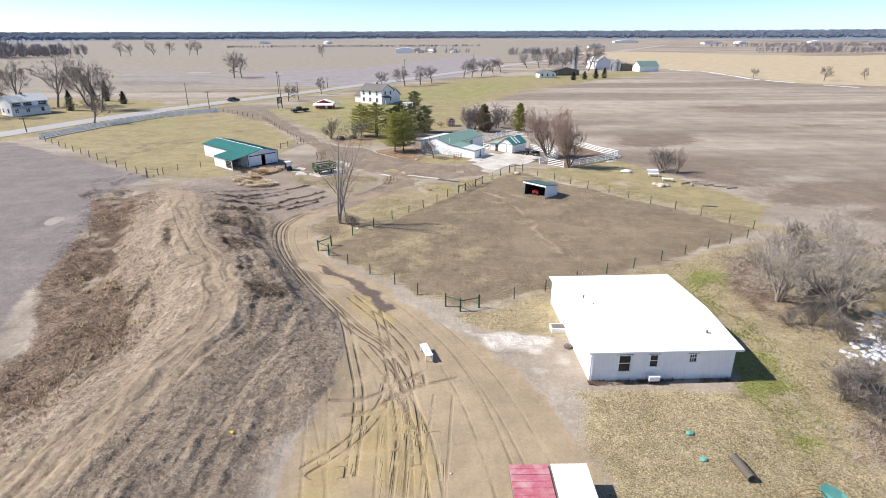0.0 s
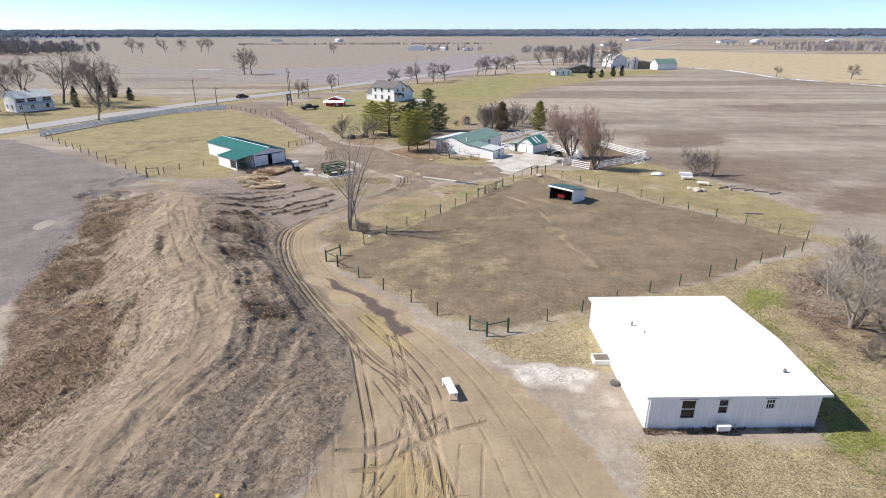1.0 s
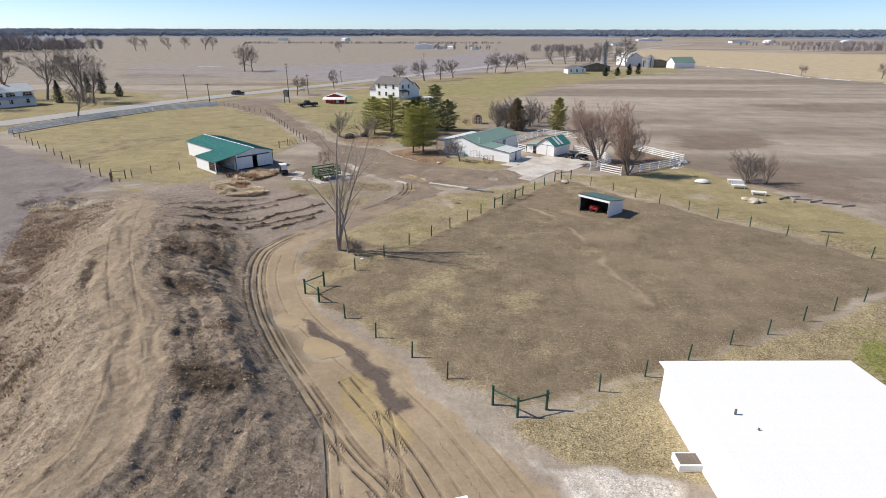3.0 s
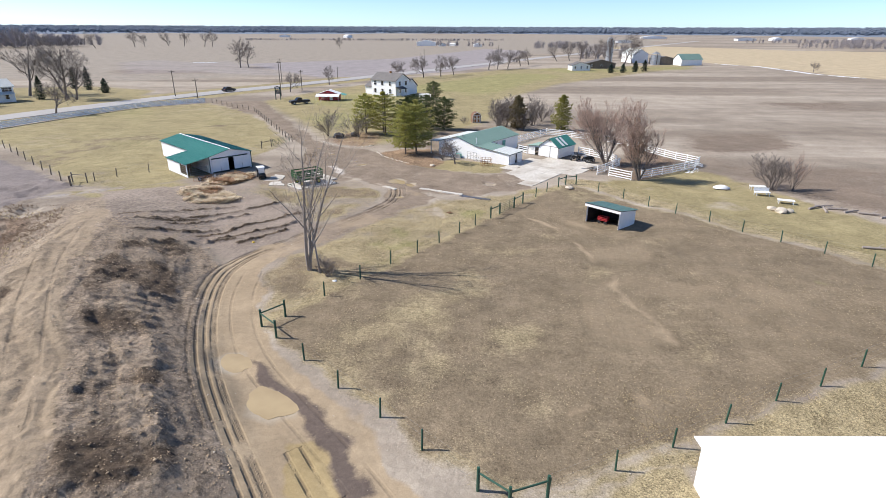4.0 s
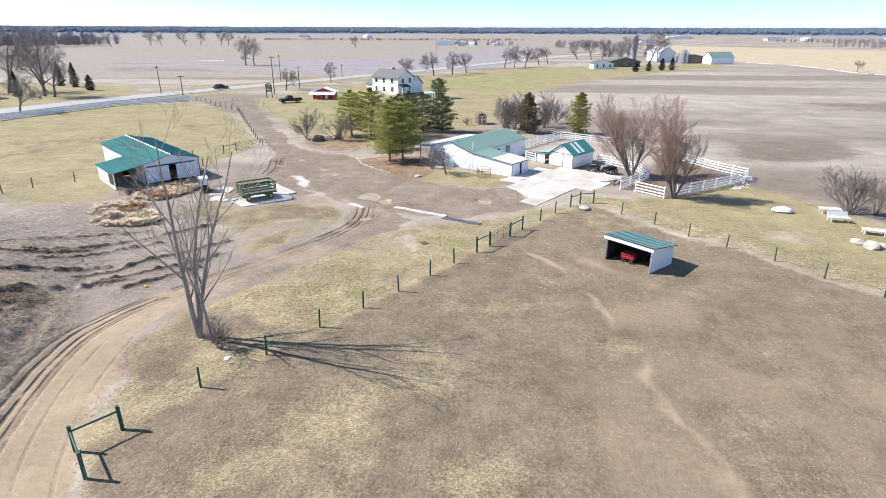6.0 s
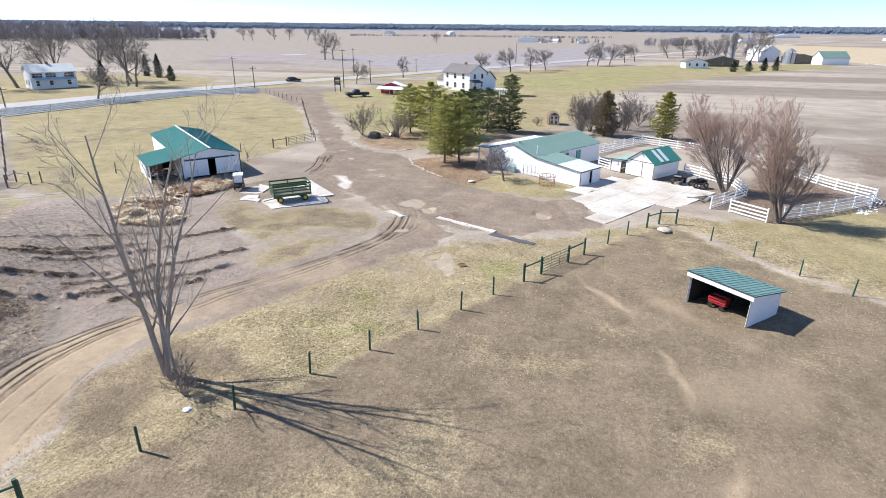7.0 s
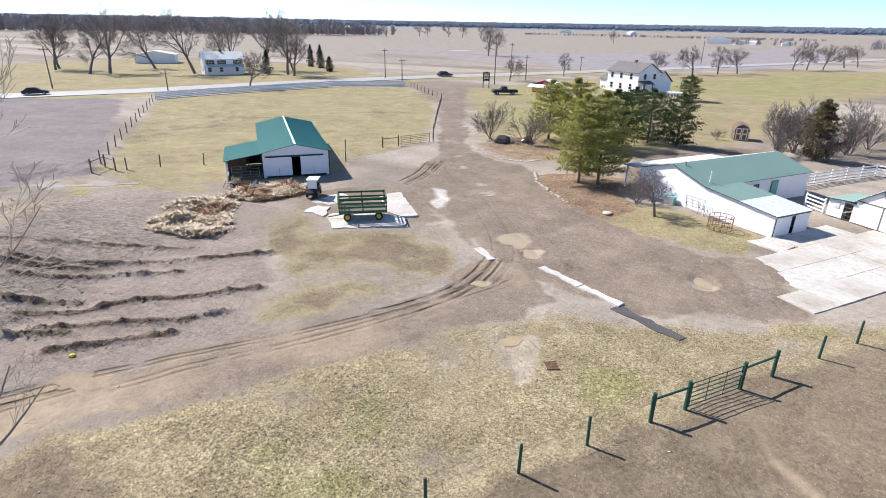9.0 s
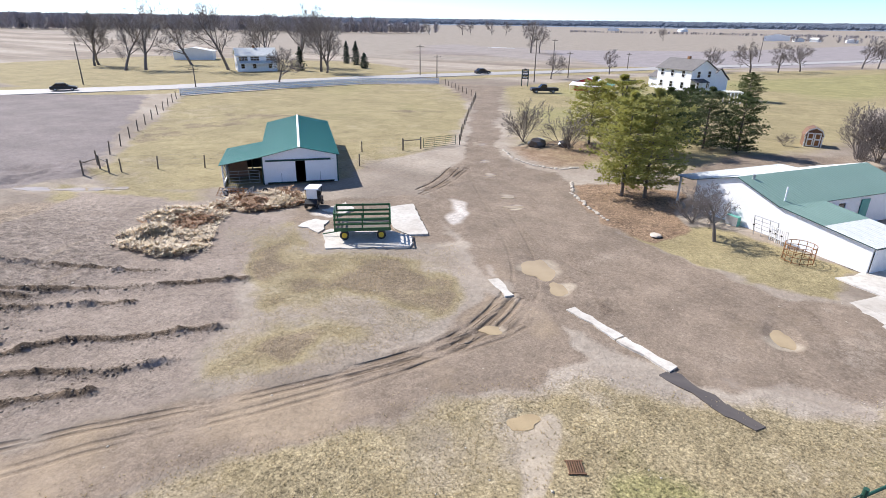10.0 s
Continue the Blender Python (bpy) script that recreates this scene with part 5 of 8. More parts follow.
    part("gate", fence_panel_bm(2.6, 1.15, 5), STEEL, root).matrix_basis = pose(lx + 0.5, 0.25, 0.15)


def fence_panel_bm(length, height, bars, r=0.025):
    """A tubular farm gate along x, with its foot at z = 0."""
    bm = B()
    for x in (0, length):
        tube(bm, (x, 0, 0), (x, 0, height), r, n=6)
    for k in range(bars):
        z = height * k / (bars - 1) * 0.97 + 0.015
        tube(bm, (0, 0, z), (length, 0, z), r * 0.8, n=5)
    for k in (1, 2):
        tube(bm, (length * k / 3, 0, 0), (length * k / 3, 0, height), r * 0.7, n=5)
    return bm


def stable():
    """Local x runs from the south corner along the gable wall, y to the north east."""
    root = thing("stable", 6.2, 117.1, deg_of(-0.825, 0.565), "long white stable with faded green metal roofs", "stable", z=0.0)
    # y is mirrored: the wall's depth lies on the other side of its line
    dep, dlean = -14.0, -4.0
    wall = [(0, 0), (14.0, 0), (14.0, 2.36), (10.2, 3.5), (6.5, 2.36), (0, 1.72)]
    part("gable_wall", prism(B(), [(p[0], 0, p[1]) for p in wall], (0, -0.12, 0)), WHITE, root)
    part("gable_wall", prism(B(), [(6.5, dep, 0), (14.0, dep, 0), (14.0, dep, 2.36), (10.2, dep, 3.5), (6.5, dep, 2.36)], (0, 0.12, 0)), WHITE, root)
    side = B()
    for y0, y1, z0, z1 in ((-4.1, -6.2, 0, 2.36), (-6.2, -7.0, 0, 0.9), (-6.2, -7.0, 1.9, 2.36), (-7.0, -8.6, 0, 2.36), (-8.6, -9.5, 2.0, 2.36), (-9.5, dep + 0.12, 0, 2.36)):
        box(side, 6.5, 6.62, min(y0, y1), max(y0, y1), z0, z1)
    part("side_wall", side, WHITE, root)
    part("pane", box(B(), 6.56, 6.58, -7.0, -6.2, 0.9, 1.9), GLASS, root, "dark window pane")
    part("door_leaf", box(B(), 6.40, 6.46, -9.5, -8.6, 0.05, 2.0), TEAL, root, "blue-green stable door")
    part("side_wall", box(B(), 13.88, 14.0, dep + 0.122, -0.122, 0, 2.36), WHITE, root)
    # lean-to with two sliding doors in its end
    part("end_wall", prism(B(), [(0, dlean, 1.45), (0.0, -0.122, 1.45), (0, -0.122, 1.7), (0, dlean, 1.7)], (0.1, 0, 0)), WHITE, root)
    part("back_wall", prism(B(), [(0.1, dlean, 0), (6.498, dlean, 0), (6.498, dlean, 2.3), (0.1, dlean, 1.7)], (0, 0.1, 0)), WHITE, root)
    door = part("sliding_door", box(B(), -0.09, -0.04, -1.9, -0.15, 0.08, 1.6), WHITE, root, "white sliding door standing ajar")
    door = part("sliding_door", box(B(), -0.16, -0.11, -3.95, -2.25, 0.08, 1.6), WHITE, root, "white sliding door standing ajar")
    part("door_track", box(B(), -0.17, -0.02, -4.0, -0.1, 1.61, 1.7), GREEN_TRIM, root)
    part("floor", box(B(), 0.12, 13.8, -3.85, -0.14, -0.1, 0.06), DARK, root)
    # roofs
    sheeting(root, "roof", (6.25, 0.2, 2.36), (0, dep - 0.4, 0), (3.95, 0, 1.2), PALE_ROOF, GREEN_TRIM, high=0.012)
    sheeting(root, "roof", (14.25, dep - 0.2, 2.34), (0, -dep + 0.4, 0), (-4.05, 0, 1.22), PALE_WHITE_ROOF, GREEN_TRIM, high=0.012)
    sheeting(root, "lean_to_roof", (3.1, 0.2, 2.1), (0, dlean - 0.4, 0), (3.2, 0, 0.315), PALE_ROOF, GREEN_TRIM, high=0.012)
    sheeting(root, "lean_to_roof", (-0.25, 0.2, 1.77), (0, dlean - 0.4, 0), (3.34, 0, 0.329), PALE_WHITE_ROOF, GREEN_TRIM, high=0.012)
    sheeting(root, "porch_roof", (16.1, -12.0, 2.26), (0, 12.2, 0), (-1.8, 0, 0.06), PALE_WHITE_ROOF, GREEN_TRIM, high=0.012)
    for y in (-0.2, -4.0, -8.0, -11.8):
        part("porch_post", box(B(), 15.85, 15.97, y - 0.06, y + 0.06, 0, 2.2), WHITE_BOARD, root)
    part("flue", tube(B(), (6.9, -0.9, 2.5), (6.9, -0.9, 3.55), 0.06), WHITE, root)
    part("roof_vent", tube(B(), (9.7, -0.9, 3.3), (9.7, -0.9, 3.75), 0.1), STEEL, root)
    box_unit = thing("electric_box", 0, 0, 0, "small dark blue electric box low beside the stable wall", "electric box", z=0)
    box_unit.matrix_basis = root.matrix_basis @ pose(9.6, 0.2, 0)
    part("case", box(B(), -0.5, 0.5, 0.0, 0.35, 0.0, 0.75), TEAL, box_unit)
    part("cover", box(B(), -0.52, 0.52, 0.36, 0.39, 0.05, 0.7), STEEL, box_unit)
    for k, x in enumerate((7.6, 6.2, 5.7, 5.2)):
        g = thing("farm_gate", 0, 0, 0, "tubular steel gate leaning upright against the stable wall", "gate", "leaning gates", z=0)
        g.matrix_basis = root.matrix_basis @ pose(x, 0.55 + 0.08 * k, 0.0, 9, 0, 180)
        part("gate_frame", fence_panel_bm(1.9 if k == 0 else 0.45, 1.5 if k == 0 else 1.2, 4 if k else 6, 0.03), STEEL if k == 0 else WHITE_BOARD, g)
        part("latch", box(B(), -0.05, 0.05, -0.04, 0.04, 0.7, 0.8), BLACK, g)
    part_ring = thing("bale_feeder", 2.6, 117.0, 10, "rusty tubular round bale feeder ring on the grass", "feeder")
    for z in (0.1, 0.45, 0.8, 1.1):
        bm = B()
        for k in range(20):
            a0, a1 = 2 * math.pi * k / 20, 2 * math.pi * (k + 1) / 20
            tube(bm, (0.9 * math.cos(a0), 0.9 * math.sin(a0), z), (0.9 * math.cos(a1), 0.9 * math.sin(a1), z), 0.022, n=5)
        part("hoop", bm, RUST, part_ring)
    for k in range(12):
        a = 2 * math.pi * k / 12
        part("upright", tube(B(), (0.9 * math.cos(a), 0.9 * math.sin(a), 0), (0.9 * math.cos(a), 0.9 * math.sin(a), 1.1), 0.02, n=5), RUST, part_ring)


def shed():
    d = Vector((4.6, -3.9)).normalized()
    root = thing("garden_shed", 10.2, 126.4, deg_of(*d), "white wooden shed with a green roof and pale skylights", "shed", z=0.05)
    # main block from x = 2.3 to 6.0, lean-to from 0 to 2.3
    w0, w1, dep, eave, top = 2.3, 6.0, 5.2, 1.85, 3.15
    mid = (w0 + w1) / 2
    for y0, s in ((0, 0.12), (dep, -0.12)):
        part("gable_wall", prism(B(), [(w0, y0, 0), (w1, y0, 0), (w1, y0, eave), (mid, y0, top), (w0, y0, eave)], (0, s, 0)), WHITE_BOARD, root)
    for x0, s in ((w0, 0.12), (w1, -0.12)):
        part("side_wall", box(B(), min(x0, x0 + s), max(x0, x0 + s), 0.122, dep - 0.122, 0, eave), WHITE_BOARD, root)
    part("trim", box(B(), w1 - 0.08, w1 + 0.02, -0.03, -0.003, 0, eave), GREY_POST, root)
    part("trim", box(B(), 4.35, 4.42, -0.03, -0.003, 0, eave), GREY_POST, root)
    part("trim", box(B(), w0 + 0.1, w1, -0.035, -0.003, eave - 0.03, eave + 0.04), GREY_POST, root)
    rise = (top - eave) / (mid - w0)
    length = Vector((0, dep + 0.4, 0))
    low, high = Vector((w1 + 0.22, -0.2, eave - 0.22 * rise + 0.03)), Vector((mid, -0.2, top + 0.03))
    right = sheeting(root, "roof", low, length, high - low, GREEN_ROOF, GREEN_TRIM)
    low2 = Vector((w0 - 0.1, -0.2, eave - 0.1 * rise + 0.03))
    sheeting(root, "roof", low2 + length, -length, high - low2, WHITE_ROOF, GREEN_TRIM)
    v = high - low
    n = length.cross(v).normalized()
    for y in (1.5, 2.6):
        o = low + Vector((0, y, 0)) + 0.12 * v + n * 0.045
        part("skylight", prism(B(), [o, o + Vector((0, 0.62, 0)), o + Vector((0, 0.62, 0)) + 0.78 * v, o + 0.78 * v], n * 0.02), WHITE_ROOF, right, "pale translucent skylight strip")
    lean = wall_with_openings(B(), 2.298, 1.5, 0.1, [(1.35, 2.1, 0.0, 1.42)])
    part("front_wall", lean, WHITE_BOARD, root)
    part("side_wall", box(B(), 0, 0.1, 0.102, 3.6, 0, 1.48), WHITE_BOARD, root)
    part("back_wall", box(B(), 0.102, 2.298, 3.5, 3.6, 0, 1.5), DARK, root)
    part("doorway_gate", fence_panel_bm(0.72, 1.0, 4), GREY_POST, root).matrix_basis = pose(1.37, 0.05, 0.05)
    part("window_board", box(B(), 0.55, 1.0, -0.05, -0.003, 0.8, 1.25), PALE_WHITE_ROOF, root)
    o = Vector((-0.2, -0.25, 1.5))
    length = Vector((0, 4.0, 0))
    sheeting(root, "lean_to_roof", o + length, -length, (2.42, 0, 0.22), PALE_ROOF, GREEN_TRIM)
    part("lamp", box(B(), mid - 0.1, mid + 0.1, -0.25, -0.01, 2.75, 2.9), STEEL, root)


def shelter():
    d = Vector((2.9, -2.9)).normalized()
    root = thing("run_in_shelter", 13.1, 89.45, deg_of(*d), "open-fronted horse shelter with white sides and green roof", "shelter", z=-0.03)
    w, dep, hf, hb = 4.15, 3.3, 2.25, 1.72
    prof = [(0, 0), (dep, 0), (dep, hb), (0, hf)]
    for x0, s in ((0, 0.1), (w, -0.1)):
        part("side_wall", prism(B(), [(x0, p[0], p[1]) for p in prof], (s, 0, 0)), WHITE, root)
        # near-black sheets put the shade inside the shelter onto its walls
        part("lining", prism(B(), [(x0 + s * 1.03, 0.1 + p[0] * (dep - 0.25) / dep, p[1] - (0.05 if p[1] else -0.02)) for p in prof], (s * 0.2, 0, 0)), DARK, root)
    part("back_wall", box(B(), 0.102, w - 0.102, dep - 0.1, dep, 0, hb), DARK, root)
    part("fascia", box(B(), -0.15, w + 0.15, -0.16, -0.12, hf - 0.32, hf + 0.02), WHITE, root, "white front fascia board")
    for x in (0.02, w - 0.06):
        part("corner_trim", box(B(), x, x + 0.04, -0.05, -0.002, 0, hf - 0.32), STEEL, root)
    v = Vector((0, dep + 0.4, hb - hf - 0.05))
    sheeting(root, "roof", (-0.2, -0.2, hf + 0.06), (w + 0.4, 0, 0), v, SHELTER_ROOF, DARK, 0.06)
    cart = thing("toy_wagon", 14.95, 89.0, -40, "small red slatted pull wagon inside the shelter", "wagon")
    part("bed", box(B(), -0.55, 0.55, -0.28, 0.28, 0.34, 0.42), RED, cart)
    for y in (-0.3, 0.27):
        for z in (0.46, 0.66):
            part("side_slat", box(B(), -0.55, 0.55, y, y + 0.03, z, z + 0.14), RED, cart)
    for x in (-0.58, 0.55):
        part("end_board", box(B(), x, x + 0.03, -0.27, 0.27, 0.44, 0.8), RED, cart)
    for x in (-0.36, 0.36):
        for y in (-0.34, 0.30):
            part("wheel", tube(B(), (x, y, 0.17), (x, y + 0.05, 0.17), 0.17, n=14), RUBBER, cart)
    part("handle", tube(B(), (0.58, 0, 0.36), (1.15, 0, 0.1), 0.02, n=6), BLACK, cart)


white_building()
barn()
stable()
shed()
shelter()


# ---- vehicles and farm gear ----
def wheel(parent, x, y, z, r, wid, tyre=RUBBER, rim=STEEL, hub=0.55):
    w = part("wheel", tube(B(), (x, y - wid / 2, z), (x, y + wid / 2, z), r, n=20), tyre, parent, smooth=False)
    part("rim", tube(B(), (x, y - wid / 2 - 0.012, z), (x, y + wid / 2 + 0.012, z), r * hub, n=14), rim, w)
    return w


def hay_wagon():
    d = Vector((2.15, 1.8)).normalized()
    root = thing("hay_wagon", -22.75, 104.25, deg_of(*d), "green wooden hay wagon with slatted sides and yellow wheels", "wagon", z=0.1)
    root.scale = (0.87, 0.87, 0.9)
    length, half = 4.3, 1.15
    for k in range(9):
        y = -half + k * 2 * half / 9
        part("floor_plank", box(B(), -length / 2, length / 2, y + 0.005, y + 2 * half / 9 - 0.005, 0.86, 0.92), GREY_POST, root)
    part("frame", box(B(), -length / 2, length / 2, -0.55, -0.45, 0.66, 0.855), GREEN_WAGON, root)
    part("frame", box(B(), -length / 2, length / 2, 0.45, 0.55, 0.66, 0.855), GREEN_WAGON, root)
    for y in (-half - 0.05, half):
        part("side_sill", box(B(), -length / 2 - 0.03, length / 2 + 0.03, y, y + 0.05, 0.72, 0.98), GREEN_WAGON, root)
        for z in (1.2, 1.55, 1.98):
            part("side_rail", box(B(), -length / 2, length / 2, y, y + 0.05, z, z + 0.16), GREEN_WAGON, root)
        for x in (-length / 2, -0.05, length / 2 - 0.1):
            part("stake", box(B(), x, x + 0.1, y - 0.04 if y < 0 else y + 0.052, y - 0.002 if y < 0 else y + 0.09, 0.75, 2.16), GREEN_WAGON, root)
    for x in (-length / 2 - 0.06, length / 2):
        for z in (1.2, 1.55, 1.98):
            part("end_rail", box(B(), x, x + 0.05, -half, half, z, z + 0.14), GREEN_WAGON, root)
        for y in (-0.6, 0.55):
            part("stake", box(B(), x - 0.03, x - 0.002, y, y + 0.08, 0.9, 2.14), GREEN_WAGON, root)
    for x in (-1.42, 1.42):
        part("axle", tube(B(), (x, -0.95, 0.36), (x, 0.95, 0.36), 0.06), BLACK, root)
        part("bolster", box(B(), x - 0.08, x + 0.08, -0.6, 0.6, 0.42, 0.655), GREEN_WAGON, root)
        for y in (-1.0, 1.0):
            wheel(root, x, y, 0.36, 0.36, 0.2, RUBBER, YELLOW, 0.6)
    part("drawbar", tube(B(), (-1.5, 0, 0.4), (-3.2, 0, 0.15), 0.05), GREEN_WAGON, root)


def golf_cart(x, y, deg):
    root = thing("golf_cart", x, y, deg, "small golf cart with a white roof beside the barn", "golf cart", z=0.05)
    root.scale = (0.84, 0.84, 0.9)
    part("body", prism(B(), [(-1.1, -0.58, 0.28), (1.05, -0.58, 0.28), (1.2, -0.58, 0.55), (0.75, -0.58, 0.85), (0.45, -0.58, 0.45), (-0.2, -0.58, 0.45), (-0.3, -0.58, 0.75), (-1.15, -0.58, 0.72)], (0, 1.16, 0)), BLACK, root)
    part("seat", box(B(), -0.62, -0.1, -0.52, 0.52, 0.76, 0.9), RUBBER, root)
    part("backrest", box(B(), -0.72, -0.6, -0.52, 0.52, 0.9, 1.25), RUBBER, root)
    part("canopy", prism(B(), [(-0.95, -0.62, 1.72), (0.75, -0.62, 1.72), (0.68, -0.62, 1.8), (-0.88, -0.62, 1.8)], (0, 1.24, 0)), WHITE, root, "white canopy roof")
    part("windscreen", box(B(), 0.6, 0.62, -0.5, 0.5, 0.86, 1.7), WHITE, root, "pale windscreen")
    for sx in (-0.85, 0.66):
        for sy in (-0.54, 0.54):
            part("strut", tube(B(), (sx, sy, 0.7), (sx, sy, 1.72), 0.02, n=6), BLACK, root)
    for sx in (-0.75, 0.78):
        for sy in (-0.55, 0.55):
            wheel(root, sx, sy, 0.23, 0.23, 0.2)
    part("steering_wheel", tube(B(), (0.35, -0.25, 1.0), (0.38, -0.25, 1.03), 0.16, n=14), BLACK, root)


def car(name, x, y, deg, length, height, paint, label, pickup=False):
    root = thing(name, x, y, deg, label, "pickup truck" if pickup else "car", z=0.12 if not pickup else 0.03)
    h, hw = length / 2, 0.92
    if pickup:
        low = [(-h, 0.55), (-h, 1.05), (-0.45, 1.08), (1.1, 1.08), (h - 0.15, 1.0), (h, 0.8), (h, 0.45), (-h + 0.1, 0.45)]
        cab = [(-0.5, 1.08), (-0.42, 1.72), (0.55, 1.78), (1.25, 1.08)]
    else:
        low = [(-h, 0.5), (-h + 0.05, 0.9), (-h + 0.5, 0.95), (0.9, 0.95), (h - 0.3, 0.8), (h, 0.6), (h, 0.3), (-h + 0.1, 0.28)]
        cab = [(-h + 0.35, 0.95), (-h + 1.1, height), (0.15, height), (1.05, 0.95)]
    body = part("body", prism(B(), [(px, -hw, pz) for px, pz in low], (0, 2 * hw, 0)), paint, root)
    part("cabin", prism(B(), [(px, -hw + 0.12, pz) for px, pz in cab], (0, 2 * hw - 0.24, 0)), GLASS, root)
    part("roof", prism(B(), [(cab[1][0] - 0.03, -hw + 0.1, cab[1][1]), (cab[2][0] + 0.03, -hw + 0.1, cab[2][1]), (cab[2][0], -hw + 0.14, cab[2][1] + 0.05), (cab[1][0], -hw + 0.14, cab[1][1] + 0.05)], (0, 2 * hw - 0.22, 0)), paint, root)
    if pickup:
        part("load_bed", box(B(), -h + 0.12, -0.62, -hw + 0.12, hw - 0.12, 1.06, 1.085), RUBBER, root)
    for sx in (-h * 0.62, h * 0.64):
        for sy in (-hw + 0.08, hw - 0.08):
            wheel(root, sx, sy, 0.36 if pickup else 0.32, 0.36 if pickup else 0.32, 0.24)
    for sy in (-0.65, 0.65):
        part("headlight", box(B(), h - 0.06, h + 0.01, sy - 0.16, sy + 0.16, 0.62, 0.76), STEEL, root)
        part("tail_light", box(B(), -h - 0.01, -h + 0.05, sy - 0.12, sy + 0.12, 0.7, 0.85), RED, root)
    return root


hay_wagon()
golf_cart(-30.3, 106.9, -60)
car("pickup_truck", -49.4, 192.8, deg_of(4.7, 3.7) + 180, 5.9, 1.85, BLACK, "dark pickup truck parked on the drive near the road", True)
car("sedan", -126.4, 131.0, deg_of(0.48, 0.87), 4.7, 1.45, BLACK, "dark blue sedan car on the country road")
car("sedan", -83.4, 224.8, deg_of(0.48, 0.87), 4.6, 1.5, BLACK, "black hatchback car on the country road")


# ---- fences ----
def post_run(corners, gap):
    """Even places along a line of corners."""
    pts = []
    for (ax, ay), (bx, by) in zip(corners, corners[1:]):
        n = max(1, round(math.hypot(bx - ax, by - ay) / gap))
        pts += [(ax + (bx - ax) * k / n, ay + (by - ay) * k / n) for k in range(n)]
    return pts + [corners[-1]]


def wire_fence(corners, gap, height, mat, r, label, wires=(0.35, 0.75, 1.1), wire_r=0.005, lean=0.03, seed=3):
    rng = random.Random(seed)
    pts = post_run(corners, gap)
    root = thing("wire_fence", *pts[0], 0, label, "fence", z=0)
    root.matrix_basis = Matrix.Identity(4)
    tops = []
    first = None
    for x, y in pts:
        z = at(x, y)
        m = pose(x, y, z - 0.15, rng.uniform(-3, 3) * lean / 0.03, rng.uniform(-3, 3) * lean / 0.03, rng.uniform(0, 90))
        if first is None:
            bm = tube(B(), (0, 0, 0), (0, 0, height + 0.12), r, r * 0.93, 8)
            tube(bm, (0, 0, height + 0.12), (0, 0, height + 0.16), r * 0.93, r * 0.5, 8)
            first = part("post", bm, mat, root)
            first.matrix_basis = m
        else:
            share("post", first, root, m)
        tops.append(Vector((x, y, z)))
    for h in wires:
        bm = B()
        rows = [[bm.verts.new(p + Vector((0, wire_r * math.cos(2.1 * k), h * height + wire_r * math.sin(2.1 * k)))) for k in range(3)] for p in tops]
        for a, b in zip(rows, rows[1:]):
            for k in range(3):
                bm.faces.new([a[k], a[(k + 1) % 3], b[(k + 1) % 3], b[k]])
        part("wire", bm, WIRE, root)
    return root


def board_fence(corners, gap, height, boards, label, mat=WHITE_BOARD, thick=0.035, board_h=0.14, post_w=0.1, lift=0.1):
    pts = post_run(corners, gap)
    root = thing("board_fence", *pts[0], 0, label, "fence", z=0)
    root.matrix_basis = Matrix.Identity(4)
    post_bm = box(B(), -post_w / 2, post_w / 2, -post_w / 2, post_w / 2, -0.1, height + 0.06)
    prism(post_bm, [(-post_w * 0.6, -post_w * 0.6, height + 0.062), (post_w * 0.6, -post_w * 0.6, height + 0.062), (post_w * 0.6, post_w * 0.6, height + 0.062), (-post_w * 0.6, post_w * 0.6, height + 0.062)], (0, 0, 0.04))
    first = None
    unit = None
    for k, (x, y) in enumerate(pts):
        nx, ny = pts[min(k + 1, len(pts) - 1)]
        ox, oy = pts[max(k - 1, 0)]
        m = pose(x, y, at(x, y), 0, 0, deg_of(nx - ox, ny - oy))
        if first is None:
            first = part("post", post_bm, mat, root)
            first.matrix_basis = m
        else:
            share("post", first, root, m)
        if k + 1 < len(pts):
            length = math.hypot(nx - x, ny - y)
            z0, z1 = at(x, y), at(nx, ny)
            turn = pose(x, y, z0, 0, -math.degrees(math.atan2(z1 - z0, length)), deg_of(nx - x, ny - y))
            if unit is None:
                unit = part("board", box(B(), 0, 1, -thick / 2, thick / 2, 0, board_h), mat, root)
                unit.matrix_basis = turn @ Matrix.Translation((0, 0, lift)) @ Matrix.Diagonal((length, 1, 1, 1))
                first_board = True
            for j in range(boards):
                z = lift + (height - board_h - lift) * j / max(1, boards - 1)
                if first_board:
                    first_board = False
                    continue
                share("board", unit, root, turn @ Matrix.Translation((0, -post_w / 2 - thick / 2, z)) @ Matrix.Diagonal((length, 1, 1, 1)))
    return root


def corner_brace(pts, mat, label):
    """Heavy posts joined by a rail near the top."""
    root = thing("fence_brace", *pts[0], 0, label, "fence", z=0)
    root.matrix_basis = Matrix.Identity(4)
    tops = []
    for x, y in pts:
        z = at(x, y)
        part("post", tube(B(), (x, y, z - 0.2), (x, y, z + 1.4), 0.085, 0.08, 10), mat, root)
        tops.append(Vector((x, y, z + 1.1)))
    for a, b in zip(tops, tops[1:]):
        part("rail", tube(B(), a, b, 0.05, 0.05, 8), mat, root)


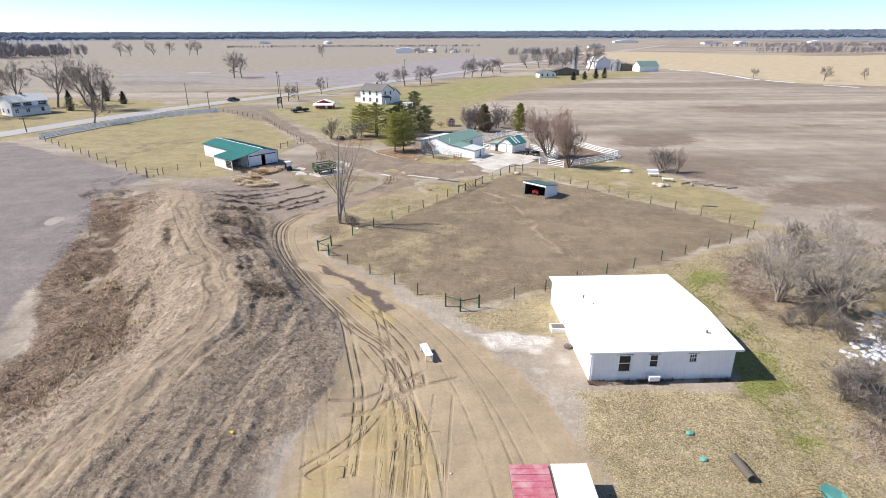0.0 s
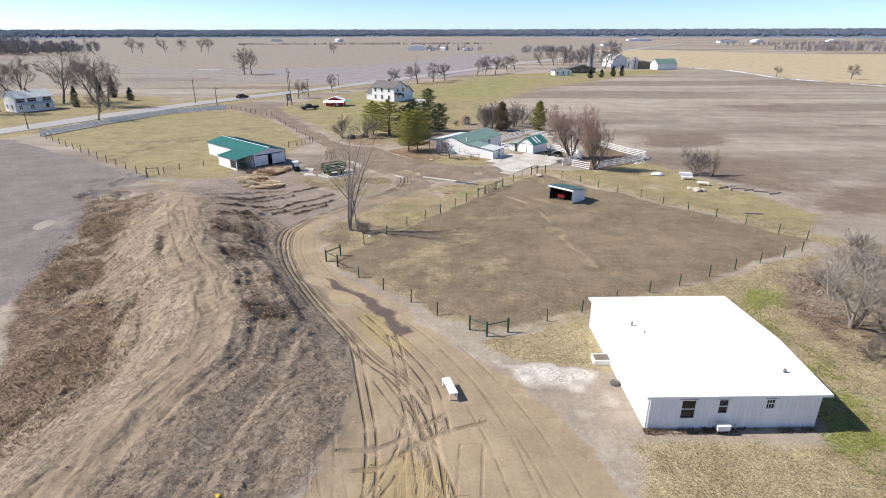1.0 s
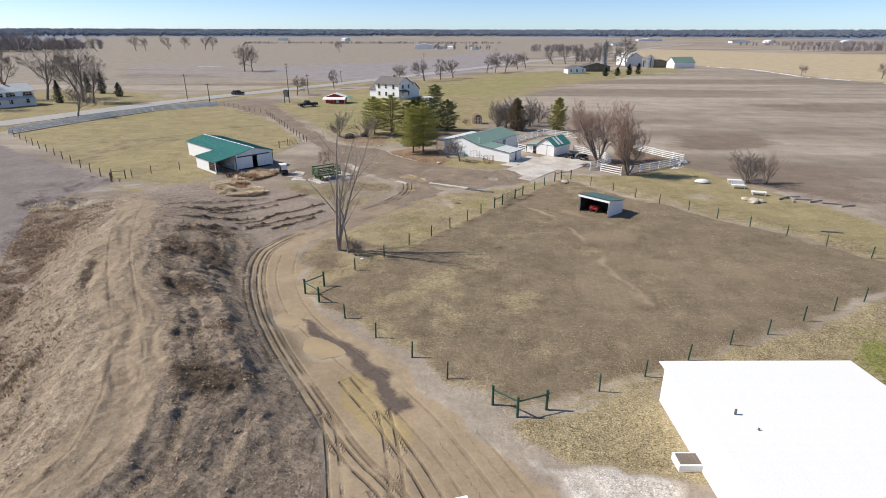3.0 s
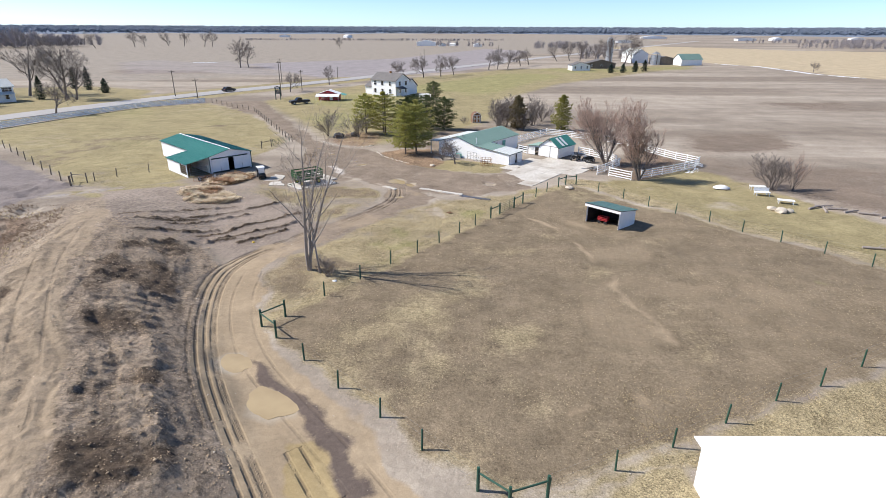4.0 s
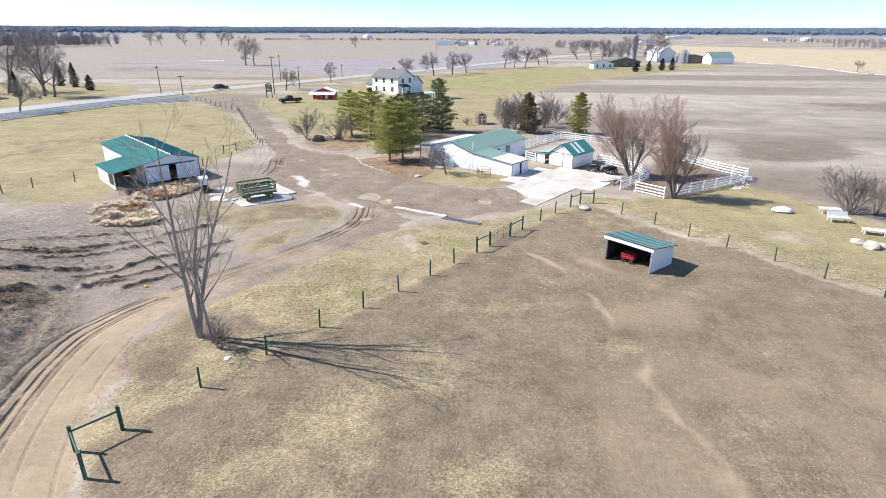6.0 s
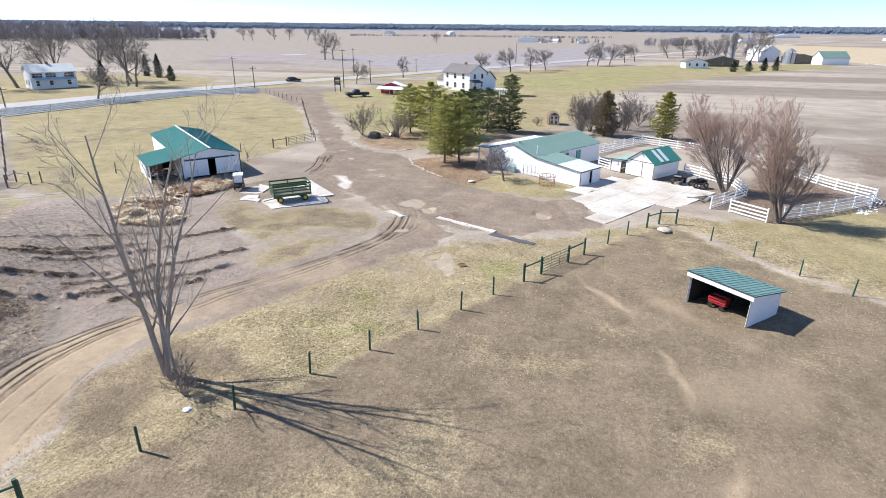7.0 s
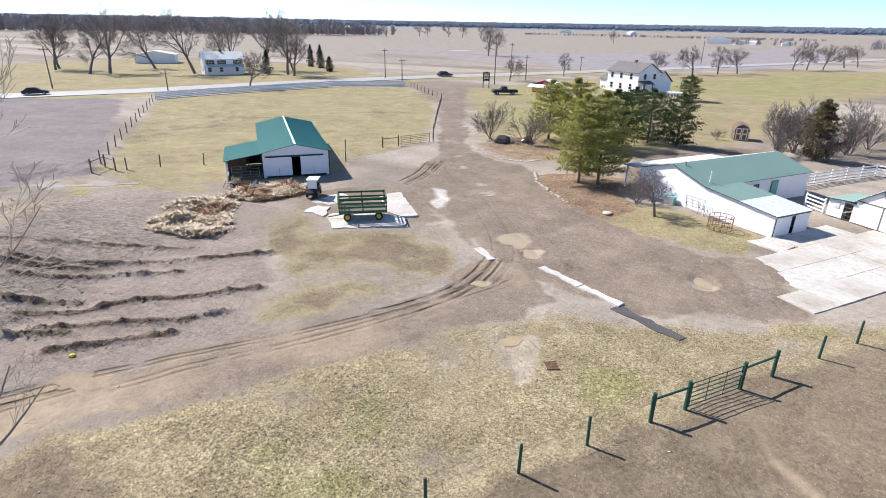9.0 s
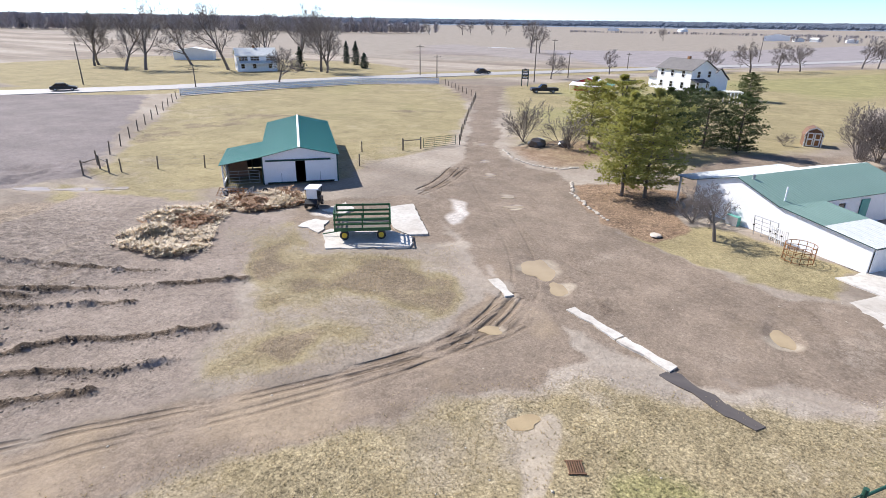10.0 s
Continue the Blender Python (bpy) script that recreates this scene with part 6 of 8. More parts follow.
def farm_gate(ax, ay, bx, by, height, bars, mat, label):
    g = thing("farm_gate", ax, ay, deg_of(bx - ax, by - ay), label, "gate")
    length = math.hypot(bx - ax, by - ay)
    for x in (0.06, length - 0.06):
        part("stile", tube(B(), (x, 0, 0.08), (x, 0, height), 0.03, n=8), mat, g)
    for k in range(bars):
        z = 0.1 + (height - 0.12) * k / (bars - 1)
        part("bar", tube(B(), (0.06, 0, z), (length - 0.06, 0, z), 0.022, n=6), mat, g)
    for k in (1, 2):
        part("brace", tube(B(), (length * k / 3, 0, 0.1), (length * k / 3, 0, height), 0.018, n=6), mat, g)
    part("latch", box(B(), length - 0.12, length - 0.02, -0.05, 0.05, 0.8, 0.88), STEEL, g)


GREEN_LABEL = "green-painted wooden posts with thin wire round the paddock"
wire_fence([(-13.9, 65.7), (-11.8, 69.2), (-9.5, 72.6), (-7.3, 76.0), (-5.1, 78.9), (-3.1, 81.8), (-1.1, 84.8), (0.6, 87.4), (2.4, 90.1)], 3.6, 1.28, GREEN_POST, 0.062, GREEN_LABEL)
wire_fence([(6.6, 96.3), (8.55, 99.2), (10.3, 101.8), (12.2, 104.3)], 3.2, 1.28, GREEN_POST, 0.062, GREEN_LABEL)
wire_fence([(14.9, 105.9), (17.2, 102.2), (19.8, 99.3), (22.0, 95.9), (24.3, 93.0), (27.2, 90.3), (29.4, 87.0), (31.9, 83.9), (34.6, 81.0), (37.1, 77.9), (39.6, 74.6), (41.6, 72.0), (38.9, 68.2), (35.8, 66.3), (32.2, 64.3), (28.8, 62.7), (25.3, 60.8), (21.4, 58.5),
            (17.95, 56.9), (14.15, 54.75), (10.6, 52.7), (7.2, 50.85), (3.6, 48.9)], 4.2, 1.28, GREEN_POST, 0.055, "green wooden posts with thin wire on the far paddock side")
wire_fence([(1.8, 48.1), (0.4, 49.3), (-2.45, 51.85), (-5.0, 54.35), (-7.95, 56.95), (-10.85, 59.9), (-13.6, 62.6)], 3.6, 1.28, GREEN_POST, 0.062, GREEN_LABEL)
corner_brace([(-13.6, 62.6), (-15.2, 64.15), (-13.9, 65.65)], GREEN_POST, "green braced corner posts of the paddock fence")
corner_brace([(0.4, 49.25), (1.8, 48.1), (3.6, 48.85)], GREEN_POST, "green braced corner posts with a gap at the paddock tip")
corner_brace([(2.4, 90.1), (3.5, 91.7)], GREEN_POST, "green braced gate posts of the paddock")
corner_brace([(5.4, 94.5), (6.6, 96.25)], GREEN_POST, "green braced gate posts of the paddock")
corner_brace([(12.2, 104.3), (13.4, 105.6), (14.9, 105.9)], GREEN_POST, "green braced corner posts by the concrete yard")
farm_gate(3.55, 91.8, 5.35, 94.4, 1.25, 6, GREEN_POST, "green tubular steel gate closing the paddock")
wire_fence([(-54.6, 100.8), (-102.5, 141.2)], 5.0, 1.45, GREY_POST, 0.075, "weathered wooden posts and wire beside the pasture")
wire_fence([(-54.6, 100.8), (-51.6, 106.4), (-48.5, 109.5), (-44.3, 112.0)], 4.2, 1.3, GREY_POST, 0.07, "weathered wooden posts and wire south of the pasture")
wire_fence([(-75.6, 193.6), (-61.2, 180.0), (-56.7, 176.4), (-44.4, 153.2), (-38.2, 141.7), (-34.1, 134.6)], 3.2, 1.25, GREY_POST, 0.07, "dark wooden posts and wire along the drive")
wire_fence([(-36.8, 119.5), (-40.8, 124.4), (-37.7, 128.0)], 5.0, 1.25, GREY_POST, 0.07, "wooden posts and wire behind the barn")
corner_brace([(-54.8, 100.9), (-55.9, 103.0), (-53.6, 102.7)], GREY_POST, "braced weathered corner posts of the pasture")
corner_brace([(-37.7, 128.0), (-36.6, 130.0)], GREY_POST, "braced weathered gate posts beside the drive")
farm_gate(-36.4, 130.2, -34.5, 134.4, 1.25, 6, GREEN_POST, "dark tubular gate between pasture and drive")
ROAD_LABEL = "white board fence along the road side of the pasture"
board_fence([(-102.5, 141.2), (-98.6, 160.0), (-91.1, 181.0), (-78.0, 194.2)], 2.6, 1.35, 4, ROAD_LABEL, board_h=0.26)
board_fence([(8.2, 135.5), (15.8, 145.8), (20.6, 143.4), (23.6, 141.0)], 2.5, 1.25, 4, "white four-board fence behind the stable")
board_fence([(26.0, 139.0), (28.5, 135.4), (31.1, 129.8), (33.2, 125.0), (36.9, 119.4), (35.6, 117.2), (30.8, 113.7), (24.9, 109.4)], 2.5, 1.25, 4, "white four-board fence round the small pen")
board_fence([(19.0, 127.0), (23.6, 122.0), (23.8, 117.6), (19.0, 111.6)], 2.5, 1.25, 4, "white four-board fence inside the small pen")
board_fence([(20.6, 111.0), (23.2, 108.4)], 2.6, 1.3, 4, "white wooden board gate of the pen", post_w=0.09)
board_fence([(8.7, 128.5), (10.0, 126.7)], 2.2, 1.25, 4, "short white board fence between stable and shed")


# ---- trees ----
def tubes_mesh(name, segs, sides, material):
    """One mesh of tapering tubes from rows p, q, r0, r1."""
    s = np.array(segs, dtype=np.float64)
    p, q, r0, r1 = s[:, 0:3], s[:, 3:6], s[:, 6:7], s[:, 7:8]
    d = q - p
    d /= np.maximum(np.linalg.norm(d, axis=1, keepdims=True), 1e-9)
    ref = np.where(np.abs(d[:, 2:3]) > 0.9, np.array([[1.0, 0, 0]]), np.array([[0, 0, 1.0]]))
    u = np.cross(d, ref)
    u /= np.linalg.norm(u, axis=1, keepdims=True)
    v = np.cross(d, u)
    rings = []
    for c, r in ((p, r0), (q, r1)):
        for k in range(sides):
            a = 2 * math.pi * k / sides
            rings.append(c + r * (math.cos(a) * u + math.sin(a) * v))
    co = np.stack(rings, 1)
    n = len(s)
    base = (np.arange(n) * 2 * sides)[:, None]
    quads = np.concatenate([base + np.array([[k, (k + 1) % sides, sides + (k + 1) % sides, sides + k]]) for k in range(sides)])
    me = bpy.data.meshes.new(name)
    me.vertices.add(n * 2 * sides)
    me.vertices.foreach_set("co", co.astype(np.float32).ravel())
    me.loops.add(quads.size)
    me.loops.foreach_set("vertex_index", quads.astype(np.int32).ravel())
    me.polygons.add(len(quads))
    me.polygons.foreach_set("loop_start", np.arange(0, quads.size, 4, dtype=np.int32))
    me.polygons.foreach_set("use_smooth", np.ones(len(quads), bool))
    me.update(calc_edges=True)
    me.materials.append(material)
    return me


def grow(seed, height, trunk_r, trunk_part, limbs, angle, limb_len, twigs, levels=3, gravity=0.12, stems=1, stem_lean=0.1, stem_least=0.6, twig_r=0.006, crook=0.12):
    """A bare tree or shrub: returns the thick and the thin pieces."""
    rng = random.Random(seed)
    thick, thin = [], []

    def shoot(p, d, length, r, level, end_r):
        steps = (7, 4, 3, 2, 2)[level]
        path = [(p, r)]
        for k in range(steps):
            d = (d + Vector((rng.gauss(0, crook), rng.gauss(0, crook), rng.gauss(0, crook * 0.6) + gravity * (0.5 if level == 0 else 1.0)))).normalized()
            q = p + d * (length / steps)
            rq = r + (end_r - r) * (k + 1) / steps
            (thick if level < 2 else thin).append((*p, *q, path[-1][1], rq))
            path.append((q, rq))
            p = q
        return path, d

    def crown(path, d, level, length):
        if level >= levels:
            return
        n = limbs if level == 0 else max(2, round(twigs * min(1.0, length / (height * limb_len * 0.8 * 0.5 ** (level - 1)))))
        lo = trunk_part if level == 0 else 0.25
        for k in range(n):
            t = lo + (1 - lo) * (k + rng.random()) / n
            f = t * (len(path) - 1)
            i = min(int(f), len(path) - 2)
            p = path[i][0].lerp(path[i + 1][0], f - i)
            r = path[i][1] + (path[i + 1][1] - path[i][1]) * (f - i)
            axis = (path[i + 1][0] - path[i][0]).normalized()
            side = axis.orthogonal().normalized()
            side.rotate(Matrix.Rotation(rng.uniform(0, 2 * math.pi) if level else k * 2.4 + rng.uniform(-0.4, 0.4), 3, axis))
            a = radians(angle * rng.uniform(0.7, 1.3))
            nd = (axis * math.cos(a) + side * math.sin(a)).normalized()
            ln = length * (limb_len if level == 0 else 0.5) * rng.uniform(0.65, 1.15) * (1.15 - 0.55 * (t - lo) / (1 - lo + 1e-6))
            nr = max(twig_r, r * (0.48 if level == 0 else 0.42))
            sub, sd = shoot(p, nd, ln, nr, level + 1, max(twig_r * 0.6, nr * 0.3))
            crown(sub, sd, level + 1, ln)

    for s in range(stems):
        d = Vector((rng.gauss(0, stem_lean), rng.gauss(0, stem_lean), 1)).normalized()
        start = Vector((rng.gauss(0, 0.12), rng.gauss(0, 0.12), -0.1)) if stems > 1 else Vector((0, 0, -0.1))
        ln = height * (rng.uniform(stem_least, 1.0) if stems > 1 else 0.95)
        path, d = shoot(start, d, ln, trunk_r * (rng.uniform(0.6, 1) if stems > 1 else 1), 0, max(twig_r, trunk_r * 0.12))
        crown(path, d, 0, ln)
    return thick, thin


KINDS = {}


def tree_kind(key, bark, twig, thick_sides=5, **values):
    """A stock of shapes of one kind, each of its own seed."""
    thick, thin = grow(**values)
    KINDS[key] = (tubes_mesh("trunk", thick, thick_sides, bark), tubes_mesh("crown", thin, 3, twig) if thin else None, values["height"])


def plant(key, name, x, y, height, turn, label, category, group="", lean=0.0, wide=1.0):
    trunk, crown_mesh, h = KINDS[key]
    root = thing(name, x, y, turn, label, category, group)
    s = height / h
    root.scale = (s * wide, s * wide, s)
    t = new("trunk", trunk)
    t.parent = root
    if crown_mesh:
        c = new("crown", crown_mesh)
        c.parent = root
    return root


tree_kind("tall", PALE_BARK, PALE_TWIG, 8, seed=4, height=14.0, trunk_r=0.23, trunk_part=0.16, limbs=9, angle=31, limb_len=0.38, twigs=5, levels=4, gravity=0.05, stems=3, stem_lean=0.15, stem_least=0.86, twig_r=0.009, crook=0.06)
tree_kind("slim", PALE_BARK, PALE_TWIG, 6, seed=9, height=9.0, trunk_r=0.10, trunk_part=0.3, limbs=12, angle=26, limb_len=0.3, twigs=6, levels=3, gravity=0.08, twig_r=0.008, crook=0.06)
for k in range(4):
    tree_kind("maple%d" % k, BARK, TWIG, 5, seed=20 + k, height=12.0, trunk_r=0.36, trunk_part=0.2, limbs=13, angle=42, limb_len=0.55, twigs=9, levels=4, gravity=0.07, twig_r=0.015, crook=0.12)
for k in range(3):
    tree_kind("orchard%d" % k, BARK, TWIG, 5, seed=30 + k, height=7.5, trunk_r=0.28, trunk_part=0.2, limbs=12, angle=50, limb_len=0.62, twigs=8, levels=4, gravity=0.07, twig_r=0.02, crook=0.16, stems=1)
for k in range(2):
    tree_kind("willow%d" % k, BARK, RED_TWIG, 5, seed=40 + k, height=10.0, trunk_r=0.17, trunk_part=0.12, limbs=12, angle=24, limb_len=0.46, twigs=8, levels=4, gravity=0.07, stems=7, stem_lean=0.27, stem_least=0.75, twig_r=0.011, crook=0.06)
for k in range(3):
    tree_kind("shrub%d" % k, BARK, TWIG, 4, seed=50 + k, height=3.6, trunk_r=0.045, trunk_part=0.15, limbs=9, angle=30, limb_len=0.5, twigs=6, levels=3, gravity=0.06, stems=10, stem_lean=0.36, twig_r=0.01, crook=0.14)
for k in range(2):
    tree_kind("redshrub%d" % k, BARK, RED_TWIG, 4, seed=60 + k, height=4.5, trunk_r=0.04, trunk_part=0.2, limbs=9, angle=18, limb_len=0.5, twigs=6, levels=3, gravity=0.08, stems=11, stem_lean=0.30, twig_r=0.009, crook=0.07)
for k in range(2):
    tree_kind("scrub%d" % k, PALE_BARK, PALE_TWIG, 5, seed=70 + k, height=6.5, trunk_r=0.16, trunk_part=0.15, limbs=9, angle=40, limb_len=0.6, twigs=6, levels=4, gravity=0.03, stems=4, stem_lean=0.38, twig_r=0.012, crook=0.16)

plant("tall", "bare_tree", -14.3, 74.2, 13.4, 20, "tall bare cottonwood tree with pale upright branches", "tree")
plant("slim", "bare_tree", -13.3, 73.7, 8.6, 60, "slim bare sapling beside the tall cottonwood", "tree")
plant("shrub0", "bare_shrub", -12.4, 73.0, 1.7, 15, "low tangle of bare branches at the cottonwood's foot", "shrub", wide=1.5)
plant("willow0", "willow_tree", 21.8, 118.0, 9.6, 0, "bare multi-stemmed willow with reddish twigs by the white fence", "tree", "yard willows")
plant("willow1", "willow_tree", 24.3, 108.6, 8.8, 40, "bare multi-stemmed willow with reddish twigs at the pen corner", "tree", "yard willows")
plant("shrub0", "bare_shrub", 41.2, 104.6, 4.8, 0, "bare grey spreading shrub in the field edge", "shrub", wide=1.2)
plant("redshrub0", "bare_shrub", 43.9, 104.6, 4.7, 30, "upright bare shrub at the field edge", "shrub", wide=0.7)
plant("shrub1", "bare_shrub", -28.7, 141.0, 4.9, 50, "bare small ornamental tree in the drive bed", "shrub")
plant("shrub2", "bare_shrub", -22.4, 140.4, 4.6, 10, "bare grey shrub in the drive bed", "shrub")
plant("orchard1", "bare_tree", -2.4, 117.5, 3.8, 80, "small bare ornamental tree before the stable", "tree")
plant("shrub1", "bare_shrub", -4.6, 121.0, 2.2, 0, "low leafless bush at the stable wall", "shrub", wide=1.3)
for k, (x, y, h) in enumerate(((6.4, 155.7, 6.0), (8.0, 154.5, 6.6), (14.0, 158.0, 6.5), (6.5, 151.0, 3.0), (17.0, 164.0, 5.0), (9.0, 162.0, 5.5), (11.5, 150.5, 4.0), (-1.4, 159.5, 1.6))):
    plant("shrub%d" % (k % 3), "bare_shrub", x, y, h, 47 * k, "dense bare grey-brown shrub in the hedge behind the stable", "shrub", "hedge shrubs")
rng = random.Random(7)
for k, (x, y) in enumerate(((23.6, 146.0), (26.2, 148.5), (29.0, 146.5), (25.0, 152.0))):
    plant("redshrub%d" % (k % 2), "willow_shrub", x, y, rng.uniform(3.6, 5.0), 37 * k, "tall thicket of reddish bare willow stems", "shrub", "willow thicket")
for k, (x, y, h, kind) in enumerate(((33.0, 50.4, 7.4, "scrub0"), (36.5, 47.0, 8.2, "scrub1"), (39.5, 53.0, 7.0, "scrub0"), (42.0, 46.0, 7.0, "scrub1"), (44.5, 58.0, 6.5, "scrub0"), (34.6, 56.0, 6.0, "scrub1"), (46.0, 51.0, 7.0, "scrub0"), (31.0, 33.5, 5.2, "scrub1"), (35.0, 36.0, 6.0, "scrub0"))):
    plant(kind, "scrub_tree", x, y, h, 61 * k, "bare crooked pale scrub tree in the brush", "tree", "scrub trees")
for k in range(34):
    x = rng.uniform(27.5, 52)
    y = rng.uniform(26, 66)
    if inside(np.array([x]), np.array([y]), BRUSH_LAND, 0.5)[0] < 0.5 or (x < 31 and 38 < y < 52):
        continue
    plant("shrub%d" % (k % 3), "brush_shrub", x, y, rng.uniform(1.6, 3.6), 29 * k, "tangled bare grey brush", "shrub", "brush", wide=rng.uniform(1.0, 1.5))
for k, (x, y, h, kind) in enumerate((
        (-192.5, 170.5, 14.5, "maple0"), (-188, 167, 14, "maple1"), (-166, 164.7, 14.5, "maple2"), (-164, 169.5, 17.2, "maple3"), (-172.8, 190, 15, "maple2"), (-147, 185.0, 16.8, "maple0"), (-124, 200, 15.5, "maple1"),
        (-119.5, 198, 12, "maple3"), (-103.5, 166.5, 7.6, "orchard0"), (-141, 207, 16.5, "maple3"), (-152, 204, 15, "maple1"), (-160, 210, 14, "maple2"), (-133, 212, 13, "maple0"), (-61.8, 224.7, 6.2, "orchard1"),
        (-54.4, 251, 6.2, "orchard2"), (-32, 282, 7.0, "orchard0"), (-21, 291, 9.0, "orchard1"), (-13.6, 298, 8.2, "orchard2"), (-7.9, 308, 8.0, "orchard0"), (10, 345, 9.3, "orchard1"), (15, 350, 9.3, "orchard2"), (21, 357, 9, "orchard0"),
        (36, 392, 9, "orchard1"), (30, 380, 8, "orchard2"), (60, 440, 11, "maple2"), (70, 446, 12, "maple0"), (78, 450, 12, "maple1"), (86, 440, 13, "maple3"), (98, 407, 17, "maple0"), (104, 412, 14, "maple2"), (92, 420, 15, "maple1"),
        (-143, 674, 11, "maple1"), (-373, 747, 16.5, "maple2"), (-395, 711, 16, "maple0"), (-352, 745, 15, "maple1"), (-326, 743, 16.5, "maple3"), (-316, 742, 15, "maple0"), (-386, 716, 13, "maple1"), (-412, 663, 16, "maple2"),
        (205, 318, 7, "orchard0"), (178, 340, 5, "orchard1"), (230, 322, 5.5, "orchard2"), (-128, 350, 14, "maple1"), (-125, 354, 12, "maple2"))):
    plant(kind, "bare_tree", x, y, h, 53 * k, "bare leafless deciduous tree standing in winter fields", "tree", "roadside and field trees")


def needles(name, seed, height, spread_r, low, whorls, per, tufts, blade, material, droop=0.15, wide=0.05, open_crown=0.5):
    """A conifer's crown: boughs set with tufts of needle blades."""
    rng = random.Random(seed)
    boughs, verts, tris = [], [], []
    for k in range(whorls):
        t = k / (whorls - 1)
        z = height * (low + (1 - low) * t)
        reach = spread_r * ((1 - t ** 1.5) ** open_crown) * min(1.0, 0.62 + 1.6 * t) * (0.85 + 0.15 * math.sin(5.0 * t * math.pi + seed)) + 0.12
        for j in range(per):
            a = 2 * math.pi * (j + 0.5 * (k % 2) + rng.uniform(-0.3, 0.3)) / per
            ln = reach * rng.uniform(0.6, 1.12)
            p = Vector((0, 0, z + rng.uniform(-0.2, 0.2)))
            q = p + Vector((math.cos(a) * ln, math.sin(a) * ln, ln * (0.25 - droop * 2 * (1 - t)) + rng.uniform(-0.1, 0.2)))
            boughs.append((*p, *q, 0.035 * (1 - 0.6 * t), 0.008))
            for i in range(tufts):
                f = 0.2 + 0.8 * ((i + rng.random()) / tufts) ** 0.7
                c = p.lerp(q, f) + Vector((rng.gauss(0, 0.19), rng.gauss(0, 0.19), rng.gauss(0, 0.07))) * (0.5 + ln * 0.4)
                for _ in range(9):
                    d = Vector((rng.gauss(0, 1) + math.cos(a) * 0.8, rng.gauss(0, 1) + math.sin(a) * 0.8, rng.gauss(0.35, 0.7))).normalized() * blade * rng.uniform(0.6, 1.2)
                    s = d.orthogonal().normalized() * wide * rng.uniform(0.6, 1.2)
                    n = len(verts)
                    verts += [c - s, c + s, c + d]
                    tris.append((n, n + 1, n + 2))
    me = bpy.data.meshes.new("crown")
    me.from_pydata(verts, [], tris)
    me.materials.append(material)
    trunk = tubes_mesh("trunk", [(0, 0, -0.1, 0, 0, height * 0.5, 0.17, 0.11), (0, 0, height * 0.5, 0, 0, height * 0.97, 0.11, 0.02)] + boughs, 6, BARK)
    KINDS[name] = (trunk, me, height)


needles("pine_a", 1, 8.6, 4.5, 0.15, 11, 8, 36, 0.27, NEEDLE, 0.02, 0.035, 0.5)
needles("pine_b", 2, 8.6, 4.3, 0.06, 13, 8, 32, 0.27, DARK_NEEDLE, 0.02, 0.04, 0.4)
needles("spruce", 3, 7.0, 2.4, 0.02, 18, 8, 11, 0.30, SPRUCE, 0.22, 0.05, 0.9)
needles("brown_cedar", 5, 6.8, 2.7, 0.03, 16, 8, 13, 0.34, BROWN_NEEDLE, 0.02, 0.05, 0.6)
needles("cedar", 4, 6.8, 2.7, 0.03, 16, 8, 13, 0.34, NEEDLE, 0.02, 0.05, 0.6)
PINE = "yellow-green white pine on the mulched drive bed"
for k, (x, y, h, kind, wide, label) in enumerate((
        (-11.2, 125.0, 8.4, "pine_a", 1.0, PINE), (-9.4, 125.6, 8.7, "pine_a", 1.0, PINE), (-13.0, 146.0, 7.0, "pine_b", 1.3, "dark green pine behind the drive"), (-17.6, 143.0, 8.2, "pine_a", 1.3, "olive green pine beside the drive"),
        (-21.6, 145.0, 7.6, "pine_a", 1.1, "olive green pine beside the drive"), (-5.6, 150.5, 6.6, "pine_b", 1.0, "dark green pine behind the stable"), (-9.4, 151.0, 6.9, "pine_b", 1.2, "dark green pine behind the stable"), (-12.5, 155.0, 6.6, "pine_b", 1.0, "dark green pine behind the stable"),
        (19.6, 151.0, 7.2, "cedar", 1.0, "olive cedar by the white fence"), (10.3, 151.5, 6.8, "brown_cedar", 1.0, "brownish cedar in the hedge"), (-11.4, 207.0, 5.2, "pine_b", 1.35, "round dark evergreen beside the farmhouse"),
        (-141.8, 230, 7.0, "spruce", 0.8, "dark spruce on the neighbour's lawn"), (-134.3, 226.6, 7.2, "spruce", 0.8, "dark spruce on the neighbour's lawn"), (-123, 218, 4.4, "spruce", 1.4, "dark spruce on the neighbour's lawn"),
        (-130.5, 198, 6.5, "spruce", 0.9, "dark spruce beside the neighbour's house"), (71, 327, 4.2, "spruce", 1.6, "dark evergreen shrub by the far farm"), (78, 331, 4.2, "spruce", 1.5, "dark evergreen shrub by the far farm"),
        (86, 338, 5.2, "spruce", 1.3, "dark evergreen by the far farm"), (92, 342, 5.5, "spruce", 1.2, "dark evergreen by the far farm"))):
    plant(kind, "pine_tree" if "pine" in kind else "evergreen", x, y, h, 71 * k, label, "tree", wide=wide)


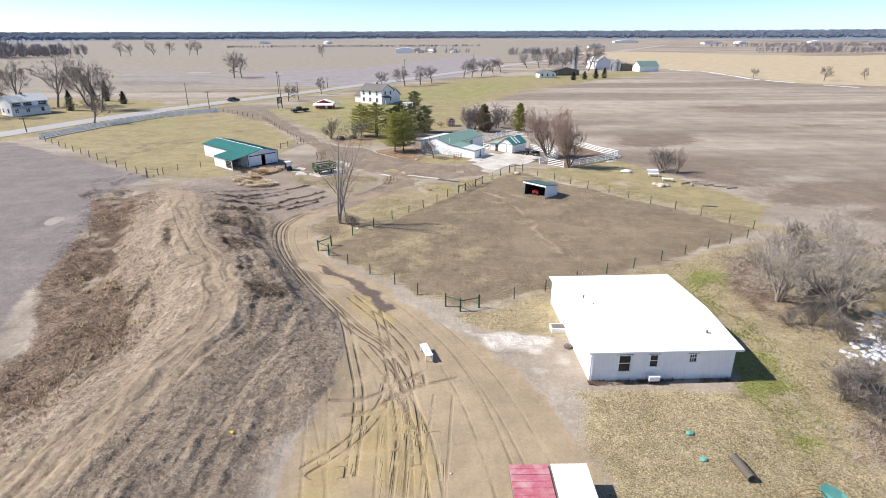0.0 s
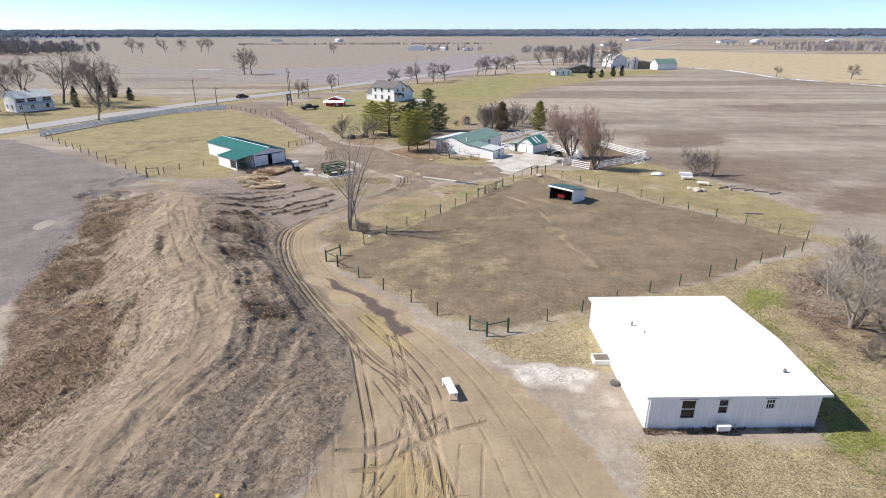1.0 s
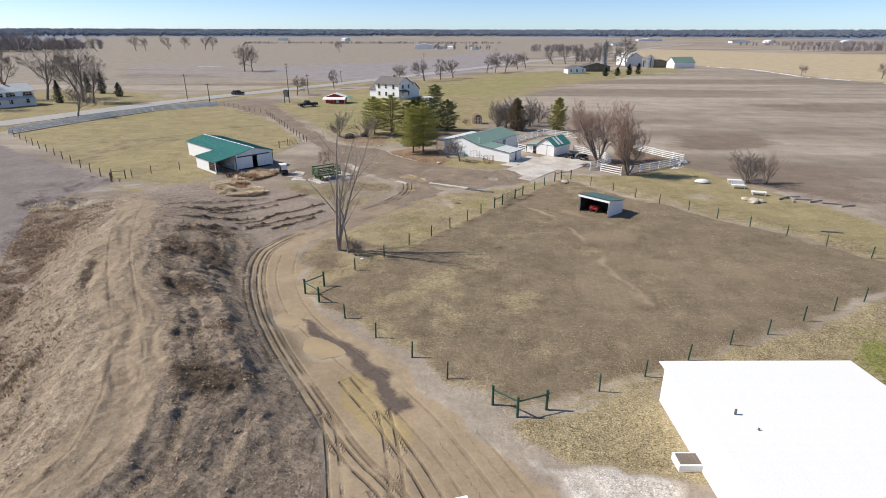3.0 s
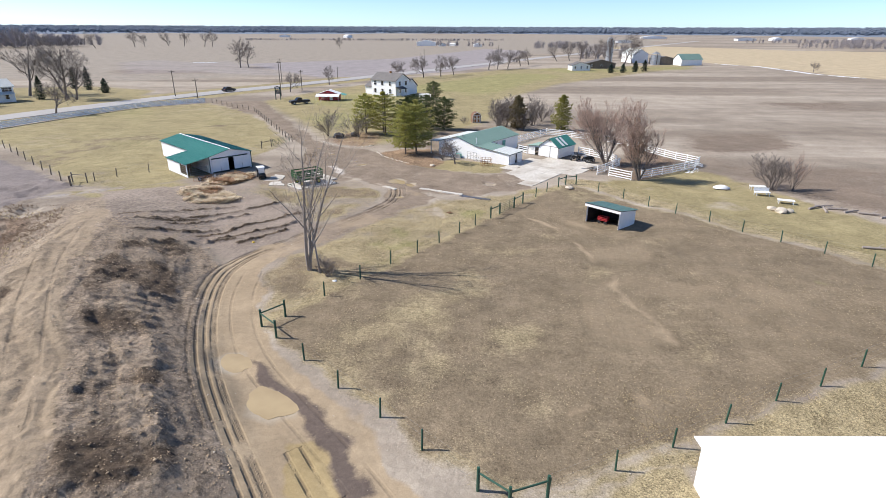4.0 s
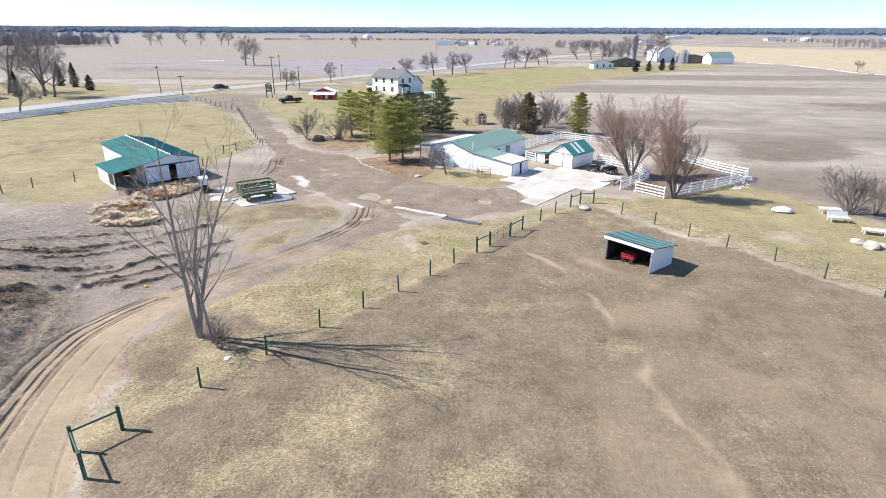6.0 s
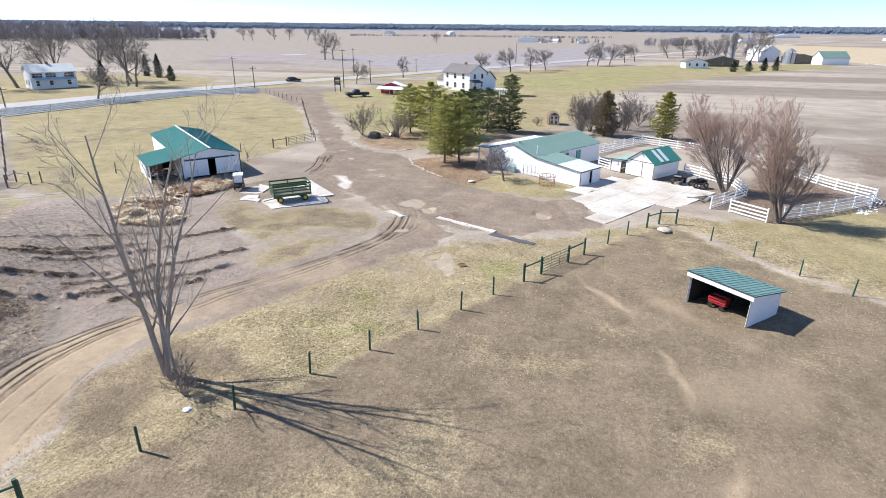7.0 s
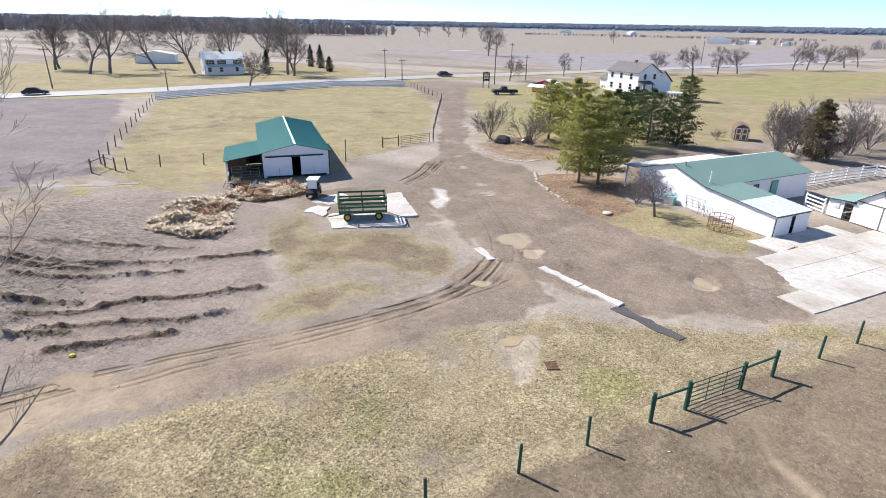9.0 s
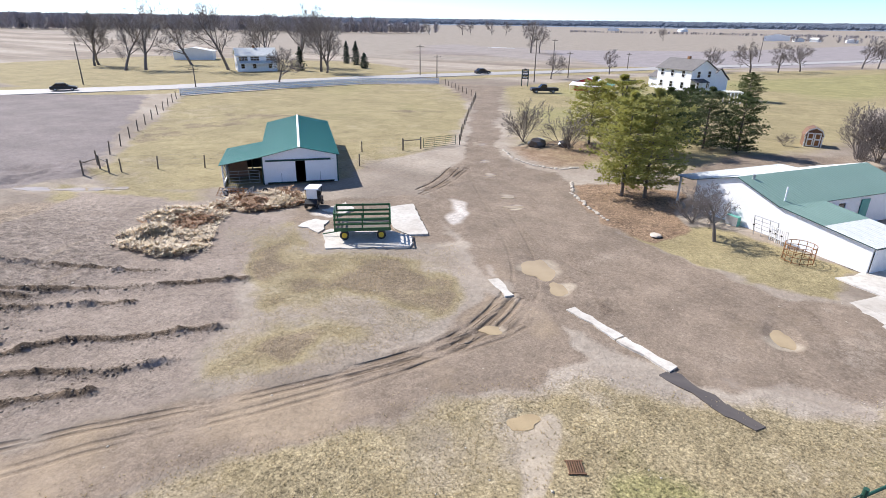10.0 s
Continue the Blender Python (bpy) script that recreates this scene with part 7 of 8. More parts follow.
def far_woods():
    """Winter woods on the horizon: thousands of small ragged crowns."""
    rng = random.Random(11)
    spots = []
    for _ in range(17000):
        a = radians(rng.uniform(-80, 52))
        r = 2200 + 2350 * rng.random() ** 0.9
        x, y = r * math.sin(a), r * math.cos(a)
        spots.append((x, y, rng.uniform(9, 17)))
    ground_z = land(np.array([p[0] for p in spots]), np.array([p[1] for p in spots]))
    verts, tris = [], []
    for (x, y, h), z in zip(spots, ground_z):
        w = h * rng.uniform(0.3, 0.5)
        for _ in range(4):
            cx, cy, rz = x + rng.gauss(0, w * 0.6), y + rng.gauss(0, w * 0.6), h * rng.uniform(0.25, 0.42)
            cz, rx, n = z + rng.uniform(rz * 0.8, max(rz, h - rz)), w * rng.uniform(0.6, 1.0), len(verts)
            for dx, dy, dz in ((1, 0, 0), (0, 1, 0), (-1, 0, 0), (0, -1, 0), (0, 0, 1), (0, 0, -1)):
                j = rng.uniform(0.7, 1.15)
                verts.append((cx + dx * rx * j + rng.gauss(0, 0.1) * rx, cy + dy * rx * j, cz + dz * rz * j))
            tris += [(n + p, n + q, n + r) for p, q, r in ((0, 1, 4), (1, 2, 4), (2, 3, 4), (3, 0, 4), (1, 0, 5), (2, 1, 5), (3, 2, 5), (0, 3, 5))]
    me = bpy.data.meshes.new("far_woods")
    me.from_pydata(verts, [], tris)
    me.polygons.foreach_set("use_smooth", [True] * len(tris))
    me.materials.append(FAR_WOODS_HAZE)
    tagged(new("far_woods", me), "distant winter woods along the horizon, haze painted in grey-blue", "woods", kind="stuff")


def winter_woods():
    """Bare woods behind the fields: each tree a stem with fans of slender upright branches."""
    rng = random.Random(21)
    verts, tris = [], []
    for x0, y0, x1, y1, n, depth, h in ((-900, 390, -545, 640, 520, 100, 20), (-600, 600, -470, 720, 180, 50, 15), (70, 705, 125, 720, 36, 18, 9), (-48, 802, 34, 786, 16, 10, 8), (420, 760, 1500, 900, 620, 60, 10), (500, 1050, 1500, 1300, 500, 50, 8), (-420, 1130, 60, 1180, 260, 14, 5), (58, 452, 112, 470, 14, 16, 11)):
        for _ in range(n):
            f = rng.random()
            x, y = x0 + (x1 - x0) * f + rng.gauss(0, depth * 0.4), y0 + (y1 - y0) * f + rng.gauss(0, depth * 0.4)
            tall = h * rng.uniform(0.7, 1.12)
            for k in range(54):
                low = tall * rng.uniform(0.05, 0.75)
                a, out = rng.uniform(0, 2 * math.pi), tall * rng.uniform(0.05, 0.48)
                p = Vector((x + 0.25 * out * math.cos(a), y + 0.25 * out * math.sin(a), low))
                q = Vector((x + out * math.cos(a), y + out * math.sin(a), min(tall, low + tall * rng.uniform(0.2, 0.42))))
                s = Vector((rng.uniform(-1, 1), rng.uniform(-1, 1), 0)).normalized() * tall * 0.028
                m = len(verts)
                verts += [p - s, p + s, q]
                tris.append((m, m + 1, m + 2))
    me = bpy.data.meshes.new("winter_woods")
    me.from_pydata(verts, [], tris)
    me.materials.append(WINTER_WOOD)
    tagged(new("winter_woods", me), "bare grey-brown winter woods behind the fields", "woods", kind="stuff")


winter_woods()
far_woods()


# ---- far houses, farms, signs and poles ----
def farmhouse():
    root = thing("farmhouse", -23.9, 213.3, deg_of(0.55, 0.84), "white two-storey farmhouse with a grey shingle roof and porches", "house", z=0.0)
    # local x along the gable wall, y along the long wall
    w, dep, eave, top = 7.0, 10.4, 4.9, 6.9
    gable_house(root, w, dep, eave, top, SIDING, GREY_SHINGLE, 0.4, thick=0.12)
    for x in (1.6, 4.7):
        for z in (1.0, 3.3):
            window(root, x, x + 0.85, z, z + 1.25, -0.06, 1)
    side = new("long_wall_openings")
    side.parent = root
    side.matrix_basis = pose(0, dep, 0, 0, 0, -90)
    for x in (1.2, 4.3, 7.6):
        for z in (0.9, 3.3):
            window(side, x, x + 0.85, z, z + 1.25, -0.06, 1)
    part("porch_roof", prism(B(), [(-0.2, -1.9, 2.35), (3.6, -1.9, 2.35), (3.6, -0.02, 2.95), (-0.2, -0.02, 2.95)], (0, 0, 0.1)), DARK_SHINGLE, root, "dark shingle porch roof")
    for x in (0, 1.7, 3.4):
        part("porch_post", box(B(), x, x + 0.12, -1.75, -1.63, 0, 2.35), WHITE_BOARD, root)
    part("addition", prism(B(), [(w + 0.02, 0.8, 0), (w + 5.0, 0.8, 0), (w + 5.0, 0.8, 2.6), (w + 2.2, 0.8, 4.9), (w + 0.02, 0.8, 3.4)], (0, 6.0, 0)), SIDING, root)
    part("addition_roof", prism(B(), [(w + 0.05, 0.5, 3.5), (w + 2.2, 0.5, 5.05), (w + 5.3, 0.5, 2.5), (w + 5.3, 0.5, 2.62), (w + 2.2, 0.5, 5.2), (w + 0.05, 0.5, 3.65)], (0, 6.6, 0)), GREY_SHINGLE, root)
    part("garage", prism(B(), [(1.5, dep + 0.02, 0), (6.0, dep + 0.02, 0), (6.0, dep + 0.02, 2.5), (3.75, dep + 0.02, 3.6), (1.5, dep + 0.02, 2.5)], (0, 4.2, 0)), SIDING, root)
    for s in (-1, 1):
        part("garage_roof", prism(B(), [(3.75, dep + 0.03, 3.66), (3.75 + s * 2.6, dep + 0.03, 2.38), (3.75 + s * 2.6, dep + 4.5, 2.38), (3.75, dep + 4.5, 3.66)], (0, 0, 0.1)), GREY_SHINGLE, root)
    part("chimney", box(B(), 3.2, 3.8, 4.6, 5.2, 6.4, 7.5), RUST, root)
    per = thing("pergola", -14.2, 198.8, 25, "white wooden garden pergola on the lawn", "pergola")
    for x in (0, 1.3, 2.6):
        for y in (0, 2.0):
            part("post", box(B(), x - 0.07, x + 0.07, y - 0.07, y + 0.07, 0, 2.0), WHITE_BOARD, per)
    for y in (0, 2.0):
        part("beam", box(B(), -0.3, 2.9, y - 0.05, y + 0.05, 2.0, 2.18), WHITE_BOARD, per)
    for k in range(6):
        part("rafter", box(B(), -0.1 + k * 0.52, 0.0 + k * 0.52, -0.3, 2.3, 2.182, 2.28), WHITE_BOARD, per)


def simple_house(name, x, y, deg, w, dep, eave, top, wall, roof, label, category="house", rows=((1.0, 1.2),), count=3):
    root = thing(name, x, y, deg, label, category, z=0.0)
    gable_house(root, w, dep, eave, top, wall, roof, 0.35, thick=0.1)
    for z0, hh in rows:
        for k in range(count):
            xx = w * (k + 0.5) / count - 0.4
            window(root, xx, xx + 0.8, z0, z0 + hh, -0.06, 1)
    return root


def silo(x, y, r, h, label):
    root = thing("silo", x, y, 0, label, "silo", z=0.0)
    bm = B()
    for k in range(int(h / 0.8)):
        tube(bm, (0, 0, k * 0.8), (0, 0, k * 0.8 + 0.78), r, r * 0.995, 20)
    part("body", bm, STEEL, root)
    part("cone_roof", tube(B(), (0, 0, h), (0, 0, h + r * 0.55), r * 1.03, 0.25, 20), STEEL, root)
    part("ladder", box(B(), -0.2, 0.2, -r - 0.08, -r - 0.02, 0.3, h), GREY_POST, root)


def pole(x, y, h, label, arm=True, lean=0.0, mat=GREY_POST, turn=60):
    root = thing("utility_pole", x, y, turn, label, "utility pole", "roadside poles")
    part("shaft", tube(B(), (0, 0, -0.2), (lean, 0, h), 0.15, 0.10, 10), mat, root)
    if arm:
        part("crossarm", box(B(), lean - 1.0, lean + 1.0, -0.16, -0.06, h - 0.6, h - 0.48), GREY_POST, root)
        for s in (-0.9, 0.0, 0.9):
            part("insulator", tube(B(), (lean + s, -0.11, h - 0.48), (lean + s, -0.11, h - 0.32), 0.05, 0.03, 6), GLASS, root)


farmhouse()
def neighbour_house():
    root = thing("neighbour_house", -146.6, 187.2, -32, "white two-storey neighbouring house with a pale metal roof", "house", z=0.0)
    gable_house(root, 8.0, 11.0, 4.4, 6.2, SIDING, PALE_WHITE_ROOF, 0.4, thick=0.12)
    for x in (1.5, 5.2):
        window(root, x, x + 0.9, 1.0, 2.2, -0.06, 1)
    side = new("road_wall_openings")
    side.parent = root
    side.matrix_basis = pose(8.0, 0, 0, 0, 0, 90)
    for x in (1.0, 4.2, 8.6):
        window(side, x, x + 0.9, 0.9, 2.1, -0.06, 1)
        # over-wide dark windows, added to stand in for shade on the upper wall
        window(side, x - 0.5, x + 1.9, 3.0, 4.1, -0.06, 3)
    part("porch_roof", prism(B(), [(8.02, 0.5, 2.9), (10.2, 0.5, 2.3), (10.2, 10.5, 2.3), (8.02, 10.5, 2.9)], (0, 0, 0.12)), PALE_WHITE_ROOF, root)
    for y in (0.7, 3.8, 7.0, 10.2):
        part("porch_post", box(B(), 10.0, 10.12, y - 0.06, y + 0.06, 0, 2.32), WHITE_BOARD, root)
    part("chimney", box(B(), 3.7, 4.3, 5.0, 5.6, 5.8, 7.0), RUST, root)


neighbour_house()
simple_house("garage", -198.0, 199.5, 46, 13.5, 7.0, 3.0, 4.2, SIDING, WHITE_ROOF, "long low white garage on the neighbour's lawn", "garage", rows=(), count=0)
simple_house("ranch_house", 54.5, 344.0, 10, 10.0, 7.0, 2.6, 4.3, SIDING, GREY_SHINGLE, "low white farm bungalow with a grey roof")
simple_house("long_house", 66.0, 362.0, 5, 16.0, 8.0, 2.8, 4.8, GREY_POST, GREY_SHINGLE, "long brown farmhouse under bare trees")
simple_house("farm_barn", 107.5, 424.0, 12, 11.0, 16.0, 5.5, 8.6, SIDING, PALE_WHITE_ROOF, "tall white gabled barn at the far farm", "barn", rows=(), count=0)
simple_house("machine_shed", 116.0, 404.0, 5, 14.0, 9.0, 3.4, 5.0, GREY_POST, GREY_SHINGLE, "grey machine shed at the far farm", "shed", rows=(), count=0)
simple_house("greenhouse_barn", 144.2, 401.0, 108, 8.0, 15.0, 3.6, 6.6, SIDING, PALE_ROOF, "white barn with a faded green roof at the far farm", "barn", rows=(), count=0)
silo(117.0, 406.0, 3.0, 6.2, "squat galvanised grain silo at the far farm")
silo(92.0, 424.0, 2.2, 15.0, "tall pale tower silo behind bare trees")
simple_house("white_shed", -71.0, 816.0, 3, 25.0, 12.0, 4.5, 7.0, SIDING, WHITE_ROOF, "long white metal shed in distant fields", "shed", rows=(), count=0)
for k, (x, y, w, dep, h, deg) in enumerate(((-40, 800, 9, 8, 4, 20), (-20, 805, 9, 8, 4, 70), (5, 790, 10, 8, 4, 10), (-470, 1480, 26, 14, 8, 15), (-300, 1470, 20, 12, 8, 60),
                                           (420, 1500, 60, 18, 8, 5), (560, 1300, 40, 16, 7, 8), (640, 1310, 25, 14, 7, 30), (820, 1350, 30, 14, 7, 0), (900, 1280, 18, 12, 6, 50), (1000, 1260, 14, 12, 6, 20), (-1180, 1500, 30, 16, 8, 0), (250, 1050, 26, 12, 5, 5))):
    simple_house("farm_building", x, y, deg, w, dep, h * 0.65, h, SIDING, WHITE_ROOF if k % 3 else GREY_SHINGLE, "pale farm building far off in the fields", "building", rows=(), count=0)
for x, y, h, arm, lean in ((-136.3, 139.3, 8.8, True, 0.5), (-113.2, 151.7, 4.3, False, 0.0), (-94.4, 209.0, 8.2, True, 0.2), (-83.6, 201.6, 6.2, False, 0.0), (-59.6, 231.3, 6.9, False, 0.0), (-61.2, 212.8, 10.8, True, 0.0), (-57.3, 278.5, 5.2, False, 0.0),
                           (-73.7, 253.0, 9.6, True, 0.2), (-26.0, 360.0, 10.0, True, 0.0), (-17.3, 143.5, 8.5, False, 0.0), (20.0, 450.0, 10.0, True, 0.0)):
    pole(x, y, h, "weathered wooden utility pole beside the road" if arm else "plain weathered wooden pole")


def sign():
    root = thing("road_sign", -58.8, 202.5, 35, "tall dark wooden farm sign between two posts", "sign")
    for x in (-0.75, 0.75):
        part("post", box(B(), x - 0.1, x + 0.1, -0.1, 0.1, -0.1, 3.9), GREEN_TRIM, root)
    for k, z in enumerate((3.1, 2.4, 1.75)):
        board = part("board", box(B(), -0.64, 0.64, -0.05, 0.05, z, z + 0.52), BLACK, root)
        part("bar", box(B(), -0.5, 0.5, -0.062, -0.052, z + 0.2, z + 0.3), WHITE_BOARD, board, "pale unreadable line of lettering")
    part("crown_board", prism(B(), [(-0.85, -0.06, 3.72), (0.85, -0.06, 3.72), (0.0, -0.06, 4.1)], (0, 0.12, 0)), BLACK, root)


def kiosk():
    root = thing("market_stall", -46.2, 202.2, 0, "small red shed with a white awning roof", "stall")
    gable_house(root, 6.2, 3.0, 1.9, 2.9, RED, WHITE_ROOF, 0.4, thick=0.08)
    part("awning", prism(B(), [(6.7, -0.3, 1.9), (8.2, -0.3, 1.5), (8.2, 3.2, 1.5), (6.7, 3.2, 1.9)], (0, 0, 0.05)), TEAL, root, "turquoise awning")
    for y in (-0.2, 3.1):
        part("awning_post", tube(B(), (8.1, y, 0), (8.1, y, 1.5), 0.04, n=6), WHITE_BOARD, root)
    part("awning", prism(B(), [(-0.5, -2.3, 1.3), (6.7, -2.3, 1.3), (6.7, -0.3, 1.92), (-0.5, -0.3, 1.92)], (0, 0, 0.05)), WHITE_ROOF, root, "white front awning")
    for x in (-0.3, 3.1, 6.5):
        part("awning_post", tube(B(), (x, -2.2, 0), (x, -2.2, 1.32), 0.04, n=6), WHITE_BOARD, root)
    window(root, 1.0, 1.9, 0.9, 1.6, -0.06, 2)
    part("door_leaf", box(B(), 3.4, 4.3, -0.06, -0.003, 0.05, 1.8), WHITE_BOARD, root)


def play_shed():
    root = thing("garden_barn", 0.6, 160.6, 10, "small dark red barn-shaped garden shed with white trim", "shed")
    prof = [(0, 0), (2.0, 0), (2.0, 1.35), (1.65, 1.95), (1.0, 2.25), (0.35, 1.95), (0, 1.35)]
    part("body", prism(B(), [(p[0], 0, p[1]) for p in prof], (0, 2.4, 0)), BROWN_WOOD, root)
    for x0 in (0.0, 1.86):
        part("corner_board", box(B(), x0, x0 + 0.14, -0.05, -0.003, 0, 1.35), WHITE_BOARD, root, "white corner board")
    roof = [(2.08, 1.3), (1.7, 2.0), (1.0, 2.32), (0.3, 2.0), (-0.08, 1.3), (-0.08, 1.36), (0.27, 2.06), (1.0, 2.39), (1.73, 2.06), (2.08, 1.36)]
    part("roof", prism(B(), [(p[0], -0.1, p[1]) for p in roof], (0, 2.6, 0)), BROWN_WOOD, root)
    part("barge_board", prism(B(), [(p[0], -0.14, p[1] - 0.04 if k < 5 else p[1] + 0.06) for k, p in enumerate(roof)], (0, 0.036, 0)), WHITE_BOARD, root, "white barge board")
    for x0 in (0.25, 1.03):
        d = part("door_leaf", box(B(), x0, x0 + 0.72, -0.05, -0.003, 0.08, 1.75), WHITE_BOARD, root, "white double door leaf")
        part("panel", box(B(), x0 + 0.14, x0 + 0.58, -0.062, -0.052, 1.05, 1.6), RUST, d)
        part("panel", box(B(), x0 + 0.14, x0 + 0.58, -0.062, -0.052, 0.2, 0.85), RUST, d)


sign()
kiosk()
play_shed()


# ---- loose things ----
def lump_mesh(name, seed, material, flat=0.6):
    rng = random.Random(seed)
    bm = B()
    bmesh.ops.create_icosphere(bm, subdivisions=2, radius=1.0)
    for v in bm.verts:
        v.co = v.co * rng.uniform(0.82, 1.12)
        v.co.z *= flat
    me = bpy.data.meshes.new(name)
    bm.to_mesh(me)
    bm.free()
    me.materials.append(material)
    return me


def boulder(x, y, s, material, label, seed, flat=0.6, name="boulder", category="rock"):
    ob = new(name, lump_mesh(name, seed, material, flat))
    ob.matrix_basis = pose(x, y, at(x, y) + 0.25 * s, 0, 0, 40 * seed) @ Matrix.Diagonal((s, s, s, 1))
    return tagged(ob, label, category)


def bench(x, y, deg, length, wide, h, label, back=False):
    root = thing("wooden_bench", x, y, deg, label, "bench")
    n = 3
    for k in range(n):
        part("plank", box(B(), -length / 2, length / 2, -wide / 2 + k * wide / n + 0.01, -wide / 2 + (k + 1) * wide / n - 0.01, h - 0.06, h), WHITE_BOARD, root)
    for sx in (-length / 2 + 0.12, length / 2 - 0.2):
        for sy in (-wide / 2 + 0.02, wide / 2 - 0.1):
            part("leg", box(B(), sx, sx + 0.08, sy, sy + 0.08, 0, h - 0.062), WHITE_BOARD, root)
    if back:
        part("backrest", box(B(), -length / 2, length / 2, wide / 2 + 0.002, wide / 2 + 0.06, h + 0.05, h + 0.45), WHITE_BOARD, root)
        for sx in (-length / 2 + 0.15, length / 2 - 0.23):
            part("back_post", box(B(), sx, sx + 0.08, wide / 2 + 0.062, wide / 2 + 0.12, 0, h + 0.45), WHITE_BOARD, root)


bench(-1.15, 40.5, 108, 2.0, 0.62, 0.62, "white plank bench standing on the sandy drive")
bench(39.2, 104.6, -10, 2.0, 0.95, 0.55, "white wooden bench table on the rough grass")
bench(38.4, 101.6, -5, 1.9, 0.85, 0.5, "white wooden bench table on the rough grass", True)
bench(39.6, 98.0, -20, 1.9, 0.9, 0.5, "white wooden bench table on the rough grass")


def upturned_boat():
    root = thing("rowing_boat", 34.3, 104.4, -10, "small white upturned boat lying on the grass", "boat")
    root.scale = (0.72, 0.72, 0.85)
    bm = B()
    rows = []
    for k in range(9):
        t = -1 + 2 * k / 8
        w = 0.75 * (1 - t * t) ** 0.5 + 0.05
        rows.append([bm.verts.new((1.5 * t, w * c, 0.18 + 0.55 * (1 - t * t * 0.7) * s)) for c, s in ((-1, 0), (-0.85, 0.6), (-0.4, 0.95), (0, 1.0), (0.4, 0.95), (0.85, 0.6), (1, 0))])
    for a, b in zip(rows, rows[1:]):
        for k in range(6):
            bm.faces.new([a[k], a[k + 1], b[k + 1], b[k]])
    bmesh.ops.recalc_face_normals(bm, faces=bm.faces[:])
    part("hull", bm, WHITE, root, smooth=True)
    part("gunwale", box(B(), -1.45, 1.45, -0.8, -0.74, 0.12, 0.2), GREY_POST, root)
    part("gunwale", box(B(), -1.45, 1.45, 0.74, 0.8, 0.12, 0.2), GREY_POST, root)
    for x in (-0.8, 0.7):
        part("chock", box(B(), x, x + 0.15, -0.7, 0.7, 0, 0.12), GREY_POST, root)


upturned_boat()
boulder(36.5, 95.2, 0.55, STONE, "pale tan field stone on the grass", 3)
boulder(37.1, 94.2, 0.7, STONE, "pale tan field stone on the grass", 5)
boulder(38.2, 94.4, 0.5, STONE, "pale tan field stone on the grass", 6)
boulder(13.6, 103.6, 0.6, STONE, "flat pale stone near the paddock corner", 7, 0.4)
boulder(-26.2, 139.6, 1.1, CLEAR_WET, "large dark boulder in the drive bed", 9, 0.75)
boulder(-23.4, 141.5, 0.9, CLEAR_WET, "dark boulder in the drive bed", 10, 0.7)
boulder(-6.0, 116.2, 0.45, STONE, "flat pale stone on the mulch", 12, 0.3)
boulder(-11.6, 72.0, 0.2, SNOW, "small white scrap lying on the meadow", 13, 0.3, "scrap", "scrap")
boulder(-22.0, 81.0, 0.15, YELLOW, "small yellow scrap at the field edge", 14, 0.6, "scrap", "scrap")
boulder(-13.2, 29.8, 0.14, YELLOW, "small yellow scrap on the bare soil", 15, 0.4, "scrap", "scrap")
boulder(10.7, 41.6, 0.35, CLEAR_WET, "dark heap of scrap by the building wall", 16, 0.8, "scrap", "scrap")
boulder(16.5, 30.8, 0.24, TEAL, "turquoise plastic septic tank lid in the lawn", 17, 0.5, "tank_lid", "lid")
boulder(16.4, 28.4, 0.24, TEAL, "turquoise plastic septic tank lid in the lawn", 18, 0.5, "tank_lid", "lid")
boulder(-34.8, 105.9, 0.35, RED, "small red plastic tub on the straw heap", 19, 0.8, "tub", "tub")

def edging(line, count, seed):
    """A row of low stones set along the edge of a bed."""
    rng = random.Random(seed)
    me = lump_mesh("edging_stone", seed, STONE, 0.5)
    for k in range(count):
        f = (k + 0.5) / count * (len(line) - 1)
        i = int(f)
        (ax, ay), (bx, by) = line[i], line[i + 1]
        x, y = ax + (bx - ax) * (f - i) + rng.gauss(0, 0.06), ay + (by - ay) * (f - i) + rng.gauss(0, 0.06)
        size = rng.uniform(0.13, 0.24)
        ob = new("edging_stone", me)
        ob.matrix_basis = pose(x, y, at(x, y) + 0.1 * size, 0, 0, rng.uniform(0, 360)) @ Matrix.Diagonal((size, size, size, 1))
        tagged(ob, "low pale stone edging the planted bed", "edging stone", "bed edging")


edging([(-16.5, 126.9), (-15.0, 123.1), (-12.8, 120.4), (-9.8, 117.3)], 26, 41)
edging([(-28.6, 135.6), (-26.0, 132.6), (-22.7, 130.7), (-19.4, 130.7), (-18.0, 132.4)], 30, 42)

culvert = thing("drain_pipe", 18.3, 27.5, 96, "short length of grey plastic drain pipe on the lawn", "pipe", z=0.0)
bm = B()
for k in range(14):
    tube(bm, (-0.95 + k * 0.135, 0, 0.28), (-0.85 + k * 0.135, 0, 0.28), 0.27, 0.27, 14)
part("corrugated_wall", bm, GREY_POST, culvert)
# a dark disc on the closed end stands in for the shaded hollow
part("bore", tube(B(), (-0.96, 0, 0.28), (-0.951, 0, 0.28), 0.21, n=14), DARK, culvert)

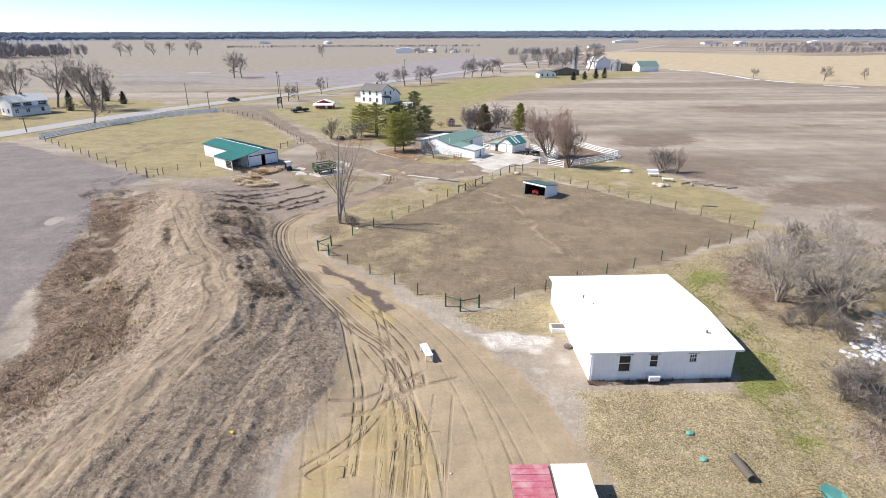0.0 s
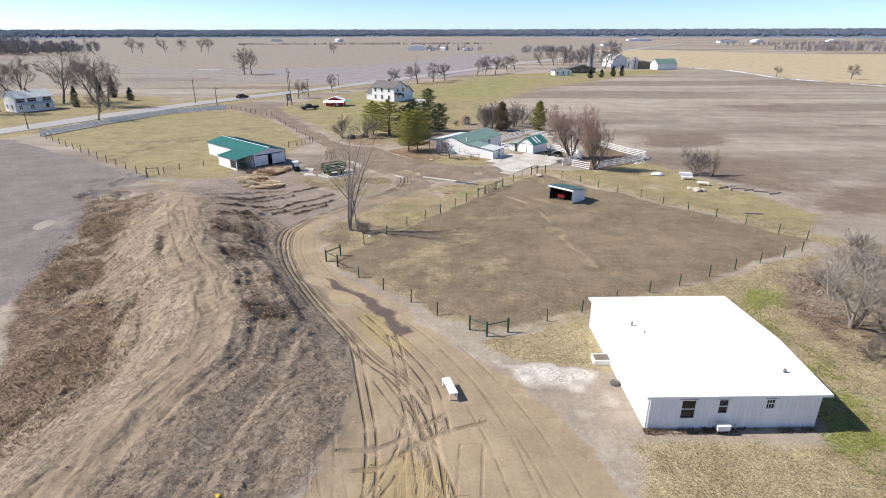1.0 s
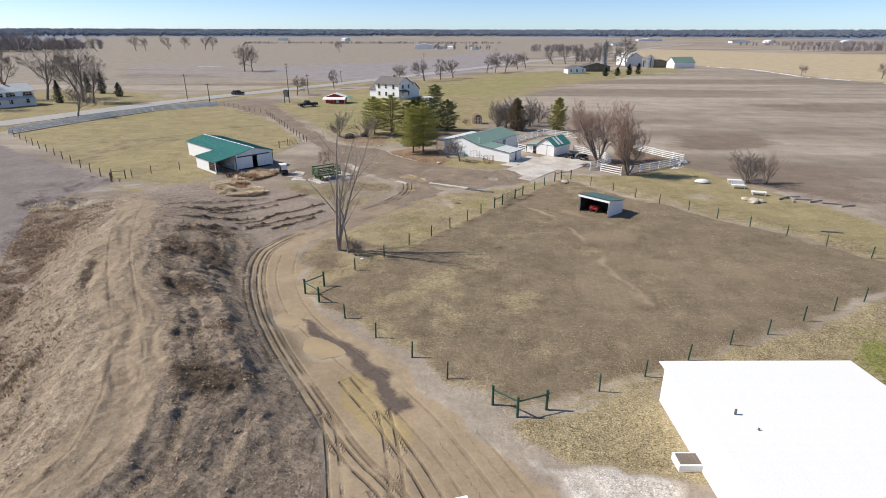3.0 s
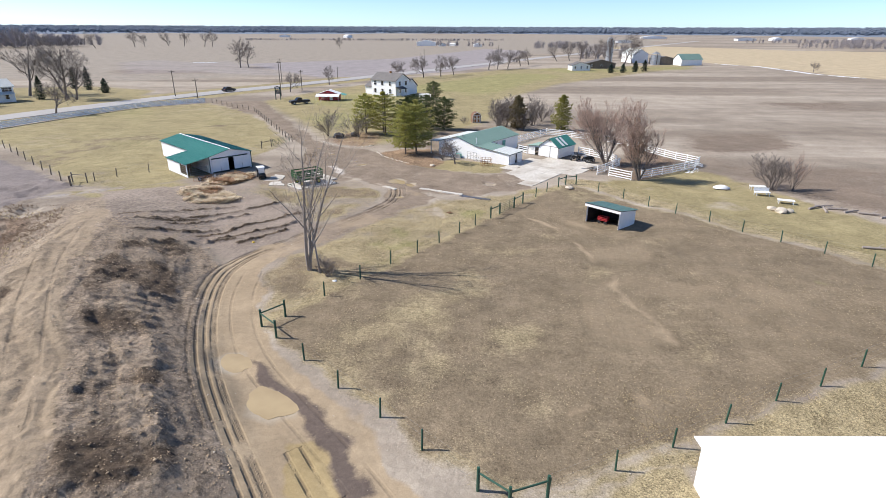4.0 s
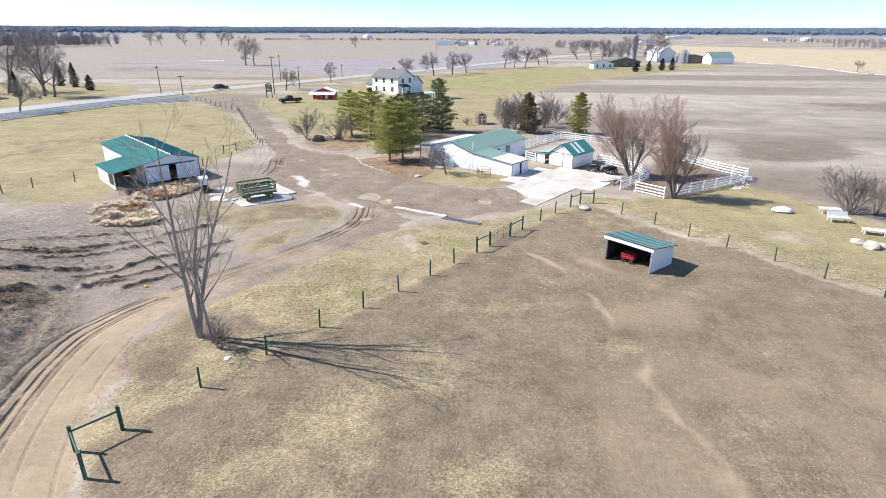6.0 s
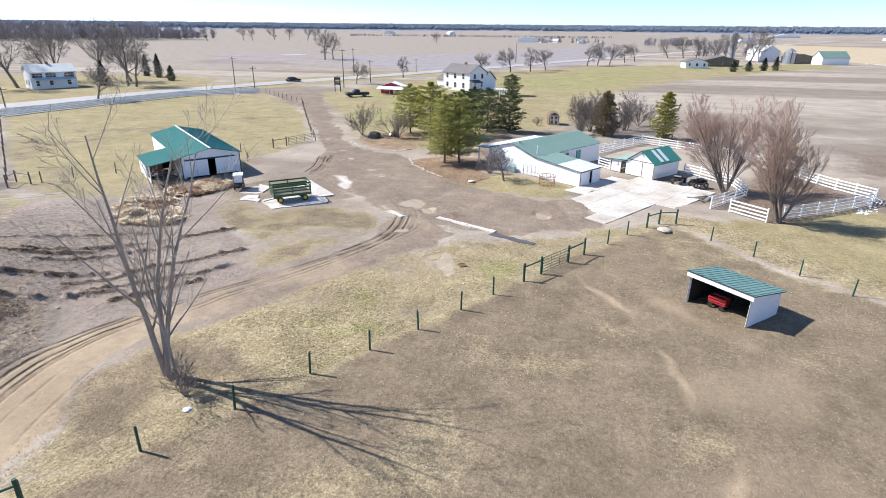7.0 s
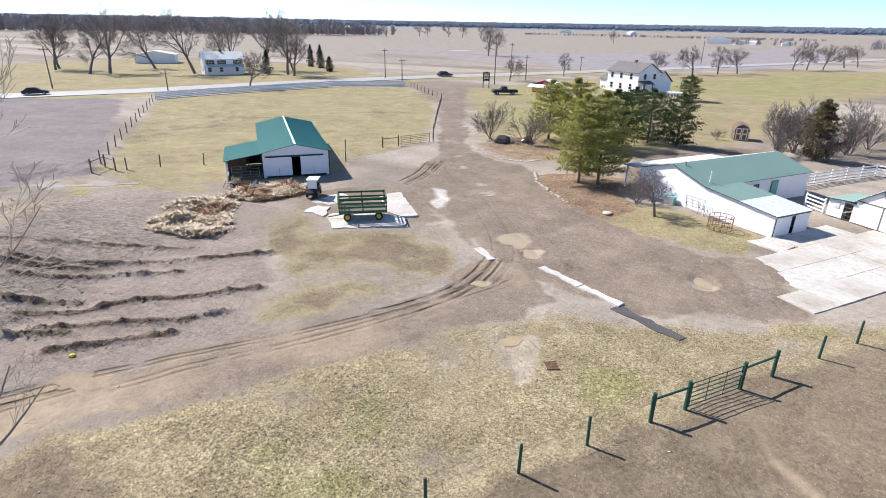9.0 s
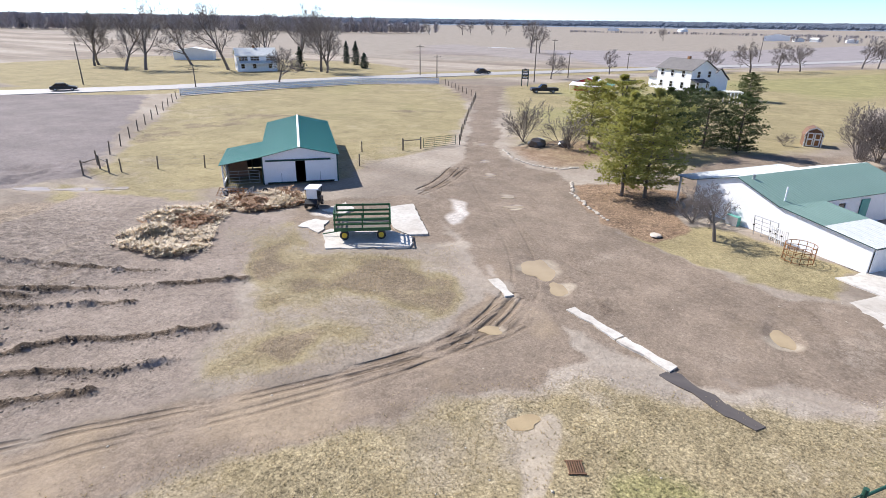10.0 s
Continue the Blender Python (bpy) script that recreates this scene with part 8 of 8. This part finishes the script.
truck = thing("flatbed_trailer", 4.2, 23.9, 1, "trailer with a faded red and a white metal top", "trailer", z=0.0)
part("red_top", box(B(), 0.0, 2.25, 0, 2.6, 1.25, 1.32), FADED_RED, truck, "faded red sheet top")
for k in range(5):
    part("rib", box(B(), 0.02, 2.23, 0.3 + k * 0.5, 0.36 + k * 0.5, 1.321, 1.35), FADED_RED, truck)
part("white_top", box(B(), 2.4, 4.5, 0, 2.6, 1.3, 1.36), WHITE, truck, "white sheet top")
part("body", box(B(), 0.05, 4.45, 0.05, 2.55, 0.5, 1.248), GREY_POST, truck)
for sx in (0.9, 3.5):
    for sy in (0.12, 2.48):
        wheel(truck, sx, sy, 0.33, 0.33, 0.22)

pool = thing("trampoline_frame", 21.2, 25.2, 0, "green cover and bent rusty hoops of an old cage", "frame", z=0.0)
part("cover", prism(B(), [(0.3, -1.5, 0.02), (2.0, -1.5, 0.02), (2.0, 0.6, 0.02), (1.2, 0.9, 0.35), (0.5, 0.5, 0.5)], (0, 0, 0.08)), TEAL, pool, "turquoise plastic cover")
for k in range(3):
    bm = B()
    for j in range(10):
        a0, a1 = math.pi * j / 10, math.pi * (j + 1) / 10
        tube(bm, (-0.2 + 0.9 * math.cos(a0), 0.3 * k - 0.2, 0.75 * math.sin(a0) + 0.02), (-0.2 + 0.9 * math.cos(a1), 0.3 * k - 0.2, 0.75 * math.sin(a1) + 0.02), 0.02, n=5)
    part("hoop", bm, RUST, pool)

grate = thing("drain_grate", -2.35, 91.85, 35, "dark rusty square drain grate set in the grass", "grate", z=at(-2.35, 91.85) + 0.02)
for k in range(7):
    part("bar", box(B(), -0.28 + k * 0.08, -0.245 + k * 0.08, -0.28, 0.28, 0, 0.04), BROWN_WOOD, grate)
for y in (-0.32, 0.282):
    part("rim", box(B(), -0.32, 0.30, y, y + 0.04, 0, 0.05), BROWN_WOOD, grate)


def quad_bike(x, y, deg, label):
    root = thing("quad_bike", x, y, deg, label, "quad bike", z=0.1)
    part("body", prism(B(), [(-0.8, -0.3, 0.45), (0.85, -0.3, 0.45), (0.9, -0.3, 0.75), (0.4, -0.3, 0.95), (0.1, -0.3, 0.78), (-0.6, -0.3, 0.85), (-0.9, -0.3, 0.75)], (0, 0.6, 0)), BLACK, root)
    part("seat", box(B(), -0.6, 0.05, -0.2, 0.2, 0.86, 0.96), RUBBER, root)
    part("rack", box(B(), -0.95, -0.45, -0.4, 0.4, 0.97, 1.0), STEEL, root)
    part("handlebar", tube(B(), (0.35, -0.42, 1.15), (0.35, 0.42, 1.15), 0.025, n=6), BLACK, root)
    for sx in (-0.6, 0.62):
        for sy in (-0.48, 0.48):
            wheel(root, sx, sy, 0.3, 0.3, 0.24)


quad_bike(19.4, 120.3, 20, "black quad bike parked by the shed wall")
quad_bike(17.5, 121.3, 60, "dark quad bike parked by the shed wall")
for k, (x, y) in enumerate(((18.2, 115.3), (18.9, 115.8), (19.4, 115.1), (18.6, 114.6), (19.7, 116.0))):
    p = thing("scrap_board", x, y, 33 * k, "grey scrap board in a low heap on the yard", "board", "scrap heap", z=0.11 + 0.03 * k)
    part("plank", box(B(), -0.8, 0.8, -0.12, 0.12, 0, 0.05), (STEEL, GREY_POST)[k % 2], p)
for k, (x, y, d) in enumerate(((42.0, 96.0, 30), (42.8, 95.2, 70), (44.5, 95.6, -12), (45.5, 94.6, 20), (43.6, 96.8, 5), (40.3, 82.4, -15), (47.0, 93.6, -20), (48.5, 92.6, 15))):
    p = thing("fallen_log", x, y, d, "pale weathered log lying in the field edge", "log", "brush pile")
    part("log", tube(B(), (-1.1, 0, 0.14), (1.1, 0, 0.2), 0.14, 0.09, 8), PALE_BARK, p)
    part("branch", tube(B(), (0.2, 0, 0.2), (0.8, 0.5, 0.5), 0.05, 0.02, 6), PALE_BARK, p)
for k, (x, y, d) in enumerate(((-38.6, 104.3, 10), (-38.0, 104.8, 80), (-37.4, 104.9, 40), (-36.8, 105.6, 120), (-37.9, 105.6, 60), (-36.4, 106.6, 20))):
    p = thing("old_implement", x, y, d, "old grey metal farm implement by the lean-to", "implement", "scrap by the barn")
    part("frame", fence_panel_bm(1.2, 0.8, 4, 0.03), STEEL if k % 2 else RUST, p).matrix_basis = pose(-0.6, 0, 0, 20 * (k - 2), 0, 0)
    wheel(p, 0.3, 0.25, 0.28, 0.28, 0.1)


# ---- loose stuff ----
def scatter(name, x, y, size, seed, shape, material, label, category, sink=0.2, flat=0.7, height=None):
    """Many small copies of a shape on the ground, as one mesh, turned and sized at random."""
    rs = np.random.RandomState(seed)
    n = len(x)
    base, faces = shape
    a = rs.uniform(0, 2 * np.pi, n)
    jit = rs.uniform(0.65, 1.3, (n, len(base), 3))
    p = base[None] * jit * size[:, None, None]
    p[:, :, 2] *= flat
    c, s = np.cos(a)[:, None], np.sin(a)[:, None]
    z = land(x, y) if height is None else height
    co = np.stack([p[:, :, 0] * c - p[:, :, 1] * s + x[:, None], p[:, :, 0] * s + p[:, :, 1] * c + y[:, None], p[:, :, 2] + (z - 0.0 * size)[:, None] + (0.5 - sink) * flat * size[:, None]], 2)
    f = (faces[None] + (np.arange(n) * len(base))[:, None, None]).reshape(-1, 3)
    me = bpy.data.meshes.new(name)
    me.vertices.add(n * len(base))
    me.vertices.foreach_set("co", co.astype(np.float32).ravel())
    me.loops.add(f.size)
    me.loops.foreach_set("vertex_index", f.astype(np.int32).ravel())
    me.polygons.add(len(f))
    me.polygons.foreach_set("loop_start", np.arange(0, f.size, 3, dtype=np.int32))
    me.update(calc_edges=True)
    me.materials.append(material)
    return tagged(new(name, me), label, category, kind="stuff")


OCTA = (np.array([[1, 0, 0], [0, 1, 0], [-1, 0, 0], [0, -1, 0], [0, 0, 1], [0, 0, -1.0]]) * 0.5,
        np.array([[0, 1, 4], [1, 2, 4], [2, 3, 4], [3, 0, 4], [1, 0, 5], [2, 1, 5], [3, 2, 5], [0, 3, 5]]))


def tuft_shape(blades, lean=0.6, wide=0.1, seed=1):
    rs = np.random.RandomState(seed)
    v, f = [], []
    for k in range(blades):
        a = 2 * np.pi * (k + rs.rand()) / blades
        d = np.array([np.cos(a), np.sin(a), 0])
        s = np.array([-np.sin(a), np.cos(a), 0]) * wide
        b = d * rs.uniform(0, 0.2)
        t = b + d * lean * rs.uniform(0.5, 1.0) + np.array([0, 0, rs.uniform(0.7, 1.1)])
        v += [b - s, b + s, t]
        f.append([3 * k, 3 * k + 1, 3 * k + 2])
    return np.array(v), np.array(f)


def pick(n, seed, x0, x1, y0, y1, keep):
    """Random places in a rectangle, kept with the chance that keep gives."""
    rs = np.random.RandomState(seed)
    x, y = rs.uniform(x0, x1, n), rs.uniform(y0, y1, n)
    k = rs.rand(n) < keep(x, y)
    return x[k], y[k], rs


def soil_chance(x, y):
    b, d, side = berm(x, y)
    drive = inside(x, y, DRIVE_WEST + DRIVE_EAST[::-1], 0.6)
    track = band(x, y, [(-23.6, 14), (-22.4, 26.6), (-20.9, 31.5), (-19.6, 37), (-19.4, 43), (-21.4, 48.6), (-26.0, 56), (-31, 62.5), (-35, 71), (-38.8, 80), (-42, 88)], 4.6, 0.6)
    return np.clip(b / 0.4, 0, 1) * (1 - drive) * (1 - 0.93 * track) * np.clip(0.55 + 0.6 * fbm(x, y, 3, 3, 77), 0.05, 1)


def furrow_chance(x, y):
    d = np.min([along(x, y, line)[0] for line in furrows()], axis=0)
    return np.exp(-(d / 0.36) ** 2)


x, y, rs = pick(110000, 1, -42, -7, 18, 86, soil_chance)
scatter("clods", x, y, rs.gamma(1.5, 0.026, len(x)) + 0.03, 1, OCTA, CLOD, "loose dry clods of bulldozed soil on the bank", "soil clods", 0.3, 0.5)
x, y, rs = pick(40000, 2, -40, -18, 73, 98, furrow_chance)
scatter("clods", x, y, rs.gamma(1.6, 0.028, len(x)) + 0.035, 2, OCTA, DARK_CLOD, "dark turned clods along the ploughed furrows", "soil clods", 0.3, 0.5)
x, y, rs = pick(1500, 3, -40, 30, 18, 112, lambda x, y: 0.9 - 0.8 * inside(x, y, PADDOCK, 1))
scatter("stones", x, y, rs.gamma(1.6, 0.025, len(x)) + 0.04, 3, OCTA, STONE, "small pale stones scattered over the ground", "stones", 0.3, 0.4)
x, y, rs = pick(70000, 4, -20, 13, 64, 106, lambda x, y: inside(x, y, MEADOW, 0.8) * np.clip(0.6 + 0.6 * fbm(x, y, 2, 3, 5), 0, 1))
scatter("grass", x, y, rs.uniform(0.03, 0.085, len(x)), 4, tuft_shape(4, 0.8, 0.16, 1), DRY_GRASS, "short dry straw-coloured meadow grass", "grass", 0.5, 1.0)
x, y, rs = pick(60000, 5, -16, 43, 47, 106, lambda x, y: inside(x, y, PADDOCK, 0.8) * np.clip(0.35 + 0.7 * fbm(x, y, 3, 3, 6), 0.03, 1))
scatter("grass", x, y, rs.uniform(0.03, 0.08, len(x)), 5, tuft_shape(3, 1.0, 0.2, 2), DRY_GRASS, "sparse dead grass on the trodden paddock", "grass", 0.5, 0.7)
x, y, rs = pick(40000, 6, -36, -11, 87, 107, lambda x, y: inside(x, y, WAGON_GRASS, 0.8) * np.clip(0.6 + 0.6 * fbm(x, y, 2, 3, 7), 0, 1))
scatter("grass", x, y, rs.uniform(0.03, 0.08, len(x)), 6, tuft_shape(4, 0.8, 0.16, 3), DRY_GRASS, "short dry grass beside the wagon pad", "grass", 0.5, 0.8)
x, y, rs = pick(40000, 7, 9, 30, 18, 58, lambda x, y: (1 - inside(x, y, [(10.2, 35.8), (10.2, 51), (23, 51), (23, 35.8)], 0.3)) * np.clip(0.5 + 0.6 * fbm(x, y, 2, 3, 8), 0, 1))
scatter("grass", x, y, rs.uniform(0.03, 0.09, len(x)), 7, tuft_shape(4, 0.8, 0.16, 4), DRY_GRASS, "short dry lawn grass round the white building", "grass", 0.5, 0.8)
x, y, rs = pick(26000, 8, 22, 32, 28, 60, lambda x, y: band(x, y, [(23.2, 31), (24.5, 38), (25.6, 46), (26.4, 52), (29, 57)], 4.2, 1.6) * np.clip(0.4 + 0.9 * fbm(x, y, 2, 3, 9), 0, 1))
scatter("weeds", x, y, rs.uniform(0.06, 0.16, len(x)), 8, tuft_shape(5, 0.8, 0.2, 5), GREEN_WEED, "bright green early weeds beside the building", "weeds", 0.5, 0.7)
x, y, rs = pick(2600, 12, 11.2, 22.4, 36.1, 37.0, lambda x, y: np.clip(1 - abs(y - 36.5 - 0.046 * (x - 11.3)) / 0.4, 0, 1) * np.clip(0.4 + 0.9 * fbm(x, y, 0.8, 2, 14), 0, 1))
scatter("dead_weeds", x, y, rs.uniform(0.06, 0.22, len(x)), 12, tuft_shape(6, 0.9, 0.12, 9), DARK_WEED, "dark dead weeds along the foot of the white wall", "dead weeds", 0.5, 0.9)
x, y, rs = pick(80000, 9, -60, -24, 18, 92, lambda x, y: np.where(berm(x, y)[2] < 0, np.clip((berm(x, y)[1] - 3.5) / 3, 0, 1) * np.clip((15 - berm(x, y)[1]) / 4, 0, 1), 0) * np.clip(0.4 + 0.7 * fbm(x, y, 3, 3, 10), 0, 1))
scatter("dead_brush", x, y, rs.uniform(0.06, 0.22, len(x)), 9, tuft_shape(5, 0.8, 0.13, 6), DARK_WEED, "dead grey-brown weeds on the bank's foot", "dead weeds", 0.5, 0.9)
x, y, rs = pick(9000, 10, -60, -24, 18, 92, lambda x, y: np.where(berm(x, y)[2] < 0, np.clip((berm(x, y)[1] - 4) / 3, 0, 1) * np.clip((14 - berm(x, y)[1]) / 4, 0, 1), 0) * np.clip(0.2 + 0.9 * fbm(x, y, 4, 3, 13), 0, 1))
scatter("dead_grass", x, y, rs.uniform(0.2, 0.5, len(x)), 10, tuft_shape(6, 0.8, 0.09, 7), DRY_GRASS, "pale dead grass clumps on the bank's foot", "grass", 0.5, 0.9)
x, y, rs = pick(30000, 11, 25, 55, 18, 68, lambda x, y: inside(x, y, BRUSH_LAND, 1.5) * np.clip(0.45 + 0.7 * fbm(x, y, 3, 3, 11), 0, 1))
scatter("dead_brush", x, y, rs.uniform(0.12, 0.5, len(x)), 11, tuft_shape(7, 0.9, 0.03, 8), PALE_TWIG, "tangled dead brush and pale weeds", "dead weeds", 0.5, 0.8)


def straw_lumps(poly, count, seed, high, material, label, name):
    """Trodden clumps within an outline, thicker in patches."""
    px, py = [p[0] for p in poly], [p[1] for p in poly]
    x, y, rs = pick(count, seed, min(px) - 1, max(px) + 1, min(py) - 1, max(py) + 1, lambda x, y: inside(x, y, poly, 0.8) * np.clip(0.7 + 0.8 * fbm(x, y, 1.5, 3, seed), 0, 1))
    rise = high * np.clip(0.5 + fbm(x, y, 1.5, 3, seed), 0, 1.2) * rs.rand(len(x))
    scatter(name, x, y, rs.gamma(1.8, 0.05, len(x)) + 0.06, seed, tuft_shape(6, 1.3, 0.3, seed), material, label, "straw heap", 0.4, 0.6, land(x, y) + rise)


def straw_heap():
    pale = [(-34.3, 93.5), (-37.2, 97.4), (-38.1, 99.6), (-37.1, 101.0), (-34.9, 101.6), (-32.2, 98.4), (-29.6, 96.2), (-30.4, 94.4)]
    long = [(-36.4, 102.4), (-36.6, 106.0), (-35.6, 107.8), (-32.5, 108.4), (-32.2, 106.2), (-33.6, 103.4)]
    straw_lumps(pale, 26000, 5, 0.42, STRAW, "pale old straw spread in a low heap", "straw_heap")
    straw_lumps(long, 12000, 6, 0.4, STRAW, "long heap of old straw before the barn", "straw_heap")
    straw_lumps(long, 12000, 7, 0.45, MANURE, "brown manure mixed into the straw heap", "manure_heap")
    straw_lumps([(-35.6, 96.4), (-37.6, 100.0), (-34.8, 101.4), (-33.0, 98.4)], 5000, 8, 0.3, MANURE, "brown manure in the trodden straw", "manure_heap")


straw_heap()


def snow_line(line, wide, count, seed, label, large=1.6):
    rs = np.random.RandomState(seed)
    a = np.array(line)
    f = rs.rand(count) * (len(line) - 1)
    i = f.astype(int)
    p = a[i] + (a[i + 1] - a[i]) * (f - i)[:, None] + rs.randn(count, 2) * wide
    keep = fbm(p[:, 0], p[:, 1], 14, 2, seed) > -0.25
    p = p[keep]
    scatter("snow", p[:, 0], p[:, 1], rs.uniform(0.3 * large, large, len(p)), seed, OCTA, SNOW, label, "snow", 0.4, 0.2)


snow_line([(159, 417), (174, 389), (173.5, 350), (172, 330)], 0.5, 900, 31, "thin drift of old snow along the field edge")
snow_line([(172, 326), (177.7, 312.7), (183.6, 297.4), (196, 276)], 0.5, 600, 32, "thin drift of old snow along the field edge")
snow_line([(-177, 396), (-163, 398)], 0.8, 160, 33, "small patches of snow in the wet field")
snow_line([(37.2, 120.4), (36.6, 117.6), (33.0, 114.0)], 0.35, 120, 34, "remains of snow along the white fence", 0.5)
x, y, rs = pick(700, 14, 31, 44, 36, 50, lambda x, y: inside(x, y, [(33, 40), (37, 44), (42, 48), (43, 45), (37, 39)], 1.0))
scatter("snow", x, y, rs.uniform(0.4, 1.2, len(x)), 14, OCTA, SNOW, "last patches of old white snow in the brush", "snow", 0.4, 0.12)
